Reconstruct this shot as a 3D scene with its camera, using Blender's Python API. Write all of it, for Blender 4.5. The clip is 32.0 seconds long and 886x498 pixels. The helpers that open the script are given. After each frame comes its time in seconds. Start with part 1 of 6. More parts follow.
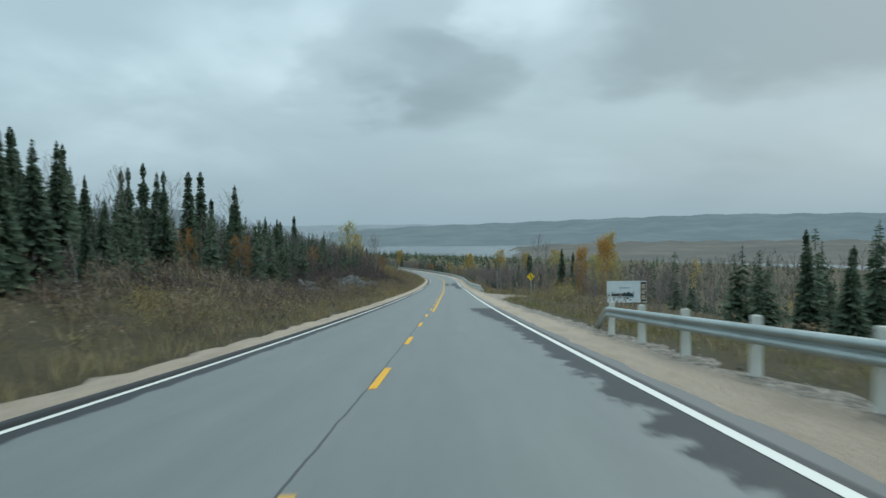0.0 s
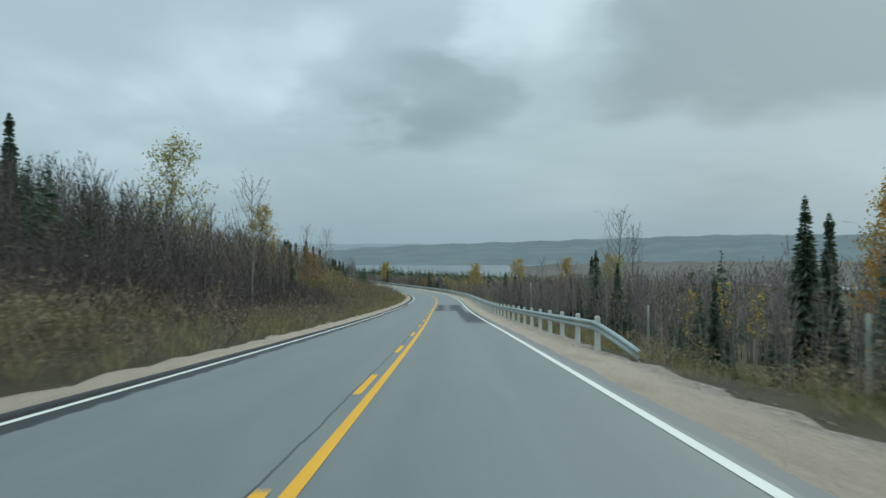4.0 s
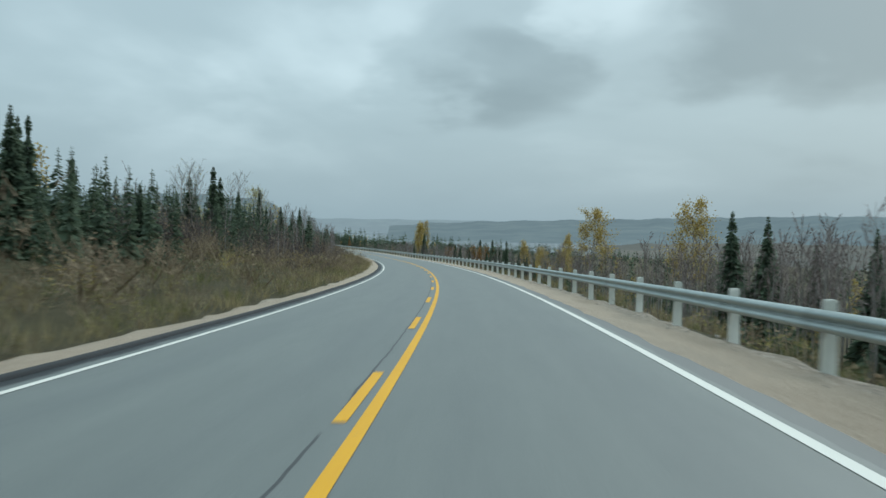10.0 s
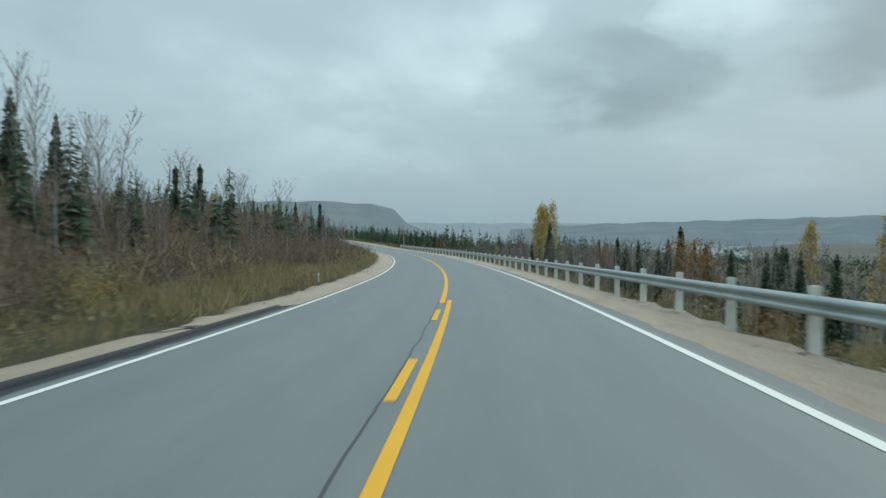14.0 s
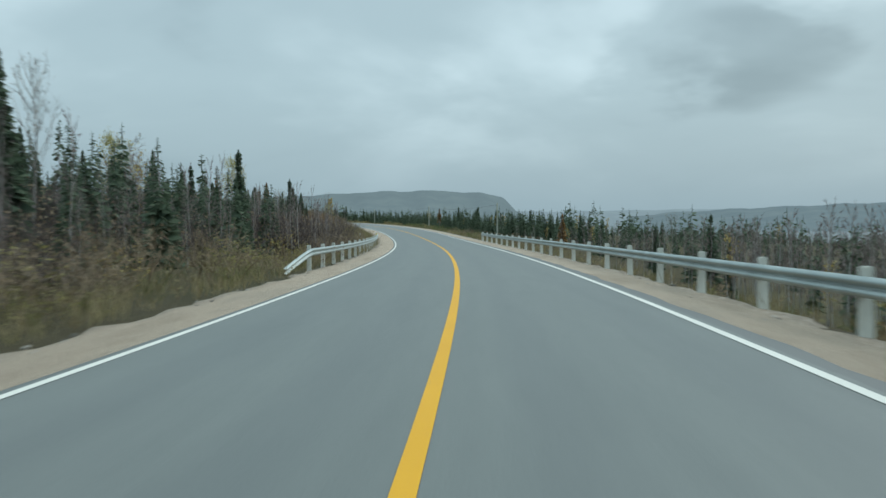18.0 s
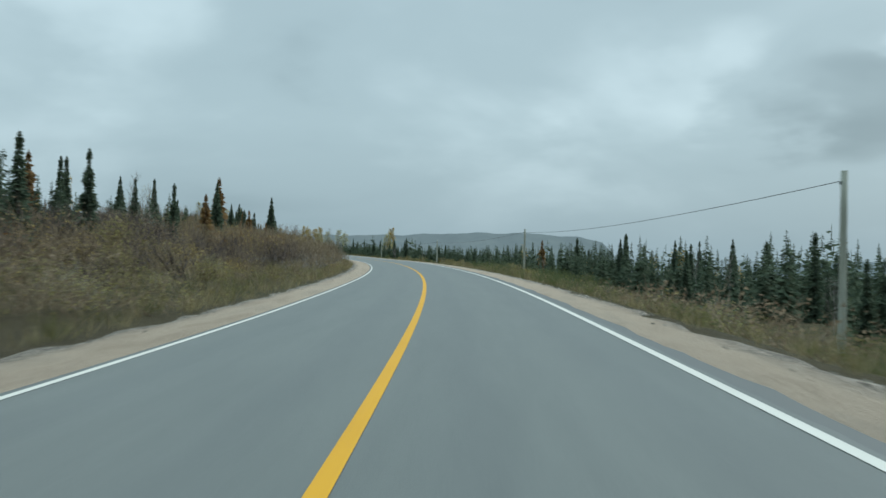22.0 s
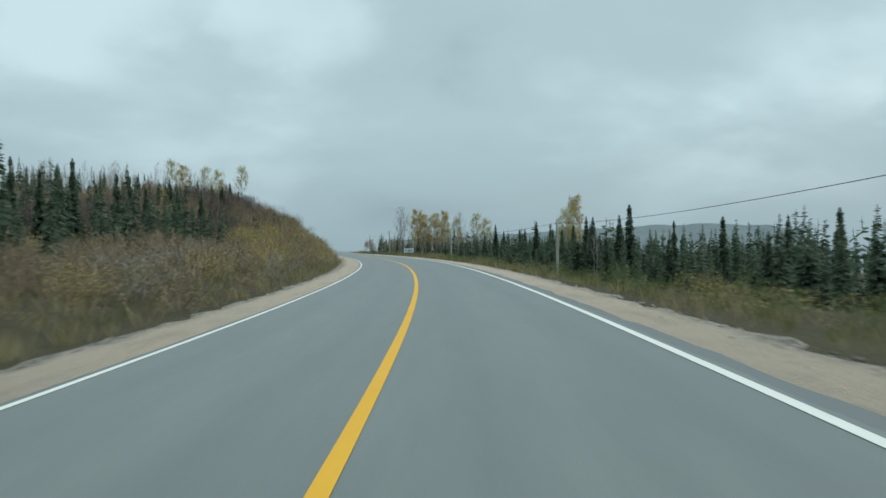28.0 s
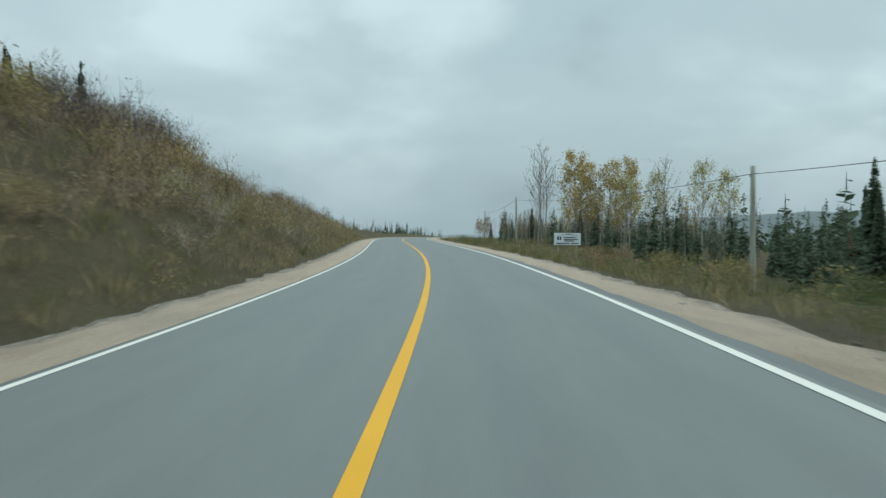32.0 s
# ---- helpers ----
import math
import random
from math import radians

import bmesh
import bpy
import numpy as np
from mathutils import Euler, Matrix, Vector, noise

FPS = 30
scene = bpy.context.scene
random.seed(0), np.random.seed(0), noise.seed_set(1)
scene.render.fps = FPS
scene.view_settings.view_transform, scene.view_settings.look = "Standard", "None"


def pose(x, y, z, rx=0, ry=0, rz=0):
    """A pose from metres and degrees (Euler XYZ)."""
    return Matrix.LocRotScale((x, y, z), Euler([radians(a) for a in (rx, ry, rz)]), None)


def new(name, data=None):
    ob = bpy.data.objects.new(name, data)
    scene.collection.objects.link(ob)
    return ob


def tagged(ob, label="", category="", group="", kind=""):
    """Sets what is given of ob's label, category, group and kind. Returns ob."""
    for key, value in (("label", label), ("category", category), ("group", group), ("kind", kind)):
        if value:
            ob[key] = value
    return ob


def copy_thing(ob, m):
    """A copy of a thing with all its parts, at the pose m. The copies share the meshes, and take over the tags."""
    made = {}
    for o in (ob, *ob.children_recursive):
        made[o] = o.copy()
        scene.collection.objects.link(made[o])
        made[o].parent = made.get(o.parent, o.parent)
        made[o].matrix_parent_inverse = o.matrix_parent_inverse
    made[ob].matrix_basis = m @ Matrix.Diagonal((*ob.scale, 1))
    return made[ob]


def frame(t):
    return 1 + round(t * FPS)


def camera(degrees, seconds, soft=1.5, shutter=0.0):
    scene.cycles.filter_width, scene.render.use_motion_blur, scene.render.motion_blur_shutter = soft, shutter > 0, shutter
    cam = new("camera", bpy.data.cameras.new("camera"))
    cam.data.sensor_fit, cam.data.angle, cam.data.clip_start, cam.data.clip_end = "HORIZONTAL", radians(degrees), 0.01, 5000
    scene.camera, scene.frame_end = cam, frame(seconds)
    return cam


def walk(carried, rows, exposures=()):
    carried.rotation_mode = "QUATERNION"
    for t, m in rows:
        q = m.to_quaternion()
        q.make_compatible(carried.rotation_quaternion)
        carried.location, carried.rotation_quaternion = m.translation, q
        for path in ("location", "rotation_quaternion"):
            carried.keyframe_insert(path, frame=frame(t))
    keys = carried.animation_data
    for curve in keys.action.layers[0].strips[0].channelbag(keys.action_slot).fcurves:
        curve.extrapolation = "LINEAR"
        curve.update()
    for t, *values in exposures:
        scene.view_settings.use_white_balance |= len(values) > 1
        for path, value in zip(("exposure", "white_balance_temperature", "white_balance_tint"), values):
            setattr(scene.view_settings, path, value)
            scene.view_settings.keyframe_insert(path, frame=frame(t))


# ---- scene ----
# ---------------------------------------------------------------- road alignment
# Curvature (1/m), grade and crossfall of the road, at even steps along it.
LANE = 3.56
S_FIRST = -30.0
CURV = [0.00134, 0.00085, 0.00032, -0.00019, 0.00010, -0.00019, 0.00030, 0.00027, -0.00030, -0.00002, 0.00045, 0.00166, 0.00137, 0.00146, 0.00133, 0.00154, 0.00127, 0.00144, 0.00132, 0.00125, 0.00168, 0.00129, 0.00135, 0.00124, 0.00137, 0.00152, 0.00123, 0.00125, 0.00136, 0.00147, 0.00154, 0.00140, 0.00164, 0.00087, 0.00178, 0.00173, 0.00047, -0.00065, -0.00125, -0.00146, -0.00142, -0.00124, -0.00099, -0.00072, -0.00046, -0.00021, 0.00003, 0.00026]
GRADE = [-0.0801, -0.0738, -0.0674, -0.0629, -0.0594, -0.0569, -0.0553, -0.0494, -0.0411, -0.0368, -0.0334, -0.0306, -0.0271, -0.0236, -0.0202, -0.0139, -0.0112, -0.0112, -0.0070, 0.0043, 0.0134, 0.0110, 0.0115, 0.0111, 0.0098, 0.0153, 0.0175, 0.0157, 0.0159, 0.0199, 0.0197, 0.0176, 0.0154, 0.0133, 0.0112, 0.0091, 0.0071, 0.0050, 0.0030, 0.0010]
FALL = [0.0260, 0.0192, 0.0120, 0.0004, -0.0035, 0.0121, 0.0173, 0.0166, 0.0126, 0.0008, -0.0025, 0.0099, 0.0289, 0.0358, 0.0319, 0.0261, 0.0261, 0.0252, 0.0146, 0.0068, 0.0013, -0.0027, -0.0057, -0.0085]
STEP = 2.0
S_ALL = np.arange(-600.0, 4200.1, STEP)


def summed(v):
    c = np.concatenate([[0.0], np.cumsum((v[1:] + v[:-1]) / 2 * STEP)])
    return c - np.interp(0.0, S_ALL, c)


def nodes(values, step):
    at = S_FIRST + step * np.arange(len(values))
    return np.interp(S_ALL, np.concatenate([[at[0] - 30], at, [at[-1] + 60]]), np.concatenate([[0], values, [0]]))


HEAD = summed(nodes(CURV, 25.0))
ROAD_X, ROAD_Y = summed(-np.sin(HEAD)), summed(np.cos(HEAD))
ROAD_Z = summed(nodes(GRADE, 30.0))
BANK = nodes(FALL, 50.0)


def along(s, u, up=0.0):
    """World place at s metres along the road, u metres right of its middle, up metres over its surface."""
    th = np.interp(s, S_ALL, HEAD)
    x, y, z = (np.interp(s, S_ALL, a) for a in (ROAD_X, ROAD_Y, ROAD_Z))
    ub = np.clip(u, -6.0, 6.0)
    return np.stack(np.broadcast_arrays(x + u * np.cos(th), y + u * np.sin(th), z + ub * np.interp(s, S_ALL, BANK) + up), -1)


def heading(s):
    return float(np.interp(s, S_ALL, HEAD))


# ---------------------------------------------------------------- camera
cam = camera(55.83, 32.0, soft=1.5, shutter=0.28)
# seconds, metres along the road, metres right of the middle, yaw to the road, pitch, roll (degrees)
DRIVE = [
    (0.0, 5.75, 1.109, 0.85, -1.36, 0.50),
    (0.5, 18.10, 1.124, 1.14, -0.60, 0.07),
    (1.0, 30.34, 1.145, 1.47, 1.01, -0.35),
    (1.5, 42.53, 1.124, 1.81, 1.39, -0.30),
    (2.0, 54.75, 1.109, 2.11, 0.03, 0.28),
    (2.5, 66.98, 1.151, 2.08, -0.67, 0.34),
    (3.0, 79.21, 1.219, 1.52, -0.46, 0.14),
    (3.5, 91.46, 1.267, 0.94, -0.13, 0.03),
    (4.0, 103.73, 1.303, 0.50, 0.07, 0.03),
    (4.5, 116.03, 1.333, 0.19, 0.13, 0.11),
    (5.0, 128.36, 1.363, -0.01, 0.03, 0.26),
    (5.5, 140.71, 1.396, -0.13, -0.22, 0.44),
    (6.0, 153.10, 1.435, -0.19, -0.63, 0.56),
    (6.5, 165.59, 1.472, 0.04, -1.09, 0.95),
    (7.0, 178.15, 1.494, 0.55, -1.33, 1.19),
    (7.5, 190.65, 1.504, 1.11, -1.42, 1.00),
    (8.0, 203.04, 1.472, 1.73, -1.30, 0.35),
    (8.5, 215.33, 1.369, 2.34, -1.21, -0.11),
    (9.0, 227.58, 1.244, 2.78, -1.26, -0.52),
    (9.5, 239.75, 1.143, 2.88, -1.24, -1.09),
    (10.0, 251.82, 1.074, 2.62, -1.44, -1.10),
    (10.5, 263.89, 1.049, 2.37, -1.58, -0.81),
    (11.0, 276.01, 1.048, 2.40, -1.62, -0.43),
    (11.5, 288.22, 1.059, 2.48, -1.41, -0.16),
    (12.0, 300.48, 1.048, 2.63, -1.23, -0.17),
    (12.5, 312.71, 0.981, 2.74, -1.05, -0.26),
    (13.0, 324.93, 0.899, 2.81, -1.11, -0.30),
    (13.5, 337.15, 0.844, 2.87, -1.09, -0.36),
    (14.0, 349.39, 0.805, 2.95, -1.21, -0.32),
    (14.5, 361.69, 0.770, 3.09, -1.37, -0.22),
    (15.0, 374.00, 0.733, 3.14, -1.57, -0.13),
    (15.5, 386.33, 0.691, 3.16, -1.77, -0.08),
    (16.0, 398.65, 0.642, 3.18, -1.95, -0.06),
    (16.5, 410.95, 0.587, 3.19, -2.06, -0.07),
    (17.0, 423.22, 0.532, 3.15, -2.07, -0.08),
    (17.5, 435.47, 0.480, 3.01, -2.02, 0.27),
    (18.0, 447.78, 0.423, 2.94, -1.90, 0.50),
    (18.5, 460.18, 0.373, 2.72, -1.85, 0.69),
    (19.0, 472.65, 0.351, 2.44, -1.71, 0.76),
    (19.5, 485.14, 0.396, 2.21, -1.38, 0.31),
    (20.0, 497.64, 0.480, 2.04, -0.84, -0.12),
    (20.5, 510.18, 0.585, 1.81, -0.23, -0.46),
    (21.0, 522.82, 0.683, 1.63, 0.35, -0.69),
    (21.5, 535.52, 0.749, 1.43, 0.76, -0.98),
    (22.0, 548.20, 0.791, 1.40, 0.99, -1.35),
    (22.5, 560.86, 0.819, 1.45, 0.96, -1.58),
    (23.0, 573.54, 0.836, 1.52, 0.84, -1.67),
    (23.5, 586.28, 0.848, 1.55, 0.51, -1.90),
    (24.0, 599.01, 0.869, 1.54, 0.19, -1.83),
    (24.5, 611.70, 0.912, 1.64, -0.06, -1.49),
    (25.0, 624.39, 0.956, 1.74, -0.22, -0.72),
    (25.5, 637.09, 0.969, 1.93, -0.29, -0.06),
    (26.0, 649.81, 0.956, 1.91, -0.16, 0.41),
    (26.5, 662.56, 0.923, 1.77, 0.09, 0.77),
    (27.0, 675.37, 0.878, 1.54, 0.39, 1.02),
    (27.5, 688.24, 0.829, 1.26, 0.66, 1.06),
    (28.0, 701.20, 0.785, 0.95, 0.83, 0.62),
    (28.5, 714.21, 0.759, 0.84, 0.95, 0.10),
    (29.0, 727.23, 0.736, 0.82, 0.88, -0.24),
    (29.5, 740.18, 0.704, 0.90, 0.73, -0.46),
    (30.0, 753.09, 0.686, 0.98, 0.61, -0.73),
    (30.5, 766.05, 0.703, 1.18, 0.38, -1.04),
    (31.0, 778.95, 0.711, 1.22, 0.24, -0.99),
    (31.5, 791.78, 0.657, 1.45, 0.01, -0.71),
    (32.0, 804.60, 0.576, 1.40, -0.26, -0.48),
]
EYE = 1.355


def seat(s, u, yaw, pitch, roll):
    x, y, z = along(s, u, EYE)
    return pose(x, y, z, 90 + pitch, roll, math.degrees(heading(s)) + yaw)


walk(cam, [(t, seat(*row)) for t, *row in DRIVE], exposures=[(0.0, 0.05, 6380, 10), (1.0, -0.06, 6380, 10), (3.0, -0.03, 6400, 10), (6.0, 0.04, 6440, 10), (7.0, 0.10, 6450, 10), (9.0, 0.04, 6480, 10), (17.0, 0.06, 6500, 10), (22.0, 0.02, 6520, 10), (28.0, 0.05, 6600, 10), (32.0, 0.10, 6720, 10)])

# ---------------------------------------------------------------- light
world = bpy.data.worlds.new("overcast_sky")
scene.world = world
world.use_nodes = True
SUN_EL, SUN_AZ = radians(38), radians(35)


def sky_nodes():
    nt = world.node_tree
    nt.nodes.clear()

    def n(kind, **kw):
        node = nt.nodes.new(kind)
        for k, v in kw.items():
            if k == "op":
                node.operation = v
            else:
                node.inputs[k].default_value = v
        return node

    def link(a, b, o=0, i=0):
        nt.links.new(a.outputs[o], b.inputs[i])

    out = nt.nodes.new("ShaderNodeOutputWorld")
    back = n("ShaderNodeBackground", Strength=SKY_POWER)
    link(back, out)
    sky = nt.nodes.new("ShaderNodeTexSky")
    sky.sky_type, sky.sun_disc, sky.sun_elevation, sky.sun_rotation = "NISHITA", False, SUN_EL, SUN_AZ
    sky.air_density, sky.dust_density = 1.5, 4.0
    scale = n("ShaderNodeMix")
    scale.data_type, scale.blend_type = "RGBA", "MIX"
    scale.inputs["Factor"].default_value = 0.93          # unbroken cloud over the clear sky
    # cloud deck: the view direction met with a level plane
    co = nt.nodes.new("ShaderNodeTexCoord")
    sep = nt.nodes.new("ShaderNodeSeparateXYZ")
    link(co, sep)
    up = n("ShaderNodeMath", op="MAXIMUM")
    up.inputs[1].default_value = 0.0
    nt.links.new(sep.outputs[2], up.inputs[0])
    low = n("ShaderNodeMath", op="ADD")
    low.inputs[1].default_value = 0.30
    link(up, low)
    div = []
    for k in (0, 1):
        d = n("ShaderNodeMath", op="DIVIDE")
        nt.links.new(sep.outputs[k], d.inputs[0])
        link(low, d, 0, 1)
        div.append(d)
    com = nt.nodes.new("ShaderNodeCombineXYZ")
    link(div[0], com, 0, 0)
    link(div[1], com, 0, 1)
    big = n("ShaderNodeTexNoise", Scale=1.0, Detail=5.0, Roughness=0.47, Distortion=0.25)
    link(com, big, 0, 0)
    ramp = nt.nodes.new("ShaderNodeValToRGB")
    r = ramp.color_ramp
    r.interpolation = "EASE"
    r.elements[0].position, r.elements[0].color = 0.30, (0.26, 0.372, 0.422, 1)
    r.elements[1].position, r.elements[1].color = 0.72, (0.592, 0.772, 0.842, 1)
    mid = r.elements.new(0.50)
    mid.color = (0.412, 0.563, 0.625, 1)

    def calc(op, a, b=0.0, clamp=False):
        node = nt.nodes.new("ShaderNodeMath")
        node.operation, node.use_clamp = op, clamp
        for socket, value in zip(node.inputs, (a, b)):
            if isinstance(value, bpy.types.NodeSocket):
                nt.links.new(value, socket)
            else:
                socket.default_value = value
        return node.outputs[0]

    # the larger dark and bright masses of the deck: azimuth, height, half width, half height (degrees), strength
    az = calc("MULTIPLY", calc("ARCTAN2", sep.outputs[0], sep.outputs[1]), 180 / math.pi)
    el = calc("MULTIPLY", calc("ARCSINE", sep.outputs[2]), 180 / math.pi)
    torn = n("ShaderNodeTexNoise", Scale=2.6, Detail=4.0, Roughness=0.5)
    link(com, torn, 0, 0)
    tear = calc("MULTIPLY", calc("SUBTRACT", torn.outputs[0], 0.5), 16.0)
    total = calc("ADD", calc("MULTIPLY", calc("SUBTRACT", big.outputs[0], 0.5), 1.0), 0.5)
    for a, e, ra, re, power in ((-3, 10.8, 9, 5, -0.16), (23, 14.5, 18, 8, -0.16), (5, 17, 7, 6, 0.15), (-14, 10, 10, 8, 0.10), (-50, 17, 9, 6, 0.13), (-64, 16, 8, 6, 0.13),
                                (-26, 13, 14, 9, 0.11), (-41, 13, 12, 8, 0.10), (-57, 9, 14, 6, 0.05), (8, 6, 12, 4, 0.06)):
        dx = calc("DIVIDE", calc("SUBTRACT", calc("ADD", az, tear), a), ra)
        dy = calc("DIVIDE", calc("SUBTRACT", calc("ADD", el, calc("MULTIPLY", tear, 0.4)), e), re)
        m = calc("SUBTRACT", 1.0, calc("ADD", calc("MULTIPLY", dx, dx), calc("MULTIPLY", dy, dy)), True)
        total = calc("ADD", total, calc("MULTIPLY", calc("MULTIPLY", calc("MULTIPLY", m, m), calc("SUBTRACT", 3.0, calc("MULTIPLY", m, 2.0))), power))
    nt.links.new(total, ramp.inputs[0])
    # towards the horizon the deck closes into an even grey
    hz = nt.nodes.new("ShaderNodeMapRange")
    hz.inputs["From Min"].default_value, hz.inputs["From Max"].default_value = 0.0, 0.16
    nt.links.new(sep.outputs[2], hz.inputs["Value"])
    mix = nt.nodes.new("ShaderNodeMix")
    mix.data_type = "RGBA"
    nt.links.new(hz.outputs[0], mix.inputs["Factor"])
    mix.inputs["A"].default_value = (0.312, 0.437, 0.497, 1)
    nt.links.new(ramp.outputs[0], mix.inputs["B"])
    dim = n("ShaderNodeMix")
    dim.data_type, dim.blend_type = "RGBA", "MULTIPLY"
    dim.inputs["Factor"].default_value = 1.0
    dim.inputs["B"].default_value = (0.1, 0.1, 0.1, 1)
    link(sky, dim, 0, 6)
    nt.links.new(dim.outputs[2], scale.inputs["A"])
    nt.links.new(mix.outputs[2], scale.inputs["B"])
    # an overcast sky grows brighter towards the zenith
    rise = nt.nodes.new("ShaderNodeMapRange")
    rise.inputs["From Min"].default_value, rise.inputs["From Max"].default_value = 0.3, 0.95
    rise.inputs["To Min"].default_value, rise.inputs["To Max"].default_value = 1.0, ZENITH
    nt.links.new(sep.outputs[2], rise.inputs["Value"])
    lift = nt.nodes.new("ShaderNodeVectorMath")
    lift.operation = "SCALE"
    nt.links.new(scale.outputs[2], lift.inputs[0])
    nt.links.new(rise.outputs[0], lift.inputs["Scale"])
    nt.links.new(lift.outputs[0], back.inputs[0])


SKY_POWER, ZENITH = 1.0, 2.6
sky_nodes()
sun = new("sun", bpy.data.lights.new("sun", "SUN"))
sun.data.energy, sun.data.angle, sun.data.color = 1.2, radians(30), (0.90, 0.97, 0.96)
sun.matrix_basis = Matrix.Rotation(-SUN_AZ, 4, "Z") @ Matrix.Rotation(SUN_EL - math.pi / 2, 4, "X")

# ---------------------------------------------------------------- materials
class Graph:
    """A short way to wire a node material."""

    def __init__(self, name, rough=0.8, metal=0.0, spec=0.5):
        self.m = bpy.data.materials.new(name)
        self.m.use_nodes = True
        self.t = self.m.node_tree
        self.b = self.t.nodes["Principled BSDF"]
        self.b.inputs["Roughness"].default_value = rough
        self.b.inputs["Metallic"].default_value = metal
        self.b.inputs["Specular IOR Level"].default_value = spec

    def node(self, kind, **kw):
        n = self.t.nodes.new(kind)
        for k, v in kw.items():
            n.inputs[k].default_value = v
        return n

    def set(self, socket, value):
        if isinstance(value, bpy.types.NodeSocket):
            self.t.links.new(value, socket)
        else:
            socket.default_value = value

    def math(self, op, a, b=0.0, c=0.0, clamp=False):
        n = self.t.nodes.new("ShaderNodeMath")
        n.operation, n.use_clamp = op, clamp
        for s, v in zip(n.inputs, (a, b, c)):
            self.set(s, v)
        return n.outputs[0]

    def place(self, kind="Object"):
        return self.t.nodes.new("ShaderNodeTexCoord").outputs[kind]

    def noise(self, scale, detail=4.0, rough=0.55, co=None, stretch=None):
        n = self.node("ShaderNodeTexNoise", Scale=scale, Detail=detail, Roughness=rough)
        co = co or self.place()
        if stretch:
            mp = self.node("ShaderNodeMapping", Scale=stretch)
            self.t.links.new(co, mp.inputs[0])
            co = mp.outputs[0]
        self.t.links.new(co, n.inputs["Vector"])
        return n.outputs["Fac"]

    def ramp(self, fac, *stops):
        n = self.t.nodes.new("ShaderNodeValToRGB")
        e = n.color_ramp.elements
        while len(e) < len(stops):
            e.new(0.5)
        for el, (pos, col) in zip(e, stops):
            el.position, el.color = pos, (*col, 1)
        self.set(n.inputs[0], fac)
        return n.outputs[0]

    def mix(self, fac, a, b, how="MIX"):
        n = self.t.nodes.new("ShaderNodeMix")
        n.data_type, n.blend_type = "RGBA", how
        self.set(n.inputs["Factor"], fac)
        for s, v in ((n.inputs["A"], a), (n.inputs["B"], b)):
            self.set(s, (*v, 1) if isinstance(v, tuple) and len(v) == 3 else v)
        return n.outputs[2]

    def rand(self, island=False):
        return self.t.nodes.new("ShaderNodeNewGeometry").outputs["Random Per Island"] if island else self.t.nodes.new("ShaderNodeObjectInfo").outputs["Random"]

    def bump(self, height, strength, dist=0.02):
        n = self.node("ShaderNodeBump", Strength=strength, Distance=dist)
        self.set(n.inputs["Height"], height)
        self.t.links.new(n.outputs[0], self.b.inputs["Normal"])

    def done(self, color, rough=None):
        self.set(self.b.inputs["Base Color"], (*color, 1) if isinstance(color, tuple) and len(color) == 3 else color)
        if rough is not None:
            self.set(self.b.inputs["Roughness"], rough)
        return self.m


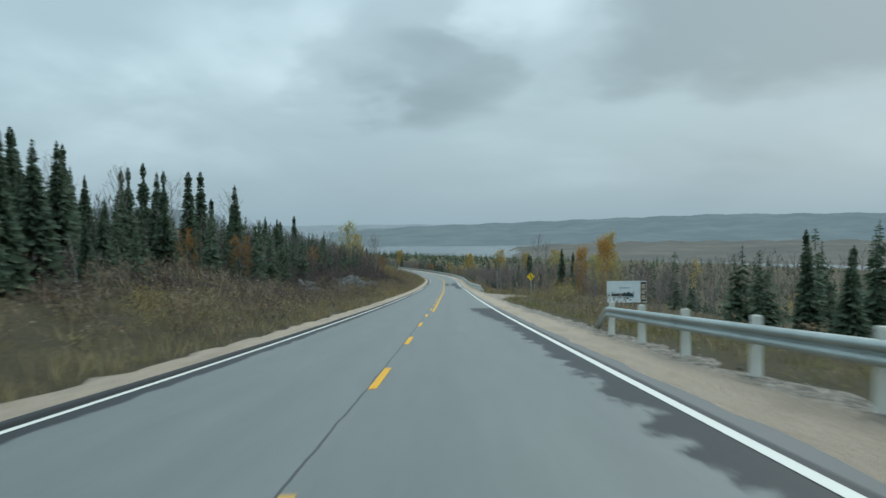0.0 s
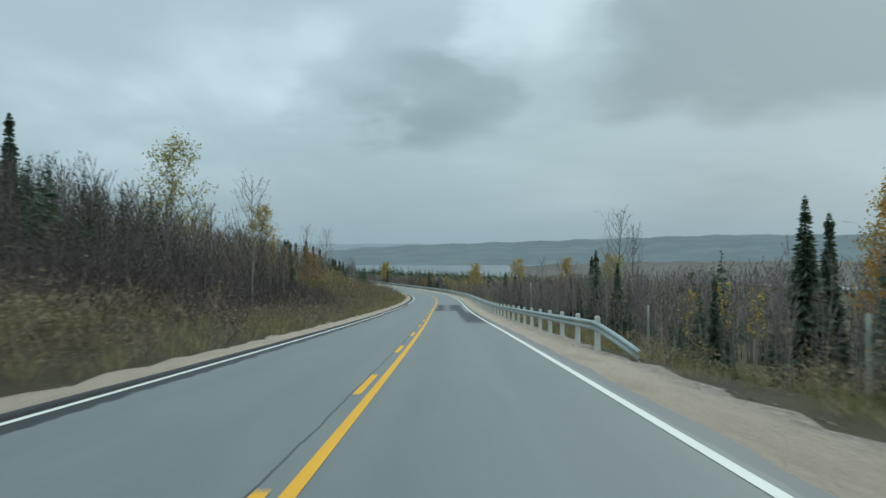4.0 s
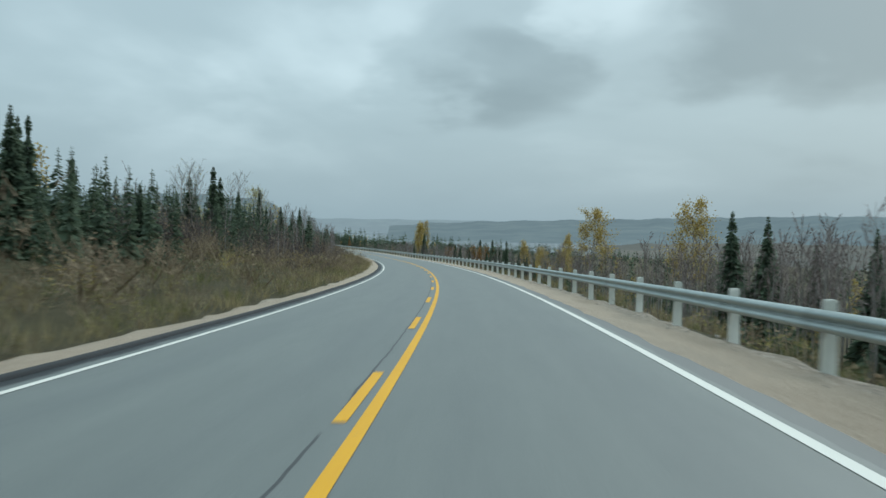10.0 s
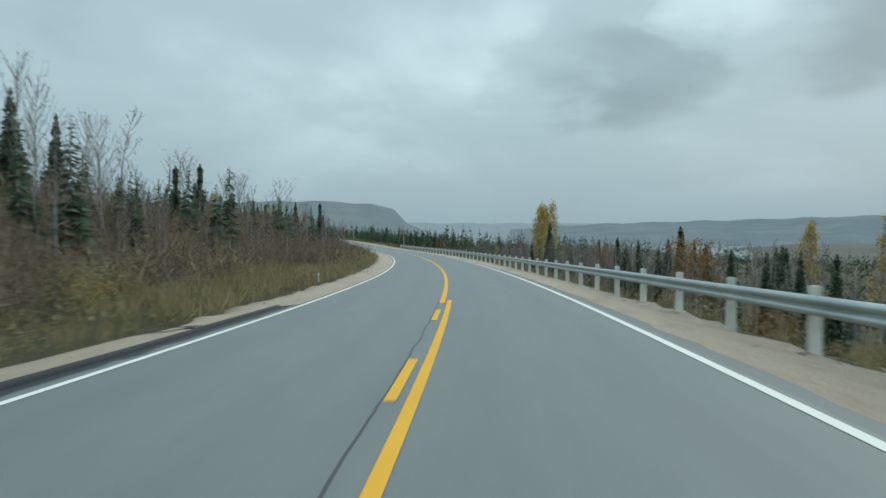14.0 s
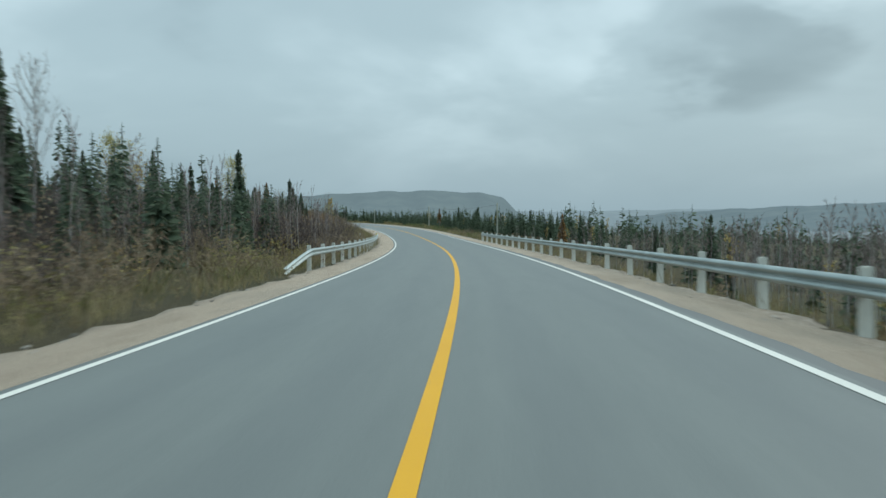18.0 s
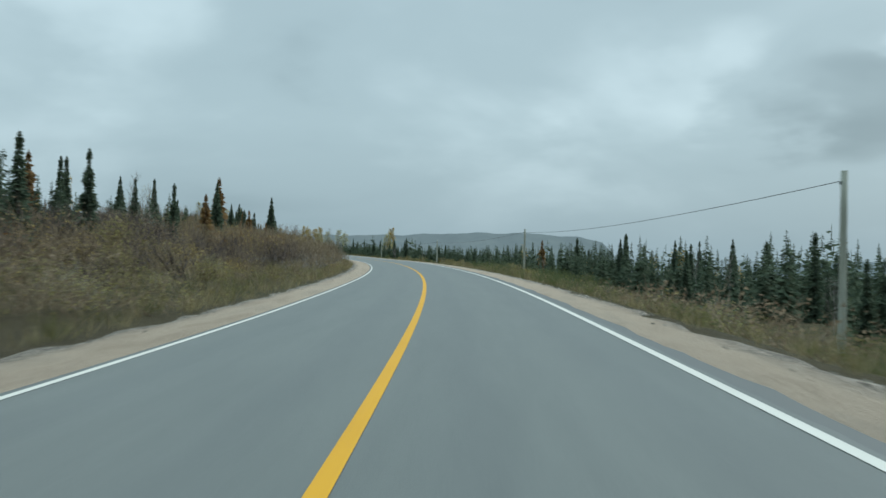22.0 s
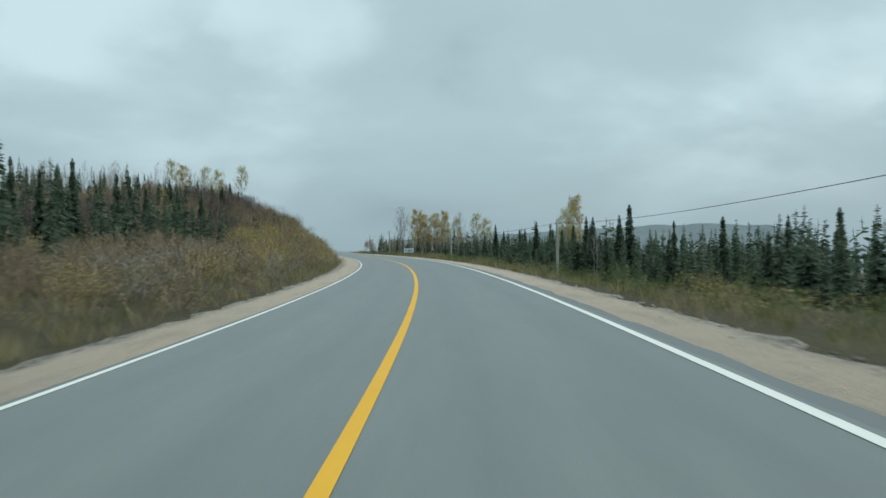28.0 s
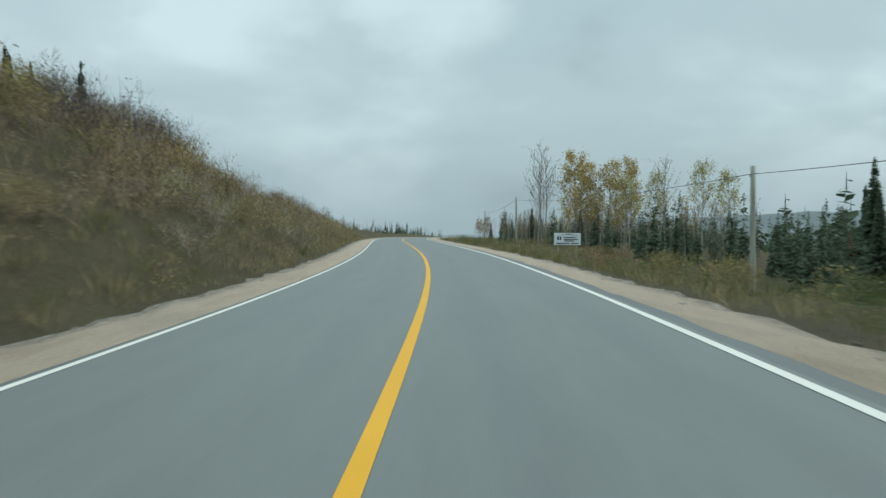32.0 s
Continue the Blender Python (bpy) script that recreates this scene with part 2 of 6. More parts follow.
def asphalt_material():
    g = Graph("asphalt", 0.5)
    uv = g.place("UV")
    sep = g.t.nodes.new("ShaderNodeSeparateXYZ")
    g.t.links.new(uv, sep.inputs[0])
    s, u = sep.outputs[0], sep.outputs[1]
    fine = g.noise(60, 3, 0.7, uv)
    wide = g.noise(0.35, 5, 0.6, uv, (0.05, 2.2, 1))
    blot = g.noise(1.6, 6, 0.7, uv, (0.16, 1.4, 1))
    col = g.ramp(g.math("ADD", g.math("MULTIPLY", wide, 0.5), g.math("MULTIPLY", blot, 0.5)), (0.36, (0.09, 0.102, 0.09)), (0.64, (0.138, 0.151, 0.132)))
    col = g.mix(0.35, col, g.ramp(fine, (0.3, (0.06, 0.062, 0.062)), (0.75, (0.24, 0.24, 0.235))))
    # darker wheel tracks
    for mid in (-2.65, -0.95, 0.95, 2.65):
        d = g.math("ABSOLUTE", g.math("SUBTRACT", u, mid))
        w = g.math("MULTIPLY", g.math("SUBTRACT", 1.0, g.math("DIVIDE", d, 0.5), clamp=True), 0.22)
        col = g.mix(w, col, (0.085, 0.092, 0.092))
    edge = g.noise(1.3, 9, 0.72, uv, (0.55, 1.0, 1))
    jag = g.math("MULTIPLY", g.math("SUBTRACT", edge, 0.5), 1.9)

    def band(lo, hi, soft, at=None):
        at = at or s
        a = g.math("DIVIDE", g.math("SUBTRACT", at, lo), soft, clamp=True)
        b = g.math("DIVIDE", g.math("SUBTRACT", hi, at), soft, clamp=True)
        return g.math("MULTIPLY", a, b)

    def right_of(limit, soft=0.12):
        return g.math("DIVIDE", g.math("SUBTRACT", g.math("ADD", u, jag), limit), soft, clamp=True)

    # water that runs over the lane
    falling = g.math("MULTIPLY", g.math("DIVIDE", g.math("SUBTRACT", s, 36.0), 18.0, clamp=True), 0.85)
    wet = g.math("MULTIPLY", band(4, 56, 2.5), right_of(g.math("SUBTRACT", 2.98, falling)))
    kept = g.math("LESS_THAN", g.math("ADD", u, g.math("MULTIPLY", jag, 0.5)), g.math("ADD", 3.1, g.math("MULTIPLY", g.math("LESS_THAN", s, 174.0), 9.0)))
    wet = g.math("MAXIMUM", wet, g.math("MULTIPLY", g.math("MULTIPLY", band(146, 206, 5), right_of(2.3)), kept))
    streak = g.noise(1.2, 5, 0.6, uv, (0.25, 1.5, 1))
    torn = g.math("ADD", s, g.math("MULTIPLY", jag, 7.0))
    mid_wet = g.math("MULTIPLY", band(179, 207, 1.5, torn), right_of(0.35))
    dry = g.math("SUBTRACT", 1.0, g.math("DIVIDE", g.math("ABSOLUTE", g.math("SUBTRACT", g.math("ADD", u, g.math("MULTIPLY", jag, 0.35)), 1.5)), 0.55), clamp=True)
    dry = g.math("MULTIPLY", dry, g.math("MULTIPLY", g.math("SUBTRACT", streak, 0.3), 4.0, clamp=True), clamp=True)
    mid_wet = g.math("MULTIPLY", g.math("MULTIPLY", mid_wet, kept), g.math("SUBTRACT", 1.0, dry))
    wet = g.math("MAXIMUM", wet, mid_wet)
    wet = g.math("MULTIPLY", wet, g.math("SUBTRACT", 1.0, g.math("MULTIPLY", g.math("GREATER_THAN", u, 3.75), 0.6)))
    col = g.mix(wet, col, (0.011, 0.014, 0.016))
    # newer, darker strip along the far edge of the first stretch
    strip = g.math("MULTIPLY", g.math("LESS_THAN", s, 372.0), g.math("DIVIDE", g.math("SUBTRACT", g.math("MULTIPLY", jag, 0.28), g.math("ADD", u, g.math("ADD", 3.16, g.math("MULTIPLY", g.math("DIVIDE", g.math("SUBTRACT", s, 205.0), 18.0, clamp=True), 0.58)))), 0.08, clamp=True))
    col = g.mix(strip, col, (0.022, 0.024, 0.025))
    g.set(g.b.inputs["Specular IOR Level"], g.math("SUBTRACT", 0.5, g.math("MULTIPLY", g.math("MAXIMUM", wet, strip), 0.31)))
    # worn, stained outer edge
    worn = g.math("MULTIPLY", g.math("GREATER_THAN", g.math("ADD", u, g.math("MULTIPLY", jag, 0.1)), 3.72), 0.6)
    col = g.mix(worn, col, (0.062, 0.066, 0.066))
    # the joint of the two lanes, a dark seam that wanders a little
    wander = g.math("MULTIPLY", g.math("SUBTRACT", g.noise(0.6, 3, 0.5, uv), 0.5), 0.12)
    seam = g.math("LESS_THAN", g.math("ABSOLUTE", g.math("ADD", g.math("ADD", u, 0.1), wander)), 0.015)
    col = g.mix(g.math("MULTIPLY", g.math("MULTIPLY", seam, g.math("LESS_THAN", s, 372.0)), g.math("GREATER_THAN", streak, 0.36)), col, (0.03, 0.03, 0.03))
    g.bump(fine, 0.35, 0.006)
    rough = g.math("SUBTRACT", g.math("ADD", 0.50, g.math("MULTIPLY", wide, 0.12)), g.math("MULTIPLY", wet, 0.04))
    return g.done(col, rough)


def paint_material(name, a, b):
    g = Graph(name, 0.62, spec=0.25)
    uv = g.place("UV")
    wear = g.noise(9, 5, 0.75, uv)
    wide = g.noise(0.5, 3, 0.6, uv)
    col = g.mix(wide, a, b)
    col = g.mix(g.math("MULTIPLY", g.math("GREATER_THAN", wear, 0.66), 0.8), col, (0.16, 0.16, 0.155))
    g.bump(g.noise(60, 3, 0.7, uv), 0.3, 0.005)
    return g.done(col)


def gravel_material():
    g = Graph("gravel", 0.95, spec=0.2)
    uv = g.place("UV")
    sep = g.t.nodes.new("ShaderNodeSeparateXYZ")
    g.t.links.new(uv, sep.inputs[0])
    fine = g.noise(22, 5, 0.8, uv)
    wide = g.noise(0.5, 6, 0.65, uv, (0.35, 1.3, 1))
    vor = g.node("ShaderNodeTexVoronoi", Scale=14.0)
    g.t.links.new(uv, vor.inputs["Vector"])
    col = g.ramp(wide, (0.3, (0.39, 0.285, 0.205)), (0.5, (0.58, 0.44, 0.33)), (0.7, (0.4, 0.32, 0.25)))
    col = g.mix(0.5, col, g.ramp(fine, (0.3, (0.13, 0.108, 0.082)), (0.72, (0.52, 0.44, 0.34))))
    # coarser grey stone away from the wheels
    far = g.math("DIVIDE", g.math("SUBTRACT", g.math("ADD", g.math("ABSOLUTE", sep.outputs[1]), g.math("MULTIPLY", wide, 0.9)), 5.35), 0.5, clamp=True)
    stone = g.ramp(vor.outputs["Color"], (0.2, (0.1, 0.088, 0.072)), (0.55, (0.25, 0.215, 0.175)), (0.85, (0.45, 0.39, 0.325)))
    stony = g.math("ADD", 0.65, g.math("ADD", g.math("MULTIPLY", g.math("LESS_THAN", sep.outputs[0], 64.0), 0.55), g.math("MULTIPLY", g.math("GREATER_THAN", sep.outputs[0], 545.0), 0.35)))
    col = g.mix(g.math("MULTIPLY", far, stony), col, stone)
    g.bump(g.math("ADD", vor.outputs["Distance"], fine), 0.9, 0.06)
    return g.done(col)


def ground_material():
    g = Graph("ground_cover", 0.95, spec=0.15)
    co = g.place()
    wide = g.noise(0.045, 6, 0.6, co)
    mid = g.noise(0.4, 6, 0.7, co)
    fine = g.noise(5.0, 5, 0.75, co)
    col = g.ramp(wide, (0.32, (0.1, 0.078, 0.054)), (0.48, (0.128, 0.104, 0.062)), (0.6, (0.112, 0.106, 0.052)), (0.72, (0.145, 0.11, 0.07)))
    col = g.mix(0.45, col, g.ramp(mid, (0.3, (0.032, 0.034, 0.018)), (0.55, (0.085, 0.07, 0.036)), (0.75, (0.15, 0.115, 0.06))))
    col = g.mix(0.4, col, g.ramp(fine, (0.3, (0.018, 0.018, 0.011)), (0.75, (0.16, 0.13, 0.075))))
    g.bump(g.math("ADD", fine, mid), 1.0, 0.25)
    return g.done(col)


def speckled(name, dark, mid, light, scale=1.5, rough=0.9, island=True, spread=0.6, bump=0.0, thin=0.0):
    """A colour that differs from piece to piece, with a grain inside each."""
    g = Graph(name, rough, spec=0.2)
    own = g.rand(island)
    grain = g.noise(scale, 3, 0.6)
    f = g.math("ADD", g.math("MULTIPLY", own, spread), g.math("MULTIPLY", grain, 1.0 - spread))
    if bump:
        g.bump(grain, bump, 0.03)
    col = g.ramp(f, (0.2, dark), (0.5, mid), (0.8, light))
    if thin:
        # thin leaves let some light through
        tl = g.t.nodes.new("ShaderNodeBsdfTranslucent")
        g.set(tl.inputs["Color"], col)
        mx = g.node("ShaderNodeMixShader", Fac=thin)
        g.t.links.new(g.b.outputs[0], mx.inputs[1])
        g.t.links.new(tl.outputs[0], mx.inputs[2])
        g.t.links.new(mx.outputs[0], g.t.nodes["Material Output"].inputs[0])
    return g.done(col)


def steel_material():
    g = Graph("galvanised_steel", 0.42, 0.75)
    n = g.noise(1.1, 5, 0.65)
    f = g.noise(26, 3, 0.6)
    col = g.ramp(n, (0.3, (0.255, 0.3, 0.285)), (0.7, (0.42, 0.47, 0.45)))
    col = g.mix(0.25, col, g.ramp(f, (0.3, (0.2, 0.22, 0.22)), (0.7, (0.52, 0.55, 0.54))))
    return g.done(col, g.math("ADD", 0.33, g.math("MULTIPLY", n, 0.3)))


def post_material():
    g = Graph("weathered_post", 0.9, spec=0.2)
    n = g.noise(3.5, 5, 0.7, None, (1, 1, 0.35))
    own = g.rand()
    col = g.ramp(n, (0.3, (0.5, 0.5, 0.45)), (0.7, (0.78, 0.76, 0.69)))
    col = g.mix(g.math("MULTIPLY", own, 0.4), col, (0.42, 0.43, 0.37))
    g.bump(g.noise(18, 3, 0.7, None, (1, 1, 0.2)), 0.4, 0.01)
    return g.done(col)


def wood_material(name, a, b):
    g = Graph(name, 0.9, spec=0.2)
    n = g.noise(5, 5, 0.7, None, (3, 3, 0.12))
    g.bump(n, 0.5, 0.01)
    return g.done(g.ramp(n, (0.3, a), (0.7, b)))


def rock_material():
    g = Graph("grey_rock", 0.85, spec=0.25)
    n = g.noise(0.9, 7, 0.7)
    f = g.noise(7, 5, 0.75)
    col = g.ramp(n, (0.3, (0.05, 0.047, 0.042)), (0.5, (0.12, 0.112, 0.098)), (0.7, (0.22, 0.207, 0.188)))
    col = g.mix(0.35, col, g.ramp(f, (0.35, (0.05, 0.048, 0.042)), (0.7, (0.42, 0.4, 0.37))))
    g.bump(g.math("ADD", n, f), 0.9, 0.12)
    return g.done(col)


def plain(name, color, rough=0.6, metal=0.0, vary=0.12, scale=3.0):
    g = Graph(name, rough, metal)
    n = g.noise(scale, 5, 0.65)
    dark = tuple(c * (1 - vary) for c in color)
    lite = tuple(min(1.0, c * (1 + vary)) for c in color)
    return g.done(g.ramp(n, (0.3, dark), (0.7, lite)))


def water_material():
    g = Graph("lake_water", 0.2)
    g.bump(g.noise(0.06, 4, 0.6), 0.3, 1.0)
    return g.done((0.05, 0.07, 0.08))


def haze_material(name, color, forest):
    """Far woods, faint under a haze that is put in as an even glow of the given colour."""
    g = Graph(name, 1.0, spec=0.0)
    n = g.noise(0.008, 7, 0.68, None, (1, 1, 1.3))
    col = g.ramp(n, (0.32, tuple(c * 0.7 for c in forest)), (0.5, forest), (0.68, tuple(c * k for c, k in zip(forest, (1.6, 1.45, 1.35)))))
    # the haze before the hills is painted as emission, not real air
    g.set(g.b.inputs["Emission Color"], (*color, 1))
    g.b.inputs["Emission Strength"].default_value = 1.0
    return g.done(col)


M_ASPHALT = asphalt_material()
M_WHITE = paint_material("white_paint", (0.58, 0.55, 0.49), (0.7, 0.67, 0.6))
M_YELLOW = paint_material("yellow_paint", (0.60, 0.285, 0.008), (0.71, 0.36, 0.016))
M_GRAVEL = gravel_material()
M_KERB = plain("kerb_asphalt", (0.018, 0.019, 0.02), 0.9, vary=0.3, scale=6.0)
M_GROUND = ground_material()
M_STEEL = steel_material()
M_POST = post_material()
M_POLE = wood_material("grey_pole_wood", (0.21, 0.215, 0.175), (0.39, 0.4, 0.335))
M_ROCK = rock_material()
M_WATER = water_material()
M_SPRUCE = speckled("spruce_needles", (0.056, 0.08, 0.053), (0.093, 0.126, 0.08), (0.135, 0.17, 0.108), 2.5, thin=0.35)
M_LARCH = speckled("russet_needles", (0.13, 0.08, 0.035), (0.23, 0.135, 0.055), (0.33, 0.2, 0.085), 2.5, thin=0.3)
M_TRUNK = wood_material("dark_bark", (0.045, 0.04, 0.035), (0.11, 0.1, 0.088))
M_BIRCH = wood_material("pale_bark", (0.16, 0.15, 0.135), (0.42, 0.4, 0.37))
M_TWIG = speckled("bare_twigs", (0.13, 0.1, 0.092), (0.21, 0.162, 0.148), (0.3, 0.24, 0.22), 1.0)
# same brown as bare_twigs at about half its values
M_TWIG_DARK = speckled("dark_twigs", (0.065, 0.05, 0.045), (0.11, 0.086, 0.077), (0.17, 0.135, 0.12), 1.0)
M_POLE_BARK = wood_material("grey_brown_bark", (0.1, 0.09, 0.08), (0.26, 0.24, 0.215))
M_TWIG_PALE = speckled("pale_twigs", (0.16, 0.145, 0.12), (0.24, 0.22, 0.19), (0.36, 0.33, 0.29), 1.0)
M_GOLD = speckled("golden_leaves", (0.27, 0.185, 0.055), (0.44, 0.32, 0.1), (0.56, 0.44, 0.17), 1.0, thin=0.4)
M_LEMON = speckled("pale_yellow_leaves", (0.26, 0.22, 0.075), (0.40, 0.36, 0.14), (0.5, 0.47, 0.22), 1.0, thin=0.4)
M_AMBER = speckled("amber_leaves", (0.3, 0.15, 0.035), (0.46, 0.255, 0.065), (0.58, 0.36, 0.11), 1.0, thin=0.4)
M_RUST = speckled("rust_leaves", (0.17, 0.075, 0.022), (0.28, 0.135, 0.04), (0.36, 0.2, 0.065), 1.0, thin=0.4)
M_OLIVE = speckled("olive_leaves", (0.17, 0.15, 0.06), (0.28, 0.24, 0.095), (0.38, 0.33, 0.14), 1.0, thin=0.4)
M_BROWN = speckled("brown_twigs", (0.14, 0.102, 0.068), (0.235, 0.172, 0.112), (0.325, 0.248, 0.165), 1.0)
M_DEAD = speckled("withered_leaves", (0.165, 0.118, 0.076), (0.275, 0.2, 0.13), (0.37, 0.285, 0.188), 1.0, thin=0.4)
M_STRAW = speckled("dry_grass", (0.16, 0.125, 0.06), (0.28, 0.225, 0.115), (0.42, 0.35, 0.2), 1.0, thin=0.35)
M_SCRUB = speckled("green_scrub_leaves", (0.075, 0.095, 0.038), (0.12, 0.142, 0.058), (0.18, 0.195, 0.085), 1.0, thin=0.4)
M_GREEN = speckled("verge_grass", (0.085, 0.088, 0.032), (0.14, 0.14, 0.052), (0.21, 0.2, 0.085), 1.0, thin=0.4)

# ---------------------------------------------------------------- mesh helpers
RNG = np.random.default_rng(7)


class Soup:
    """Points and faces gathered for one mesh; every face carries a material number."""

    def __init__(self):
        self.v, self.t, self.q, self.mt, self.mq, self.n = [], [], [], [], [], 0

    def add(self, v, quads=None, tris=None, mat=0):
        v = np.asarray(v, float).reshape(-1, 3)
        if quads is not None and len(quads):
            q = np.asarray(quads, int).reshape(-1, 4)
            self.q.append(q + self.n)
            self.mq.append(np.full(len(q), mat))
        if tris is not None and len(tris):
            t = np.asarray(tris, int).reshape(-1, 3)
            self.t.append(t + self.n)
            self.mt.append(np.full(len(t), mat))
        self.v.append(v)
        self.n += len(v)

    def arrays(self):
        v = np.concatenate(self.v) if self.v else np.zeros((0, 3))
        q = np.concatenate(self.q) if self.q else np.zeros((0, 4), int)
        t = np.concatenate(self.t) if self.t else np.zeros((0, 3), int)
        mq = np.concatenate(self.mq) if self.mq else np.zeros(0, int)
        mt = np.concatenate(self.mt) if self.mt else np.zeros(0, int)
        return v, q, t, mq, mt

    def stamp(self, arrays, places, turns, sizes, heights=None):
        """Copies of a shape at many places: turned about z, scaled."""
        v, q, t, mq, mt = arrays
        k, c = len(places), len(v)
        if not k:
            return
        hs = sizes if heights is None else heights
        cs, sn = np.cos(turns)[:, None], np.sin(turns)[:, None]
        x = (v[None, :, 0] * cs - v[None, :, 1] * sn) * sizes[:, None]
        y = (v[None, :, 0] * sn + v[None, :, 1] * cs) * sizes[:, None]
        z = v[None, :, 2] * hs[:, None]
        w = np.stack([x, y, z], -1) + np.asarray(places)[:, None, :]
        off = (np.arange(k) * c)[:, None, None]
        self.v.append(w.reshape(-1, 3))
        if len(q):
            self.q.append((q[None] + off).reshape(-1, 4) + self.n)
            self.mq.append(np.tile(mq, k))
        if len(t):
            self.t.append((t[None] + off).reshape(-1, 3) + self.n)
            self.mt.append(np.tile(mt, k))
        self.n += k * c

    def mesh(self, name, mats, smooth=False, uv=None):
        v, q, t, mq, mt = self.arrays()
        me = bpy.data.meshes.new(name)
        me.vertices.add(len(v))
        me.vertices.foreach_set("co", v.astype(np.float32).ravel())
        loops = np.concatenate([q.ravel(), t.ravel()]).astype(np.int32)
        me.loops.add(len(loops))
        me.loops.foreach_set("vertex_index", loops)
        me.polygons.add(len(q) + len(t))
        me.polygons.foreach_set("loop_start", np.concatenate([4 * np.arange(len(q)), 4 * len(q) + 3 * np.arange(len(t))]).astype(np.int32))
        for m in mats:
            me.materials.append(m)
        if len(mats) > 1:
            me.polygons.foreach_set("material_index", np.concatenate([mq, mt]).astype(np.int32))
        if smooth:
            me.polygons.foreach_set("use_smooth", np.ones(len(q) + len(t), bool))
        if uv is not None:
            layer = me.uv_layers.new(name="plan")
            layer.data.foreach_set("uv", np.asarray(uv)[loops].astype(np.float32).ravel())
        me.update(calc_edges=True)
        me.validate()
        return me


def thing(name, label, category, group="", kind="", at=(0, 0, 0), turn=0.0):
    e = new(name)
    e.matrix_basis = Matrix.Translation(at) @ Matrix.Rotation(turn, 4, "Z")
    return tagged(e, label, category, group, kind)


def child(name, me, parent, label="", m=None):
    ob = new(name, me)
    ob.parent = parent
    if m is not None:
        ob.matrix_basis = m
    return tagged(ob, label)


def ribbon(s, us, lift=0.0, profile=None):
    """A strip along the road: points s x us. profile(s, u) gives heights over the road surface."""
    S, U = np.meshgrid(s, us, indexing="ij")
    up = lift if profile is None else profile(S, U)
    v = along(S.ravel(), U.ravel(), np.asarray(up).ravel() if np.ndim(up) else up)
    a, b = len(s), len(us)
    i = (np.arange(a - 1)[:, None] * b + np.arange(b - 1)[None]).ravel()
    q = np.stack([i, i + 1, i + b + 1, i + b], -1)
    return v, q, np.stack([S.ravel(), U.ravel()], -1)


def tube(pts, radii, sides=5, cap=True):
    pts, radii = np.asarray(pts, float), np.asarray(radii, float)
    k = len(pts)
    d = np.gradient(pts, axis=0)
    d /= np.linalg.norm(d, axis=1)[:, None] + 1e-9
    ref = np.where(np.abs(d[:, 2:3]) > 0.9, np.array([[1.0, 0, 0]]), np.array([[0, 0, 1.0]]))
    a = np.cross(d, ref)
    a /= np.linalg.norm(a, axis=1)[:, None] + 1e-9
    b = np.cross(d, a)
    th = np.arange(sides) * 2 * np.pi / sides
    v = pts[:, None] + radii[:, None, None] * (a[:, None] * np.cos(th)[None, :, None] + b[:, None] * np.sin(th)[None, :, None])
    i, j = np.meshgrid(np.arange(k - 1), np.arange(sides), indexing="ij")
    j2 = (j + 1) % sides
    q = np.stack([i * sides + j, (i + 1) * sides + j, (i + 1) * sides + j2, i * sides + j2], -1).reshape(-1, 4)
    v = v.reshape(-1, 3)
    t = None
    if cap:
        v = np.vstack([v, pts[-1], pts[0]])
        e = np.arange(sides)
        t = np.vstack([np.stack([(k - 1) * sides + e, np.full(sides, k * sides), (k - 1) * sides + (e + 1) % sides], -1),
                       np.stack([e, (e + 1) % sides, np.full(sides, k * sides + 1)], -1)])
    return v, q, t


def block(size, bevel=0.01, at=(0, 0, 0)):
    """A box with broken edges, standing with its middle at the given place."""
    bm = bmesh.new()
    bmesh.ops.create_cube(bm, size=1.0)
    bmesh.ops.scale(bm, vec=size, verts=bm.verts)
    if bevel:
        bmesh.ops.bevel(bm, geom=list(bm.edges), offset=bevel, segments=2, affect="EDGES")
    bmesh.ops.translate(bm, vec=at, verts=bm.verts)
    return bm


def to_mesh(bm, name, mat):
    me = bpy.data.meshes.new(name)
    bm.to_mesh(me)
    bm.free()
    me.materials.append(mat)
    return me


def part(name, bm, mat, parent, label="", m=None):
    return child(name, to_mesh(bm, name, mat), parent, label, m)


# ---------------------------------------------------------------- land
def table(s, at, values):
    return np.interp(s, at, values)


# heights over the road surface, at stations along the road (first row), at the distances named
R_AT = [-30, 30, 60, 92, 112, 135, 180, 300, 420, 520, 560, 650, 800, 900, 1000]
R_10 = [-1.6, -0.9, -0.8, -0.35, -0.8, -1.6, -2.2, -2.4, -2.4, -2.2, -1.3, -1.1, -1.1, -0.7, -0.6]
R_20 = [-4.5, -2.6, -1.8, -1.7, -2.4, -3.2, -4.2, -4.6, -4.6, -4.0, -2.6, -2.2, -2.0, -1.0, -0.8]
R_40 = [-8.0, -6.0, -4.6, -4.6, -5.0, -5.6, -7.0, -7.4, -7.6, -6.6, -4.2, -3.4, -3.0, -1.8, -1.4]
R_90 = [-13, -12, -12, -12, -12, -12, -13, -13.5, -13, -11, -8.5, -6.5, -5.5, -4.0, -3.5]
L_AT = [-30, 0, 50, 100, 150, 200, 250, 290, 340, 400, 460, 540, 600, 640, 690, 740, 790, 825, 860, 900, 950, 1020]
L_08 = [0.3, 0.3, 0.35, 0.2, 0.15, 0.1, 0.1, 0.1, 0.0, 0.0, -0.3, -0.4, 0.3, 0.6, 0.3, 0.2, 0.7, 1.6, 1.6, 1.1, 0.5, 0.3]
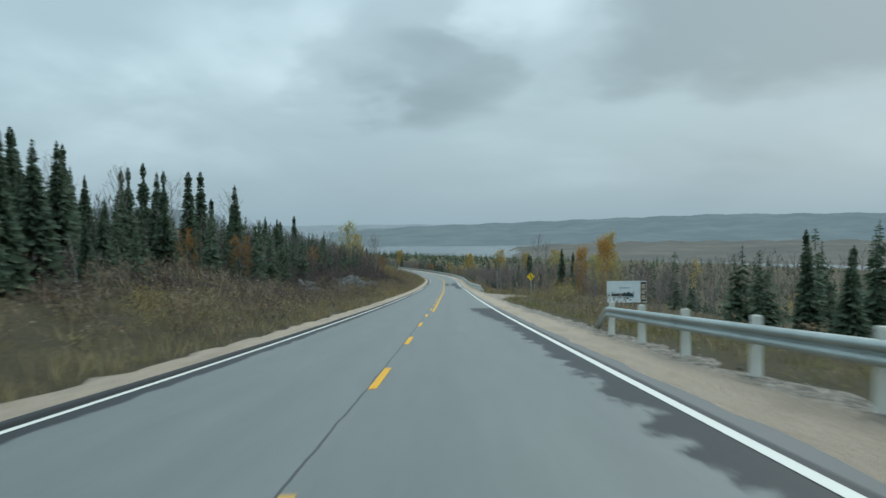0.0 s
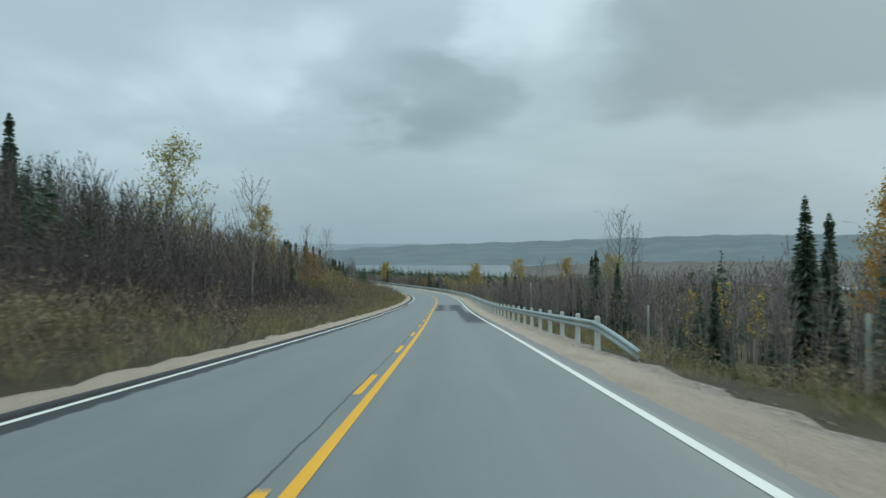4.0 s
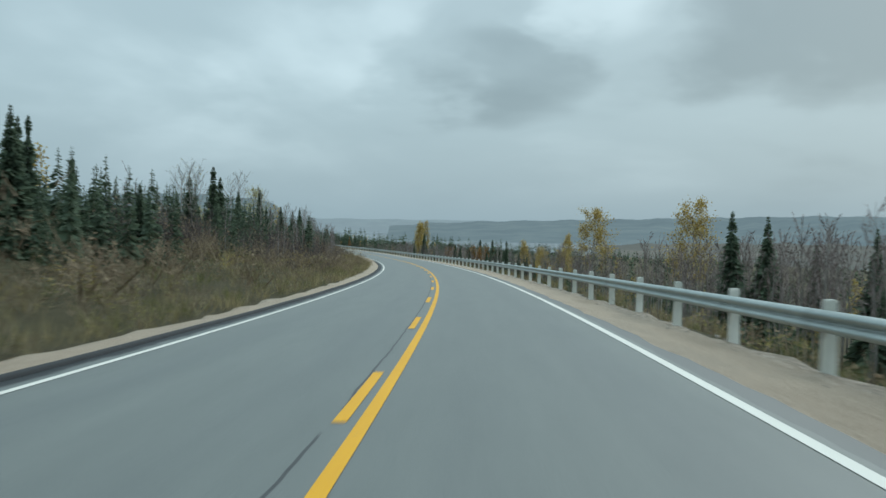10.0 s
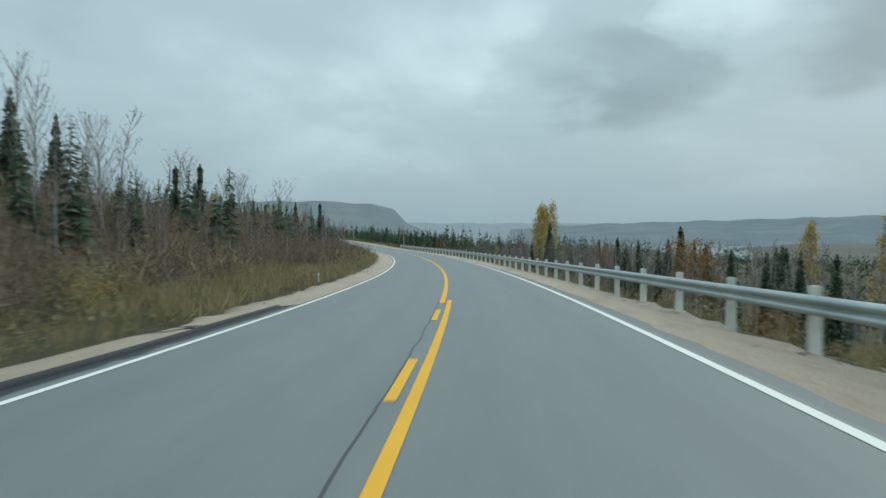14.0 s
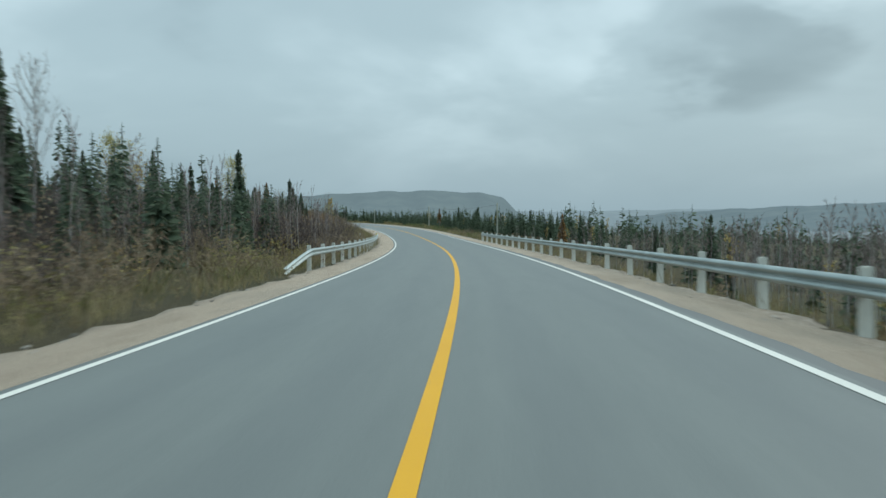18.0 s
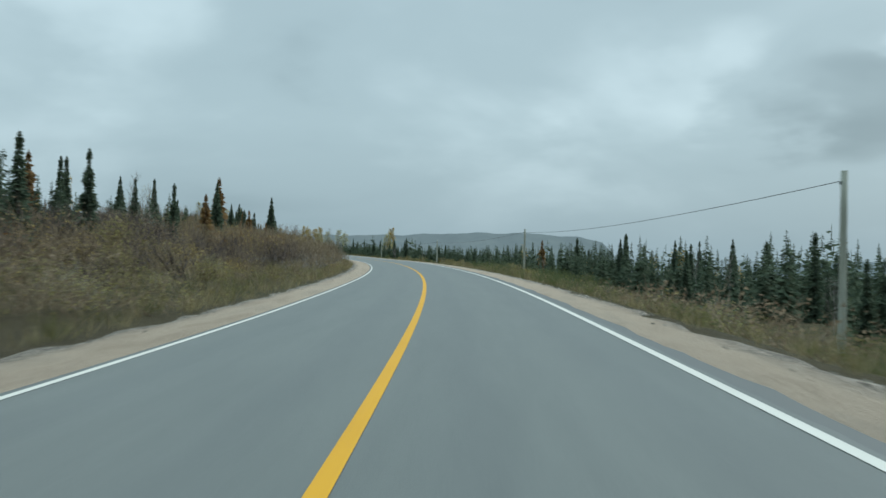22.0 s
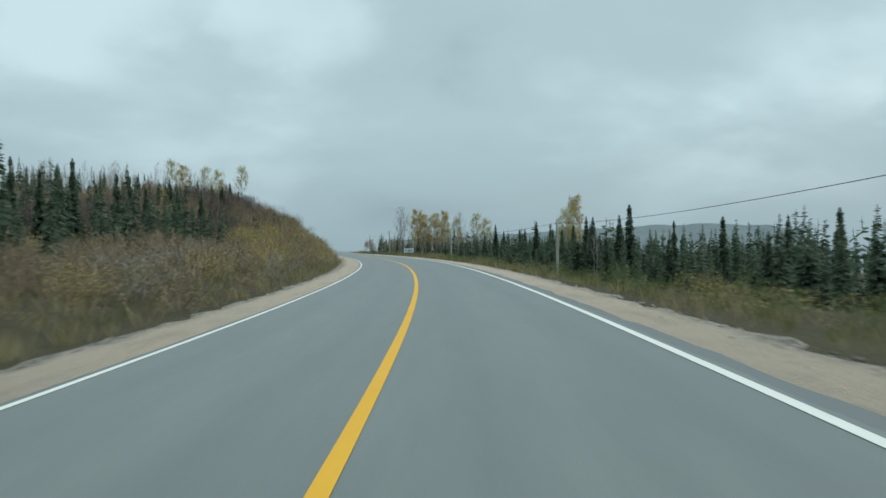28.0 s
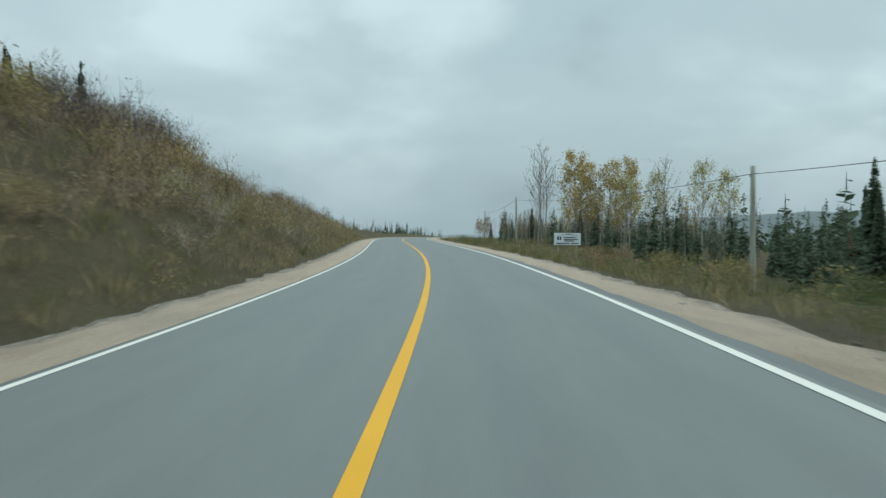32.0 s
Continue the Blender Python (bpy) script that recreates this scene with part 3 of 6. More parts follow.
L_15 = [1.2, 1.2, 1.4, 1.2, 0.9, 0.5, 0.5, 0.4, 0.2, 0.0, -0.6, -0.2, 1.1, 1.8, 0.4, 0.2, 2.6, 5.2, 5.2, 3.4, 1.4, 0.6]
L_25 = [2.4, 2.6, 3.2, 3.2, 2.6, 1.4, 1.4, 1.0, 0.6, 0.4, 0.1, 1.2, 2.4, 3.0, 0.8, 0.6, 4.6, 8.4, 8.8, 6.0, 2.2, 0.9]
L_60 = [5.0, 5.0, 5.5, 5.5, 5.0, 3.5, 3.2, 2.6, 2.0, 2.0, 1.8, 3.2, 4.2, 4.4, 3.0, 2.6, 6.8, 10.4, 10.2, 7.0, 3.0, 1.4]
LAKE_Z = -41.0
PAVED_R = 3.97


def paved_left(s):
    """Outer edge of the asphalt on the inner side of the bends."""
    return np.where(np.asarray(s) < 371.0, kerb_face(s) - 0.04, -3.73)


def kerb_face(s):
    """Inner face of the low kerb of the first stretch."""
    return -3.68 - 0.30 * np.clip((s - 170.0) / 50.0, 0, 1)


def shoulder(s):
    """Outer edges of the gravel: left and right."""
    wide = 3.9 * np.exp(-((s - 97.0) / 9.0) ** 2)
    return -5.5 + 0.35 * (s < 370) - 0.3 * np.clip((s - 530.0) / 20.0, 0, 1), 5.75 + 0.3 * np.clip((70.0 - s) / 20.0, 0, 1) - 0.12 * np.clip((s - 530.0) / 20.0, 0, 1) + wide


def land(S, U):
    """Height of the ground over the road surface."""
    S, U = np.asarray(S, float), np.asarray(U, float)
    lo, hi = shoulder(S)
    right = [hi, np.maximum(hi + 1.0, 10.0), hi + 14.0, 40.0 + 0 * S, 90.0 + 0 * S, 300.0 + 0 * S, 620.0 + 0 * S, 760.0 + 0 * S, 4000.0 + 0 * S]
    road_z = np.interp(S, S_ALL, ROAD_Z)
    deep = LAKE_Z - 5.0 - road_z
    rv = [-0.12 + 0 * S, table(S, R_AT, R_10), table(S, R_AT, R_20), table(S, R_AT, R_40), table(S, R_AT, R_90), 0.62 * deep, 0.9 * deep, deep, deep]
    left = [-lo, 8.0 + 0 * S, 15.0 + 0 * S, 25.0 + 0 * S, 60.0 + 0 * S, 140.0 + 0 * S, 400.0 + 0 * S]
    lv = [-0.12 + 0 * S] + [table(S, L_AT, a) for a in (L_08, L_15, L_25, L_60)]
    lv += [lv[-1] + 2.0, lv[-1] + 4.0]

    def lerp(x, xs, ys):
        out = ys[0] + 0 * x
        for a, b, c, d in zip(xs[:-1], xs[1:], ys[:-1], ys[1:]):
            f = np.clip((x - a) / (b - a), 0, 1)
            f = f * f * (3 - 2 * f) * 0.5 + f * 0.5
            out = np.where(x >= a, c + (d - c) * f, out)
        return out

    h = np.where(U >= 0, lerp(np.abs(U), right, rv), lerp(np.abs(U), left, lv))
    rough = np.clip((np.abs(U) - np.where(U > 0, hi, -lo) - 0.5) / 6.0, 0, 1)
    h = h + rough * (0.35 * np.sin(S * 0.31 + U * 0.23) * np.sin(U * 0.37 - S * 0.11) + 0.22 * np.sin(S * 0.83 + 1.3 * U) + 0.5 * np.sin(S * 0.071 + U * 0.05))
    return np.where(np.abs(U) < 3.9, -0.3, h)


def ground_at(s, u):
    return along(s, u, land(s, u))


S_NEAR = np.concatenate([np.arange(-80, 1060, 2.5), np.arange(1060, 1500, 20), np.array([1500, 1700, 2000, 2600, 3400, 4100])])
S_LAND = np.concatenate([np.array([-560, -300, -160]), S_NEAR])
U_LAND = np.array([-400, -250, -140, -95, -60, -42, -32, -25, -20, -16.5, -13.5, -11, -9.2, -8, -7, -6.2, -5.6, -5.1, -4.6, -3.9, 3.9, 4.6, 5.4, 6.2, 7, 7.8, 8.6, 10, 11.5, 13.5, 16, 20, 25, 32, 40, 52, 68, 90, 130, 200, 300, 450, 620, 760, 1200, 2200, 3900])
v, q, uv = ribbon(S_LAND, U_LAND, profile=land)
soup = Soup()
soup.add(v, q)
ground = tagged(new("ground", soup.mesh("ground", [M_GROUND], True, uv)), "rough autumn ground with low brown cover sloping from the road", "ground", kind="structure")

# upland behind the bank, out to the horizon, a little below the sheet that it meets
s = np.arange(-80, 1040, 40.0)
rim = along(s, -60.0 + 0 * s, land(s, -60.0 + 0 * s) - 3.0)
rim = np.vstack([[(200.0, -4500.0, -20.0), (0.0, -600.0, 0.0)], rim])
soup = Soup()
soup.add(np.vstack([rim, [(-4200.0, -1500.0, 10.0)]]), tris=[(i, len(rim), i + 1) for i in range(len(rim) - 1)])
tagged(new("ground_upland", soup.mesh("ground_upland", [M_GROUND])), "brown upland beyond the bank", "ground", kind="structure")

# gravel shoulders lie on the ground beside the asphalt
for side in (-1, 1):
    s = np.arange(-80, 1060, 1.0)
    lo, hi = shoulder(s)
    soup, cols = Soup(), 9
    inner, outer = (PAVED_R - 0.15, hi) if side > 0 else (np.where(s < 371, kerb_face(s) - 0.12, -3.58), lo)
    f = np.linspace(0, 1, cols)
    ragged = 0.16 * np.sin(s * 0.9) * np.sin(s * 0.37 + side) + 0.1 * np.sin(s * 2.1) + 0.09 * np.sin(s * 2.9 + 3 * np.sin(s * 0.23))
    inner = inner + 0 * s
    U = inner[:, None] + (outer + ragged - inner)[:, None] * f[None]
    S = np.repeat(s[:, None], cols, 1)
    up = -0.035 + 0.03 * np.sin(S * 1.7 + U * 5) * (f[None] > 0.2) * (f[None] < 0.95) - 0.10 * f[None] ** 2 + 0.035
    up = up + (0.035 * np.clip((372 - S) / 4, 0, 1) if side < 0 else 0.0)
    up = np.where((f[None] == 0) & ((side > 0) | (S > 371)), -0.03, up)
    up = np.where(f[None] == 1, np.minimum(land(S, U) - 0.03, up - 0.1), up)
    i = (np.arange(len(s) - 1)[:, None] * cols + np.arange(cols - 1)[None]).ravel()
    qq = np.stack([i, i + 1, i + cols + 1, i + cols], -1)
    if side < 0:
        qq = qq[:, ::-1]
    soup.add(along(S.ravel(), U.ravel(), up.ravel()), qq)
    me = soup.mesh("gravel_shoulder", [M_GRAVEL], True, np.stack([S.ravel(), U.ravel()], -1))
    tagged(new("gravel_shoulder", me), "pale brown gravel shoulder along the asphalt edge", "shoulder", kind="structure")

# asphalt: a slab with edges that drop into the gravel
s = np.arange(-80, 1060, 0.8)
fray = 0.05 * np.sin(s * 1.3) * np.sin(s * 0.41) + 0.03 * np.sin(s * 3.3 + 2 * np.sin(s * 0.3)) * np.sin(s * 0.77)
us = [paved_left(s) - 0.02, paved_left(s), -3.6 + 0 * s, -1.8 + 0 * s, 0 * s, 1.8 + 0 * s, 3.6 + 0 * s, PAVED_R + fray, PAVED_R + 0.02 + fray]
U = np.stack(us, 1)
S = np.repeat(s[:, None], len(us), 1)
up = np.zeros_like(U)
up[:, 0] = up[:, -1] = -0.12
i = (np.arange(len(s) - 1)[:, None] * len(us) + np.arange(len(us) - 1)[None]).ravel()
soup = Soup()
soup.add(along(S.ravel(), U.ravel(), up.ravel()), np.stack([i, i + 1, i + len(us) + 1, i + len(us)], -1))
uv = np.stack([S.ravel(), U.ravel()], -1)
tagged(new("road", soup.mesh("road", [M_ASPHALT], True, uv)), "two-lane grey asphalt road with wet dark patches", "road", kind="structure")


def stripe(name, s0, s1, u, width, mat, label):
    s = np.append(np.arange(s0, s1, 2.0), s1)
    v, q, uv = ribbon(s, np.array([u - width / 2, u + width / 2]), 0.006)
    soup = Soup()
    soup.add(v, q)
    return tagged(new(name, soup.mesh(name, [mat], True, uv)), label, "road marking", kind="structure")


for u, width in ((-LANE, 0.105), (LANE, 0.13)):
    stripe("edge_line", -80, 1055, u, width, M_WHITE, "solid white edge line painted on asphalt")
stripe("centre_line_passing", 50.0, 372.6, 0.19, 0.122, M_YELLOW, "solid yellow line beside the dashed centre line")
stripe("centre_line", 371.2, 1055, 0.0, 0.145, M_YELLOW, "solid yellow centre line on the curve")
d = 17.2 - 8.94 * 6
while d < 366.5:
    if d > -40:
        ob = stripe("centre_dash", d, d + 3.0, -0.02, 0.12, M_YELLOW, "yellow dash of the centre line")
        tagged(ob, group="centre dashes")
    d += 8.94

# lake and far hills
soup = Soup()
soup.add([(100, 300, LAKE_Z), (4200, 300, LAKE_Z), (4200, 4600, LAKE_Z), (-2500, 4600, LAKE_Z), (-1200, 2200, LAKE_Z)], [(0, 1, 2, 3)], [(0, 3, 4)])
tagged(new("water", soup.mesh("water", [M_WATER])), "grey lake in the valley under a cloudy sky", "lake", kind="structure")


def ridge(name, dist, azimuths, rises, mat, label, foot=LAKE_Z, deep=500.0, mid=(-60.0, 450.0)):
    """A far range of hills round the valley, by azimuth (degrees from the y axis, clockwise) and rise of its crest in degrees."""
    az = np.arange(azimuths[0], azimuths[-1] + 0.01, 0.25)
    rise = np.interp(az, azimuths, rises)
    top = -13.0 + dist * np.tan(np.radians(rise)) + 1.6 * np.sin(az * 1.9) + 0.5 * np.sin(az * 7.3 + 1)
    rows = []
    for k in np.linspace(0, 1, 9):
        d = dist - deep * (1 - k)
        z = foot - 1.0 + (top - foot) * (k ** 0.8) * (d / dist)
        wob = 1 + 0.01 * np.sin(az * 3 + 5 * k)
        rows.append(np.stack([mid[0] + d * wob * np.sin(np.radians(az)), mid[1] + d * wob * np.cos(np.radians(az)), z], -1))
    rows.append(rows[-1] + np.array([0, 0, -60.0]) + 0.05 * (rows[-1] - np.array([*mid, 0])) * np.array([1, 1, 0]))
    n, v = len(az), np.concatenate(rows)
    i = (np.arange(len(rows) - 1)[:, None] * n + np.arange(n - 1)[None]).ravel()
    soup = Soup()
    soup.add(v, np.stack([i, i + 1, i + n + 1, i + n], -1))
    return tagged(new(name, soup.mesh(name, [mat], True)), label, "hill", kind="structure")


# first colour of each: its painted haze glow; second: the woods
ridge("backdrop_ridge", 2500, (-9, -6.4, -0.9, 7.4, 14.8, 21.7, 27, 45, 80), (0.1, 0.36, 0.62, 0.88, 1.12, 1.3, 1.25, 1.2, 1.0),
      haze_material("hazed_far_woods", (0.104, 0.150, 0.178), (0.05, 0.06, 0.055)), "long blue-grey wooded ridge beyond the lake", deep=900)
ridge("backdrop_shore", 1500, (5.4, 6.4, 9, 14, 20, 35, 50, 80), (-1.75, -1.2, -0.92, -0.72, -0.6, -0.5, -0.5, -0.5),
      haze_material("hazed_shore_woods", (0.072, 0.092, 0.096), (0.07, 0.062, 0.05)), "low brown wooded shore along the lake", deep=950)
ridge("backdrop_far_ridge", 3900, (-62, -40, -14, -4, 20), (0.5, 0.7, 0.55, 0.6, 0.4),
      haze_material("hazed_farthest_woods", (0.2, 0.27, 0.305), (0.03, 0.04, 0.04)), "pale blue distant hills under the clouds")
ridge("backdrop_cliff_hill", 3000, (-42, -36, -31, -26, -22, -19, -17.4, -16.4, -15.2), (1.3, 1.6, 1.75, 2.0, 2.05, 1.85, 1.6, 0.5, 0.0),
      haze_material("hazed_hill_woods", (0.125, 0.175, 0.2), (0.035, 0.045, 0.04)), "flat-topped wooded hill ending in a cliff", deep=700)

# ---------------------------------------------------------------- plants: shapes of unit height
def blades(base, tip, width, rng, sag=0.0):
    """Thin tapering leaves of twig or grass from base to tip, one quad each."""
    base, tip = np.asarray(base, float), np.asarray(tip, float)
    d = tip - base
    side = np.cross(d, rng.normal(size=d.shape))
    side /= np.linalg.norm(side, axis=1)[:, None] + 1e-9
    w = np.broadcast_to(np.asarray(width, float), (len(d),))[:, None]
    mid = base + 0.45 * d + np.array([0, 0, -1.0]) * sag * np.linalg.norm(d, axis=1)[:, None]
    v = np.stack([base - side * w * 0.5, mid + side * w * 0.5, tip, mid - side * w * 0.5], 1).reshape(-1, 3)
    return v, np.arange(4 * len(d)).reshape(-1, 4)


def leaf_quads(c, size, rng):
    n = len(c)
    a = rng.normal(size=(n, 3))
    a /= np.linalg.norm(a, axis=1)[:, None]
    b = np.cross(a, rng.normal(size=(n, 3)))
    b /= np.linalg.norm(b, axis=1)[:, None] + 1e-9
    k = size * rng.uniform(0.6, 1.3, (n, 1))
    v = np.stack([c - a * k, c + b * k * 0.55, c + a * k, c - b * k * 0.55], 1).reshape(-1, 3)
    return v, np.arange(4 * n).reshape(-1, 4)


def sprigs(base, tip, width, rng):
    """Fine straight twigs, one narrow facet each."""
    d = tip - base
    side = np.cross(d, rng.normal(size=d.shape))
    side /= np.linalg.norm(side, axis=1)[:, None] + 1e-9
    v = np.stack([base - side * width * 0.5, base + side * width * 0.5, tip], 1).reshape(-1, 3)
    return v, None, np.arange(3 * len(d)).reshape(-1, 3)


def leaf_facets(c, size, rng):
    n = len(c)
    a = rng.normal(size=(n, 3))
    a /= np.linalg.norm(a, axis=1)[:, None]
    b = np.cross(a, rng.normal(size=(n, 3)))
    b /= np.linalg.norm(b, axis=1)[:, None] + 1e-9
    k = size * rng.uniform(0.6, 1.3, (n, 1))
    v = np.stack([c - a * k, c + a * k * 0.6 - b * k * 0.7, c + a * k * 0.6 + b * k * 0.7], 1).reshape(-1, 3)
    return v, None, np.arange(3 * n).reshape(-1, 3)


def spruce_shape(seed, n, R, power=0.75, bare=0.06, club=0.0, twist=1.0, gap=0.0):
    """Needle crown: drooping boughs round a stem, shorter towards a spire."""
    rng = np.random.default_rng(seed)
    z = bare + (0.985 - bare) * np.sort(rng.uniform(0, 1, n)) ** 1.0
    r = R * (1 - z) ** power * (rng.uniform(0.65, 1.2, n) if n > 100 else rng.uniform(0.8, 1.15, n)) + (0.010 if n > 100 else 0.024)
    r *= 1 - gap * (np.sin(z * 31 + seed) > 0.55)
    if club:
        r += club * np.exp(-((z - 0.93) / 0.03) ** 2) * rng.uniform(0.6, 1.2, n)
    th = np.arange(n) * 2.39996 + rng.uniform(-0.5, 0.5, n)
    out = np.stack([np.cos(th), np.sin(th), 0 * th], -1)
    soup = Soup()
    for k in range(2 if n > 250 else 1):
        drop = (0.22 + 0.25 * rng.uniform(0, 1, n)) * r
        base = np.stack([0 * z, 0 * z, z + 0.004], -1)
        fan = (2 * k - 1) * rng.uniform(0.25, 0.55, n) if n > 250 else 0 * th
        out = np.stack([np.cos(th + fan), np.sin(th + fan), 0 * th], -1)
        tip = base + out * r[:, None] * (rng.uniform(0.75, 1.05, (n, 1)) if k else 1.0)
        tip[:, 2] += -drop + 0.3 * r * (z > 0.85)
        side = np.stack([-np.sin(th), np.cos(th), 0 * th], -1)
        roll = rng.uniform(-0.9, 0.9, n) + (1.2 if k == 1 else 0.0) * twist
        w = (0.34 * r + 0.006) * (0.46 if n > 400 else 0.72 if n > 120 else 0.85 if n > 70 else 1.5 if n > 50 else 1.8)
        across = side * (np.cos(roll) * w)[:, None] + np.array([0, 0, 1.0]) * (np.sin(roll) * w)[:, None]
        mid = base + 0.55 * (tip - base)
        mid[:, 2] -= 0.12 * r
        v = np.stack([base, mid + across, tip, mid - across], 1).reshape(-1, 3)
        soup.add(v, np.arange(4 * n).reshape(-1, 4))
    v, q, t = tube([(0, 0, 0.8), (0, 0, 0.93), (0, 0, 1.0)], [0.006, 0.004, 0.001], 3, False)
    soup.add(v, q)
    return soup.arrays()


def stem_shape(r, h=0.9, lean=0.0, seed=0, sides=6):
    rng = np.random.default_rng(seed)
    z = np.linspace(-0.03, h, 7)
    x = lean * (z / h) ** 2 + 0.008 * np.sin(z * 9 + seed)
    y = 0.010 * np.sin(z * 7 + 2 * seed) * (z > 0)
    soup = Soup()
    soup.add(*tube(np.stack([x, y, z], -1), r * (1 - 0.86 * np.clip(z / h, 0, 1)) * np.where(z < 0.02, 1.35, 1.0), sides))
    return soup.arrays()


def limbs(seed, n, spread, low=0.35, rise=0.9, twigs=5, lean=0.0, fine=True):
    """Boughs and twigs of a bare broadleaf crown; returns the shape and the twig ends."""
    rng = np.random.default_rng(seed)
    soup, ends = Soup(), []
    for i in range(n):
        z0 = low + (0.9 - low) * (i + rng.uniform(0, 0.7)) / n
        th = i * 2.4 + rng.uniform(-0.6, 0.6)
        ln = spread * (1.15 - 0.75 * (z0 - low) / (1 - low)) * rng.uniform(0.7, 1.25)
        o = np.array([math.cos(th), math.sin(th), 0])
        p0 = np.array([lean * (z0 / 0.9) ** 2, 0, z0])
        p1 = p0 + o * ln * 0.45 + np.array([0, 0, ln * rise * 0.5])
        p2 = p0 + o * ln * 0.8 + np.array([0, 0, ln * rise * 1.25])
        p2[2] = min(p2[2], 0.98)
        if fine:
            soup.add(*tube([p0, p1, p2], [0.0028, 0.0018, 0.0007], 3, False))
        else:
            soup.add(*blades(np.array([p0]), np.array([p2]), 0.0052, rng))
        m = rng.uniform(0.35, 1.0, (twigs, 1))
        b = np.where(m < 0.5, p0 + (p1 - p0) * m * 2, p1 + (p2 - p1) * (m - 0.5) * 2)
        dirs = o * 0.5 + np.array([0, 0, 0.75]) + rng.normal(0, 0.45, (twigs, 3))
        e = b + dirs * ln * 0.36 * rng.uniform(0.5, 1.2, (twigs, 1))
        e[:, 2] = np.minimum(e[:, 2], 1.0)
        soup.add(*(blades(b, e, 0.0026, rng, -0.05) if fine else sprigs(b, e, 0.006, rng)))
        if fine:
            mid = b + (e - b) * 0.55
            e2 = mid + (e - b) * 0.4 + rng.normal(0, 0.018, (twigs, 3))
            soup.add(*blades(mid, e2, 0.002, rng))
        ends.append(np.vstack([e, b + (e - b) * 0.5, p2[None]]))
    return soup.arrays(), np.concatenate(ends)


def foliage(seed, ends, n, size, scatter):
    rng = np.random.default_rng(seed)
    c = ends[rng.integers(0, len(ends), n)] + rng.normal(0, scatter, (n, 3))
    soup = Soup()
    soup.add(*leaf_quads(c, size, rng))
    return soup.arrays()


def mound_shape(seed, twigs, leaves, leaf_size, wide=0.55, lumps=5, twig_width=0.0185):
    """A rounded bush: short fine twigs (material 0) and small leaves (material 1) through a lumpy dome."""
    rng = np.random.default_rng(seed)
    soup = Soup()
    hub = np.stack([rng.normal(0, 0.45, lumps) * wide, rng.normal(0, 0.45, lumps) * wide, rng.uniform(0.3, 0.72, lumps)], -1)

    def cloud(n):
        c = hub[rng.integers(0, lumps, n)]
        d = rng.normal(size=(n, 3))
        d /= np.linalg.norm(d, axis=1)[:, None]
        p = c + d * (rng.uniform(0.25, 1.0, (n, 1)) ** 0.6) * np.array([wide * 0.55, wide * 0.55, 0.30])
        p[:, 2] = np.abs(p[:, 2] - 0.02)
        return p, d

    p, d = cloud(twigs)
    up = d * 0.6 + np.array([0, 0, 0.8]) + rng.normal(0, 0.35, d.shape)
    ln = rng.uniform(0.12, 0.26, (twigs, 1))
    soup.add(*sprigs(p - up * ln * 0.5, p + up * ln * 0.5, twig_width, rng))
    th = rng.uniform(0, 6.28, 7)
    foot = np.stack([np.cos(th) * 0.1, np.sin(th) * 0.1, 0 * th - 0.05], -1)
    soup.add(*blades(foot, hub[rng.integers(0, lumps, 7)] + np.array([0, 0, 0.1]), 0.02, rng))
    if leaves:
        p, d = cloud(leaves)
        soup.add(*leaf_facets(p, leaf_size, rng), mat=1)
    return soup.arrays()


def tuft_shape(seed, n, spread=0.4):
    rng = np.random.default_rng(seed)
    th = rng.uniform(0, 6.28, n)
    f = np.stack([np.cos(th), np.sin(th), 0 * th], -1) * rng.uniform(0, spread, (n, 1))
    t = f * 1.6 + np.stack([rng.normal(0, 0.2, n), rng.normal(0, 0.2, n), rng.uniform(0.5, 1.0, n)], -1)
    soup = Soup()
    soup.add(*blades(f, t, 0.024, rng))
    return soup.arrays()


def mesh_of(arrays, name, mats, smooth=False):
    soup = Soup()
    v, q, t, mq, mt = arrays
    soup.v, soup.n = [v], len(v)
    if len(q):
        soup.q, soup.mq = [q], [mq]
    if len(t):
        soup.t, soup.mt = [t], [mt]
    return soup.mesh(name, mats, smooth)


# ---------------------------------------------------------------- trees that can be told apart
def plant(name, label, category, group, parts):
    """A tree of unit height, away below the land, to be copied to its places."""
    e = thing(name, label, category, group, at=(0, 0, -500))
    for part_name, me in parts:
        child(part_name, me, e)
    return e


def spruce_kind(seed, R, power, club, label, mat=None, gap=0.0, bare=0.08):
    return plant("spruce", label, "spruce tree", "spruces beside the road",
                 [("trunk", mesh_of(stem_shape(0.011, 0.92, 0, seed), "trunk", [M_TRUNK], True)),
                  ("crown", mesh_of(spruce_shape(seed, 470, R, power, bare, club, gap=gap), "crown", [mat or M_SPRUCE]))])


def broadleaf_kind(seed, spread, leaves, mat, label, name, group, low=0.35, rise=0.9, n=22, lean=0.0, bark=None, twig=None, size=0.0088):
    shape, ends = limbs(seed, n, spread, low, rise, 9, lean)
    parts = [("trunk", mesh_of(stem_shape(0.0072, 0.93, lean, seed), "trunk", [bark or M_BIRCH], True)),
             ("crown", mesh_of(shape, "crown", [twig or M_TWIG_PALE]))]
    if leaves:
        parts.append(("foliage", mesh_of(foliage(seed, ends, leaves, size, 0.022), "foliage", [mat])))
    return plant(name, label, "tree", group, parts)


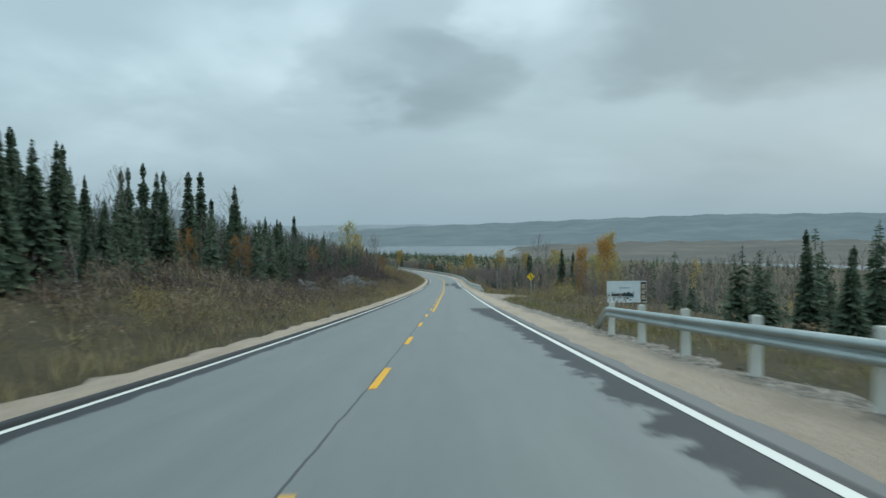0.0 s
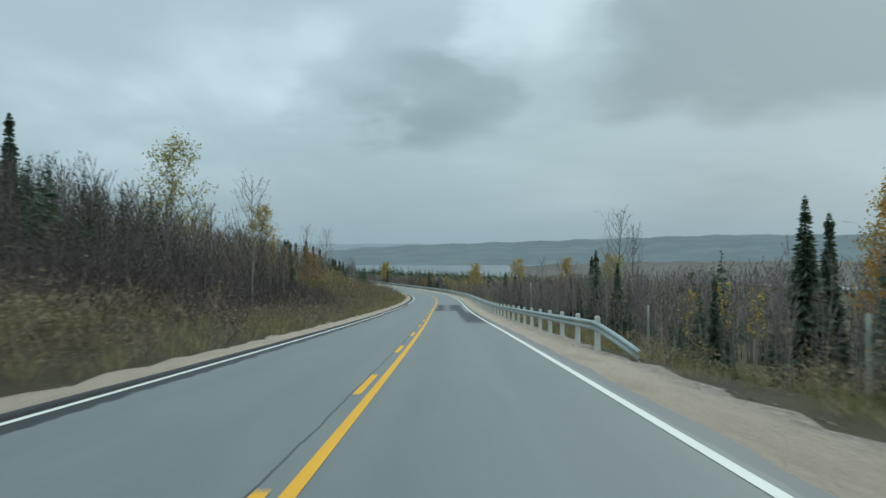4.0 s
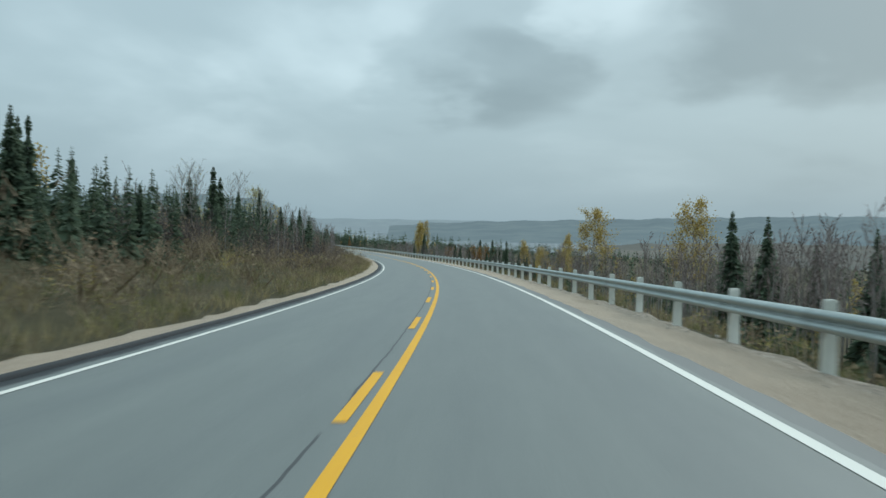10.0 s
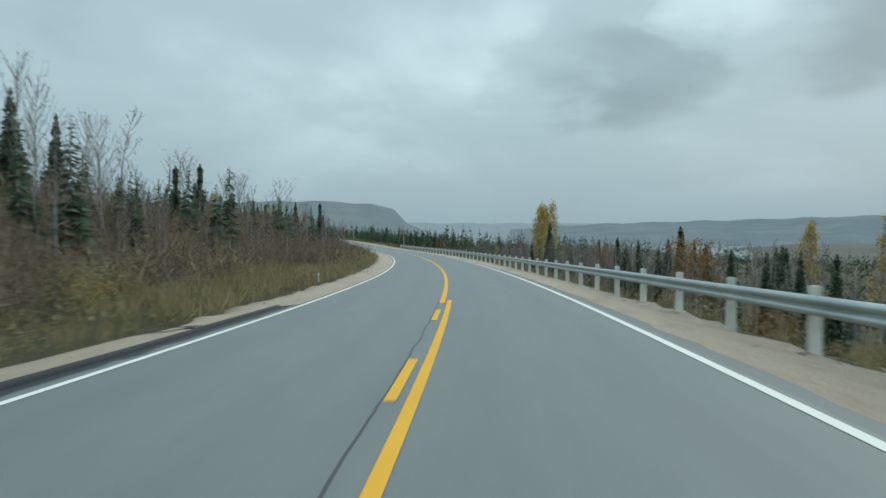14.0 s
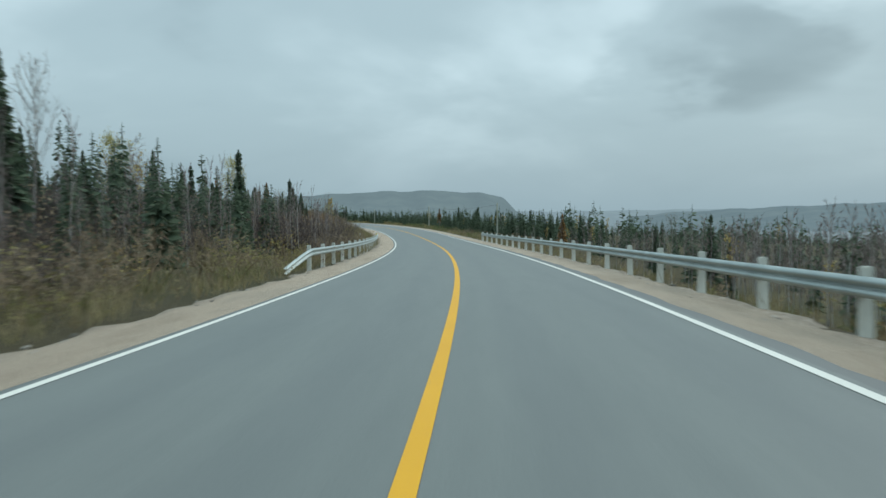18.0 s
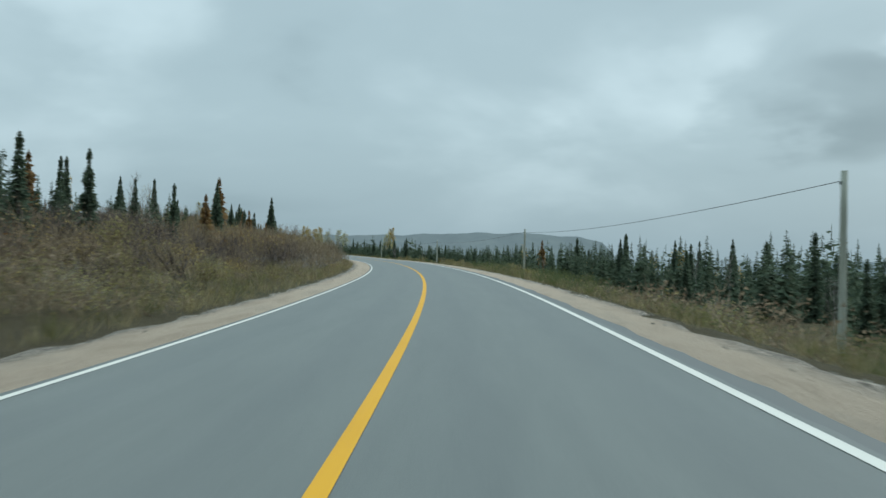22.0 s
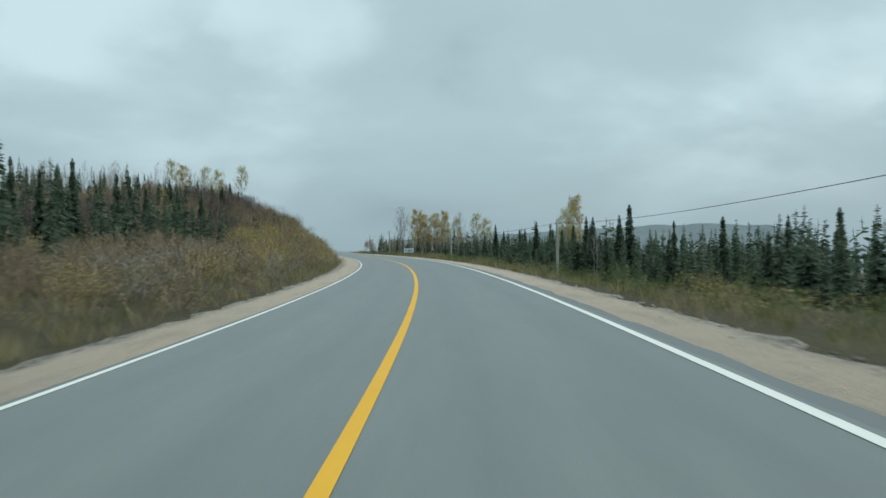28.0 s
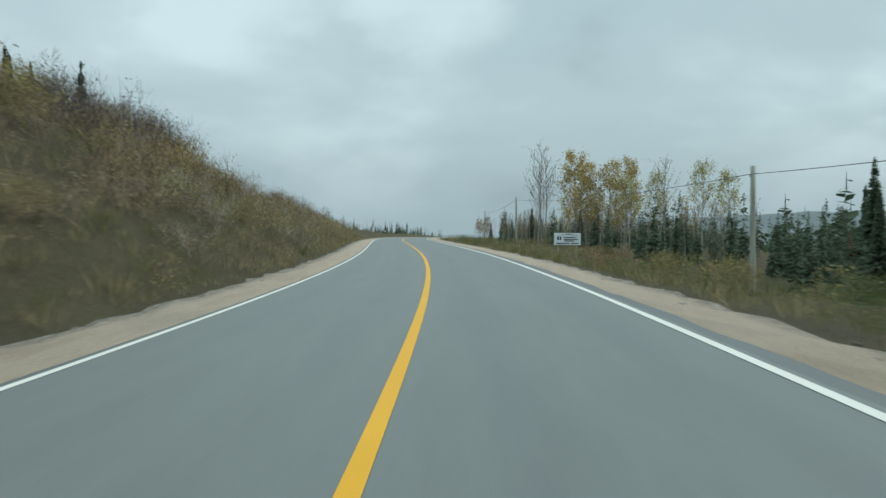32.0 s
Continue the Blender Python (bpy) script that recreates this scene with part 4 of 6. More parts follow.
SPRUCES = [spruce_kind(11, 0.21, 1.0, 0.0, "dark green spruce with drooping boughs"),
           spruce_kind(12, 0.155, 0.88, 0.012, "narrow dark black spruce with a clubbed top"),
           spruce_kind(13, 0.175, 0.95, 0.008, "slender dark green spruce with a ragged outline", gap=0.4),
           spruce_kind(14, 0.25, 1.08, 0.0, "broad dark green spruce with full low boughs", bare=0.03),
           spruce_kind(15, 0.115, 0.78, 0.015, "thin black spruce spire with short boughs", gap=0.3, bare=0.2)]
LARCHES = [plant("larch", "russet larch with thinning autumn needles", "larch tree", "larches on the bank",
                 [("trunk", mesh_of(stem_shape(0.010, 0.95, 0, 21), "trunk", [M_TRUNK], True)),
                  ("crown", mesh_of(spruce_shape(21, 420, 0.24, 0.85, 0.06, gap=0.35), "crown", [M_LARCH]))])]
GOLDS = [broadleaf_kind(31, 0.2, 4200, M_GOLD, "golden-leaved birch with a pale trunk", "birch", "yellow birches", 0.25),
         broadleaf_kind(32, 0.13, 4200, M_GOLD, "slim golden aspen with a narrow crown", "aspen", "yellow aspens", 0.2, 1.2),
         broadleaf_kind(33, 0.19, 2300, M_LEMON, "pale yellow birch losing its leaves", "birch", "yellow birches", 0.3),
         broadleaf_kind(34, 0.2, 5200, M_GOLD, "full golden birch with a rounded crown", "birch", "yellow birches", 0.15, 0.9, 30),
         broadleaf_kind(35, 0.14, 4600, M_AMBER, "amber aspen with a dense narrow crown", "aspen", "yellow aspens", 0.12, 1.1, 28)]
RUSTS = [broadleaf_kind(41, 0.24, 1700, M_RUST, "rust-leaved young tree among the brush", "mountain_ash", "rust-leaved trees", 0.2, 0.8, size=0.0105)]
BARES = [broadleaf_kind(51, 0.17, 0, None, "bare pale birch with fine twigs", "bare_birch", "bare birches", 0.35, 1.1, 24),
         broadleaf_kind(52, 0.13, 0, None, "bare slim aspen with upright twigs", "bare_aspen", "bare aspens", 0.45, 1.5, 20),
         broadleaf_kind(53, 0.2, 60, M_LEMON, "bare grey birch with a few last leaves", "bare_birch", "bare birches", 0.3, 0.9, 24, 0.06),
         broadleaf_kind(54, 0.09, 0, None, "leaning bare birch with broken limbs", "bare_birch", "bare birches", 0.5, 1.0, 12, 0.14)]
BUSHES = {"brown": ("leafless brown alder bush on the bank", M_BROWN, M_DEAD, 140), "olive": ("olive-green willow bush beside the verge", M_BROWN, M_OLIVE, 520),
          "gold": ("golden-leaved willow bush beside the verge", M_BROWN, M_GOLD, 420), "rust": ("rust-brown bush among dry grass", M_BROWN, M_RUST, 340),
          "pale": ("pale twiggy bush with whitish seed heads", M_TWIG_PALE, M_LEMON, 320)}
BUSH_KINDS = {}
for k, (key, (label, twig, leaf, count)) in enumerate(BUSHES.items()):
    e = thing("bush", label, "bush", "bushes along the verge", at=(0, 0, -500))
    a = mound_shape(61 + k, 260, int(count * 2.2), 0.021, 0.6, 9, 0.011)
    v, q, t, mq, mt = a
    child("framework", mesh_of((v, q, t[mt == 0], mq, mt[mt == 0]), "framework", [twig]), e)
    child("foliage", mesh_of((v, q[:0], t[mt == 1], mq[:0], 0 * mt[mt == 1]), "foliage", [leaf]), e)
    BUSH_KINDS[key] = e
COUNT = {}


def put(kinds, s, u, top=None, which=None, height=None, girth=1.0):
    """A copy of a tree on the ground at (s, u), up to top metres over the road, or of that height."""
    p = ground_at(s, u)
    if height is None:
        road = float(along(s, 0.0)[2])
        height = max(1.6, road + top - p[2])
    kind = kinds[int(RNG.integers(0, len(kinds))) if which is None else which]
    COUNT[kind.name] = COUNT.get(kind.name, 0) + 1
    w = height * girth * float(RNG.uniform(0.9, 1.1))
    m = Matrix.Translation((p[0], p[1], p[2] - 0.05)) @ Matrix.Rotation(float(RNG.uniform(0, 6.28)), 4, "Z") @ Matrix.Diagonal((w, w, height, 1))
    return copy_thing(kind, m)


# spruces seen one by one: metres along, metres right of the middle, top over the road
for row in ((77, -17.2, 10.1, 0), (71, -22.8, 11.2, 2), (66, -20, 9.8, 0), (60, -24, 10.9, 1), (50, -22, 10, 3), (44, -19, 9.0, 1), (38, -17, 8.2, 0), (122, -26, 9.5, 2),
            (74, -20.2, 10.9, 1), (77, -20.1, 11.3, 1), (109, -21.7, 9.8, 3), (105, -19.0, 8.9, 1), (128, -17.6, 8.0, 0), (139, -18.9, 9.2, 0), (158, -27, 13.5, 1), (148, 20.3, 6.9, 0), (150, 22.5, 6.2, 1), (215, 21.4, 7.3, 0), (34, 22, 5.0, 1), (45, 24, 5.5, 0), (52, 28, 6.2, 3), (58, 30, 5.0, 1), (30, 20, 4.2, 0)):
    put(SPRUCES, *row)
for row in ((229, 23.4, 6.9, 1), (212, 20.9, 5.8, 1), (188, 16.6, 4.7, 3), (192, 19.5, 5.0, 0), (255, -26.3, 10.4, 1), (262, -24, 9.8, 1), (250, -28, 10.0, 2), (313, 25.2, 4.8, 3), (314, 22.9, 5.2, 0), (298, -22.8, 8.7, 0), (296, -21.3, 8.4, 2), (320, -16.7, 7.4, 0),
            (333, -15.6, 6.7, 0), (358, -21.3, 8.7, 0), (392, -19.8, 8.3, 0), (475, 21.6, 4.3, 0), (456, 34.6, 3.6, 1), (479, -21.5, 7.6, 1), (484, -20.6, 7.9, 2)):
    put(SPRUCES, *row)
for row in ((521, 24.5, 2.6, 2), (650, -15.4, 7.8, 0), (631, -18.7, 7.9, 0), (635, -25.6, 8.4, 1), (637, -28, 8.6, 1), (628, -27, 8.0, 0), (642, -22, 6.4, 2), (646, -19, 5.8, 1), (641, 25.3, 4.3, 1), (645, 26, 3.8, 0), (676, 30.1, 4.6, 1), (841, -27.1, 12.6, 0), (820, 23.0, 5.3, 0), (818, 24.5, 4.8, 2), (866, 34.3, 5.2, 1),
            (617, 41.4, 2.7, 1), (786, 20.5, 4.6, 0), (792, 22, 4.0, 3), (800, 24, 5.2, 0), (812, 26, 4.4, 1), (779, 22, 5.5, 1), (848, 24, 5.6, 0), (853, 27, 4.6, 3)):
    put(SPRUCES, *row)
for row in ((676, -22, 8.2, 0), (680, -22, 7.8, 0), (688, -22, 7.4, 2), (693, -22, 6.5, 1), (712, -22, 7.4, 1), (731, -22, 7.4, 2), (757, -24, 6.9, 1), (760, -24, 7.4, 0), (763, -24, 8.2, 1), (778, -24, 8.1, 2),
            (233, -26, 8.1, 1), (236, -26, 8.5, 0), (250, -26, 10.5, 1), (254, -26, 10.7, 1), (257, -25, 10.2, 1), (276, -25, 11.6, 1), (282, -24, 10.6, 2), (288, -23, 10.2, 1)):
    put(SPRUCES, *row)
for row in ((428, -22, 7.4, 1), (440, -22, 6.9, 2), (446, -22, 7.2, 1), (448, -22, 7.4, 1), (466, -22, 7.6, 1), (548, -24, 6.6, 0), (546, -24, 6.2, 1), (574, -24, 7.3, 0), (590, -24, 7.5, 1), (592, -24, 7.6, 1), (573, -25, 7.4, 0), (578, -24, 6.9, 2), (586, -24, 6.9, 1), (588, -24, 7.0, 0),
            (605, -24, 7.4, 1), (606, -24, 7.5, 1), (472, -22, 7.1, 0), (476, -22, 6.4, 1), (504, -22, 6.5, 2), (525, -22, 7.4, 1)):
    put(SPRUCES, *row)
for row in ((380, 19, 1.3, 0), (366, 17, 1.0, 1), (372, 18, 1.1, 0), (357, 16, 0.7, 2), (355, 17, 0.6, 1), (398, 20, 1.7, 1), (403, 22, 1.9, 0), (409, 21, 1.5, 1), (491, -22, 7.0, 0), (499, -22, 6.5, 0), (513, -22, 7.8, 0), (522, -22, 6.8, 1), (531, -22, 6.8, 1), (788, 24, 4.9, 0), (773, 24, 3.7, 2), (763, 24, 3.7, 1), (753, 24, 3.4, 0), (747, 24, 3.6, 1), (643, 26, 4.4, 1), (622, 26, 3.2, 2), (615, 26, 3.3, 0), (609, 26, 3.0, 1), (602, 26, 3.5, 1), (628, 26, 3.4, 0), (624, 26, 3.0, 1), (307, 30, 3.8, 3), (315, 30, 2.8, 1),
            (857, -16, 7.4, 1), (860, -16.4, 7.6, 3), (863, -17, 7.7, 1), (866, -17, 7.6, 0), (869, -17.5, 7.3, 1), (843, -19, 9.6, 1), (848, -20, 9.8, 1), (861, -26.7, 12.6, 1), (858, -25.5, 12.2, 1), (855, -27, 12.4, 0)):
    put(SPRUCES, *row)
for row in ((34, -13, 6.6, 3), (30, -12, 6.2, 0), (31.5, -13.5, 6.4, 1), (36, -14.5, 6.0, 3), (28.5, -11.5, 5.0, 2), (38, -13, 4.5, 0), (26.5, -11, 4.0, 3), (42, -14, 5.0, 3), (46, -15.5, 5.6, 0)):
    put(SPRUCES, *row)
for row in ((476.4, 22, 5.1, 0), (436.4, 20, 2.6, 1), (423.4, 21, 2.4, 0), (425.9, 23, 3.6, 1), (403.9, 19, 1.6, 0), (391.4, 17, 1.5, 3), (389.9, 19, 1.4, 1), (422.4, 18, 2.0, 2), (400.4, 22, 1.5, 0), (430.4, 26, 2.2, 0), (422.9, 20, 1.7, 3), (457.9, 24, 2.4, 1),
            (410, 24, 1.4, 0), (440, 22, 2.0, 3), (448, 26, 2.4, 0), (415, 27, 1.6, 1), (435, 29, 2.0, 0)):
    put(SPRUCES, *row)
# golden trees and bare ones seen one by one
for row in ((203, -20.6, 12.0, 0), (360, 24.7, 7.6, 0), (359, 37.8, 8.9, 3), (472, 62, 5.3, 1), (484, 23.0, 7.7, 1), (553, -22.9, 10.3, 2), (823, 29.7, 9.2, 1), (821.5, 28.2, 7.4, 2), (822.5, 27.6, 4.6, 2), (479, 21.2, 7.8, 1),
            (827, -19.4, 13.8, 2), (822, -24, 13.2, 2), (815, -26, 12.6, 0), (126, 22, 5.4, 2), (103, 20.5, 4.0, 2)):
    put(GOLDS, *row)
for row in ((392, 23, 3.4, 1), (371, 20.5, 2.3, 3), (363, 18.5, 1.8, 0), (369, 23, 2.1, 0), (162, -17.7, 12.9, 2), (156, 29.6, 9.8, 1), (143, 22.8, 7.2, 4), (145, 26.8, 8.7, 4), (276, 28.7, 7.9, 1), (279, 39, 8.6, 0), (275, 39.1, 8.6, 2), (381, -21.4, 11, 2), (545, -34.7, 12.5, 2), (840, -30.9, 15.9, 2), (815, -21.4, 12.1, 2),
            (898, 19.3, 10.3, 3), (900, 21, 9.2, 3), (899, 23.5, 9.4, 3), (897.5, 25, 7.8, 2), (902, 30, 8.8, 2), (904, 27.4, 10.4, 1), (896, 33.3, 9.7, 2), (893, 35, 8.4, 2), (486, 24.5, 8.4, 1), (660, -16.5, 4.6, 0)):
    put(GOLDS, *row)
for row in ((31, -10.2, 3.4, 3), (33.5, -10.6, 2.8, 1), (368, -12.5, 6.0, 1), (371, -13.5, 7.2, 0), (374, -12, 5.4, 3), (376.5, -14, 8.0, 1), (379, -12.8, 6.4, 1), (382, -13.6, 6.8, 0), (386, -13, 5.2, 3), (390, -12.6, 6.0, 1), (236, -13, 6.8, 1), (240, -14.2, 7.4, 0), (244, -13.4, 5.6, 1), (229, -12.4, 6.0, 0), (222, -12.2, 5.4, 3), (428, -12, 5.8, 1), (436, -12.6, 5.2, 1)):
    put(BARES, *row)
for row in ((97.5, -22.8, 12.0, 2), (271, -20.6, 14.0, 0), (272, -24.6, 14.6, 1), (338, -24, 9.8, 0), (372, -18, 9.2, 3), (378, -20, 8.8, 3), (384, -17, 8.6, 1), (897, 15.2, 11.4, 0), (901, 16.5, 10.2, 0), (894, 14.4, 8.6, 0), (898, 29.6, 10.2, 0), (207, 22.9, 12.4, 0), (209, 25, 10.5, 1), (165, -12.8, 10.6, 0), (284, 25.3, 8.3, 1), (282, 29.2, 8.3, 0), (391, -24.8, 14.2, 0), (389, -26, 13, 2), (396, -18.3, 9.9, 3), (440, -20, 9.4, 0), (446, -22, 9.8, 2), (434, -19, 9.0, 0)):
    put(BARES, *row)
for row in ((445.9, 22, 1.6), (412.9, 19, 2.2), (447.4, 21, 1.4), (417.9, 22, 2.0), (965, 13, 3.6), (972, 14.5, 4.0), (980, 13.5, 3.4), (66, -14, 5.0), (72, -15.5, 5.4), (60, -16, 5.2), (110, -16, 6.0), (116, -17, 5.2), (205, -15, 7.0), (212, -16, 6.2)):
    put(RUSTS, *row)
for row in ((660, -23.0, 10.8), (687, 27.6, 4.3), (857, 27.8, 1.6), (622, -18, 6.2), (634, -16, 5.4), (600, -24, 7.2), (560, -26, 8.0), (640, -15, 4.4)):
    put(LARCHES, *row)


# the rest of the nearer woods
def mixture(s, u):
    """Shares of spruce, bare, golden and larch woods, and their mean height, at a place."""
    if u < 0:
        if s < 115:
            return 0.55, 0.33, 0.07, 0.05, 8.5
        if s < 235:
            return 0.24, 0.66, 0.06, 0.04, 6.5
        if s < 345:
            return 0.62, 0.28, 0.08, 0.02, 8.0
        if s < 480:
            return 0.48, 0.44, 0.05, 0.03, 7.5
        if s < 560:
            return 0.35, 0.53, 0.06, 0.06, 7.5
        if s < 700:
            return 0.6, 0.25, 0.06, 0.09, 6.5
        if s < 800:
            return 0.7, 0.2, 0.1, 0.0, 7.0
        return 0.35, 0.45, 0.2, 0.0, 4.5
    if s < 60:
        return 0.7, 0.2, 0.1, 0.0, 7.5
    if s < 140:
        return 0.3, 0.6, 0.1, 0.0, 5.6
    if s < 300:
        return 0.22, 0.66, 0.12, 0.0, 7.5
    if s < 540:
        return 0.36, 0.52, 0.1, 0.02, 5.6
    if s < 860:
        return 0.8, 0.14, 0.05, 0.01, 5.0
    return 0.6, 0.25, 0.15, 0.0, 6.0


def top_cap(s):
    """How high the woods above the bank reach over the road."""
    return np.interp(s, [-20, 30, 50, 70, 85, 100, 165, 200, 260, 300, 480, 540, 690, 790, 820, 880, 900], [9.0, 8.0, 8.6, 9.8, 9.4, 8.8, 9.4, 7.2, 7.2, 7.8, 6.8, 6.4, 6.4, 7.6, 12.0, 12.0, 6.0])


def wood_edge(s, u):
    """Where the trees begin, metres from the middle of the road."""
    if u < 0:
        return float(np.interp(s, [-80, 0, 90, 130, 240, 270, 290, 350, 460, 540, 600, 660, 690, 790, 840, 950], [14, 14, 18, 15, 16, 18, 17, 14, 12, 13, 17, 18, 20, 20, 21, 16]))
    return float(np.interp(s, [-80, 40, 80, 110, 140, 300, 500, 560, 640, 760, 840, 860, 950], [17, 18, 17, 14, 14, 15, 16, 20, 19, 18, 17, 16, 14]))


ALL = [(SPRUCES, 0), (BARES, 1), (GOLDS, 2), (LARCHES, 3)]
made = [0, 0, 0, 0]
LIMIT = [190, 150, 0, 2]
for i in range(1500):
    s = float(RNG.uniform(-5, 930))
    side = -1 if RNG.uniform() < 0.52 else 1
    u = side * (wood_edge(s, side) + float(RNG.exponential(3.2)))
    mix = mixture(s, u)
    k = int(RNG.choice(4, p=np.array(mix[:4]) / sum(mix[:4])))
    if made[k] >= LIMIT[k] or (k == 2 and (u > 0 or s > 560)):
        continue
    made[k] += 1
    if u > 0 and 55 < s < 100 and u < 21:
        continue
    h = mix[4] * float(RNG.uniform(0.55, 1.2)) * (1.0 if k else 0.95)
    if u < 0:
        h = max(1.6, min(h, float(top_cap(s)) - float(land(s, u))))
    if s > 560 and u > 0:
        h *= 0.9
    put(ALL[k][0], s, u, height=h)
for key, s, u, h in (("gold", 668, 9.4, 1.9), ("gold", 722, -8.6, 1.5), ("pale", 726, -7.8, 1.3), ("gold", 733, -8.2, 1.4), ("olive", 739, -9, 1.7), ("gold", 744, -8.4, 1.6), ("pale", 748, -7.6, 1.3), ("gold", 751, -8.8, 1.9), ("gold", 754, -9.6, 2.0), ("olive", 757, -8.2, 1.6), ("gold", 762, -11, 2.4), ("olive", 770, -12, 2.6), ("gold", 774, -13, 2.8), ("gold", 779, -12, 2.4), ("gold", 797, -8.4, 1.9), ("gold", 799, -8.9, 2.2), ("pale", 798, -7.5, 1.3), ("rust", 796.5, -7.3, 1.0), ("gold", 807, -8.9, 2.2), ("olive", 846, 9.5, 1.6), ("olive", 842, 10.5, 1.8), ("gold", 838, 11.5, 1.8), ("olive", 834, 10.5, 1.6), ("gold", 93, 12.6, 2.3), ("olive", 95.5, 13.4, 1.9), ("olive", 79, 11.2, 1.7), ("olive", 82, 12.0, 1.5), ("olive", 118, 13.2, 1.7), ("pale", 88, 12.5, 1.6),
                     ("gold", 214, -15, 3.9), ("gold", 217, -17, 4.2), ("gold", 221, -15.5, 4.0), ("gold", 224, -18, 4.2), ("olive", 222, -13, 2.5), ("gold", 228, -17, 3.9), ("gold", 232, -19, 4.2), ("olive", 234, -15.5, 2.5), ("gold", 238, -18, 3.8), ("gold", 211, -18, 4.0), ("gold", 207, -16, 3.8),
                     ("olive", 247, -10, 1.5), ("gold", 252, -11, 1.4), ("pale", 233, -8.6, 1.2), ("olive", 258, -9.5, 1.4),
                     ("olive", 655, -10.5, 1.7), ("olive", 659, -11.5, 1.8), ("gold", 663, -12.5, 1.7), ("olive", 667, -13.5, 1.8), ("gold", 690, -16, 2.0), ("olive", 696, -15, 1.9), ("gold", 702, -15, 1.8), ("olive", 648, -9, 1.4),
                     ("olive", 664, 9.6, 1.9), ("gold", 673, 10.8, 1.8), ("olive", 659, 9.8, 1.6), ("gold", 655, 10.5, 1.5), ("olive", 684, 11.6, 2.0), ("olive", 688, 12.3, 2.1),
                     ("olive", 795, -12.4, 2.2), ("olive", 798, -13.2, 2.3), ("olive", 809, -13, 2.4), ("olive", 812, -13.8, 2.2), ("gold", 805, -17, 2.4), ("olive", 807, -18.5, 2.4), ("gold", 790, -15, 2.2), ("olive", 819, -12, 2.2), ("olive", 824, -12.5, 2.2), ("gold", 777, -8.8, 1.6), ("olive", 775, -9.4, 1.4), ("pale", 780, -8.4, 1.5), ("pale", 782, -8.8, 1.4), ("pale", 806, -8.6, 1.6), ("pale", 809, -8.9, 1.7), ("gold", 811, -9.4, 1.5), ("pale", 789, -16.5, 1.7), ("pale", 785, -15, 1.5),
                     ("olive", 326, -7.4, 1.3), ("gold", 331, -7.8, 1.2), ("olive", 337, -8.4, 1.3), ("gold", 348, -9.0, 1.6), ("rust", 351, -9.6, 1.5), ("olive", 320, -7.2, 1.1), ("rust", 316, -7.6, 1.2), ("pale", 319, -8, 1.1), ("olive", 361, -9.5, 1.4), ("gold", 368, -8, 1.2),
                     ("rust", 560, -12, 3.0), ("rust", 566, -13.5, 3.2), ("rust", 572, -14, 3.0), ("olive", 580, -12, 2.2), ("gold", 586, -11, 1.8), ("gold", 590, -10, 1.4), ("olive", 575, -10, 1.8), ("rust", 552, -14, 3.0), ("gold", 545, -12, 2.6), ("pale", 584, -9, 1.3),
                     ("gold", 619.5, -6.7, 0.8), ("rust", 612, -11, 2.6), ("gold", 609, -12, 2.8), ("rust", 606, -13, 2.6), ("olive", 630, -9.5, 1.8), ("gold", 634, -12, 2.2), ("rust", 772, -7.6, 1.2), ("gold", 768, -8, 1.6), ("olive", 766, -9, 1.8), ("pale", 833, -9, 1.6), ("pale", 838, -8.2, 1.3), ("gold", 842, -12, 2.2), ("olive", 848, -11, 2.2), ("gold", 853, -14, 2.4), ("gold", 681, 12.5, 1.9), ("olive", 676, 10.5, 1.7), ("gold", 716, 11.8, 1.9), ("olive", 662, 10, 1.6), ("gold", 803, -11, 2.2), ("pale", 815, -10.2, 1.9), ("gold", 812, -12, 2.2), ("pale", 801, -7.6, 1.4), ("olive", 806, -9, 1.7),
                     ("gold", 826, -15, 2.6), ("olive", 830, -13, 2.3), ("gold", 836, -17, 2.4), ("gold", 785, -14, 2.2), ("rust", 852, 10.5, 2.4), ("gold", 846, 12, 1.9), ("rust", 640, -9.8, 1.0),
                     ("pale", 770.5, -6.6, 1.3), ("gold", 773.5, -7.2, 1.5), ("gold", 775.5, -7.0, 1.2), ("gold", 789, -7.0, 1.4), ("gold", 792, -7.2, 1.5), ("gold", 795, -7.4, 1.3), ("olive", 798, -7.6, 1.4), ("gold", 768, -9.6, 2.0), ("olive", 785, -12, 2.6), ("gold", 788, -13.5, 2.6),
                     ("gold", 799, -14, 2.6), ("olive", 802, -14.6, 2.4), ("gold", 793, -22, 3.2), ("gold", 786, -23, 3.2), ("olive", 842, -11, 2.0)):
    put([BUSH_KINDS[key]], s, u, height=h, girth=1.05)
made = 0
for i in range(420):
    s = float(RNG.uniform(-5, 930))
    side = -1 if RNG.uniform() < 0.62 else 1
    lo, hi = (float(a) for a in shoulder(s))
    u = (lo - 1.6 - abs(float(RNG.normal(0, 3.0)))) if side < 0 else (hi + 2.2 + abs(float(RNG.normal(0, 3.0))))
    if side > 0 and (s < 60 or 80 < s < 118):
        continue
    key = ["brown", "olive", "gold", "rust", "pale"][int(RNG.choice(5, p=[0.30, 0.30, 0.16, 0.10, 0.14]))]
    put([BUSH_KINDS[key]], s, u, height=float(RNG.uniform(0.6, 1.6)), girth=1.1)
    made += 1
    if made >= 140:
        break

# ---------------------------------------------------------------- woods, brush and grass that nobody could count
def scatter(n, s_range, place, rng):
    s = rng.uniform(*s_range, n)
    return s, place(s, rng)


def stuff(name, soup, mats, label, category):
    return tagged(new(name, soup.mesh(name, mats)), label, category, kind="stuff")


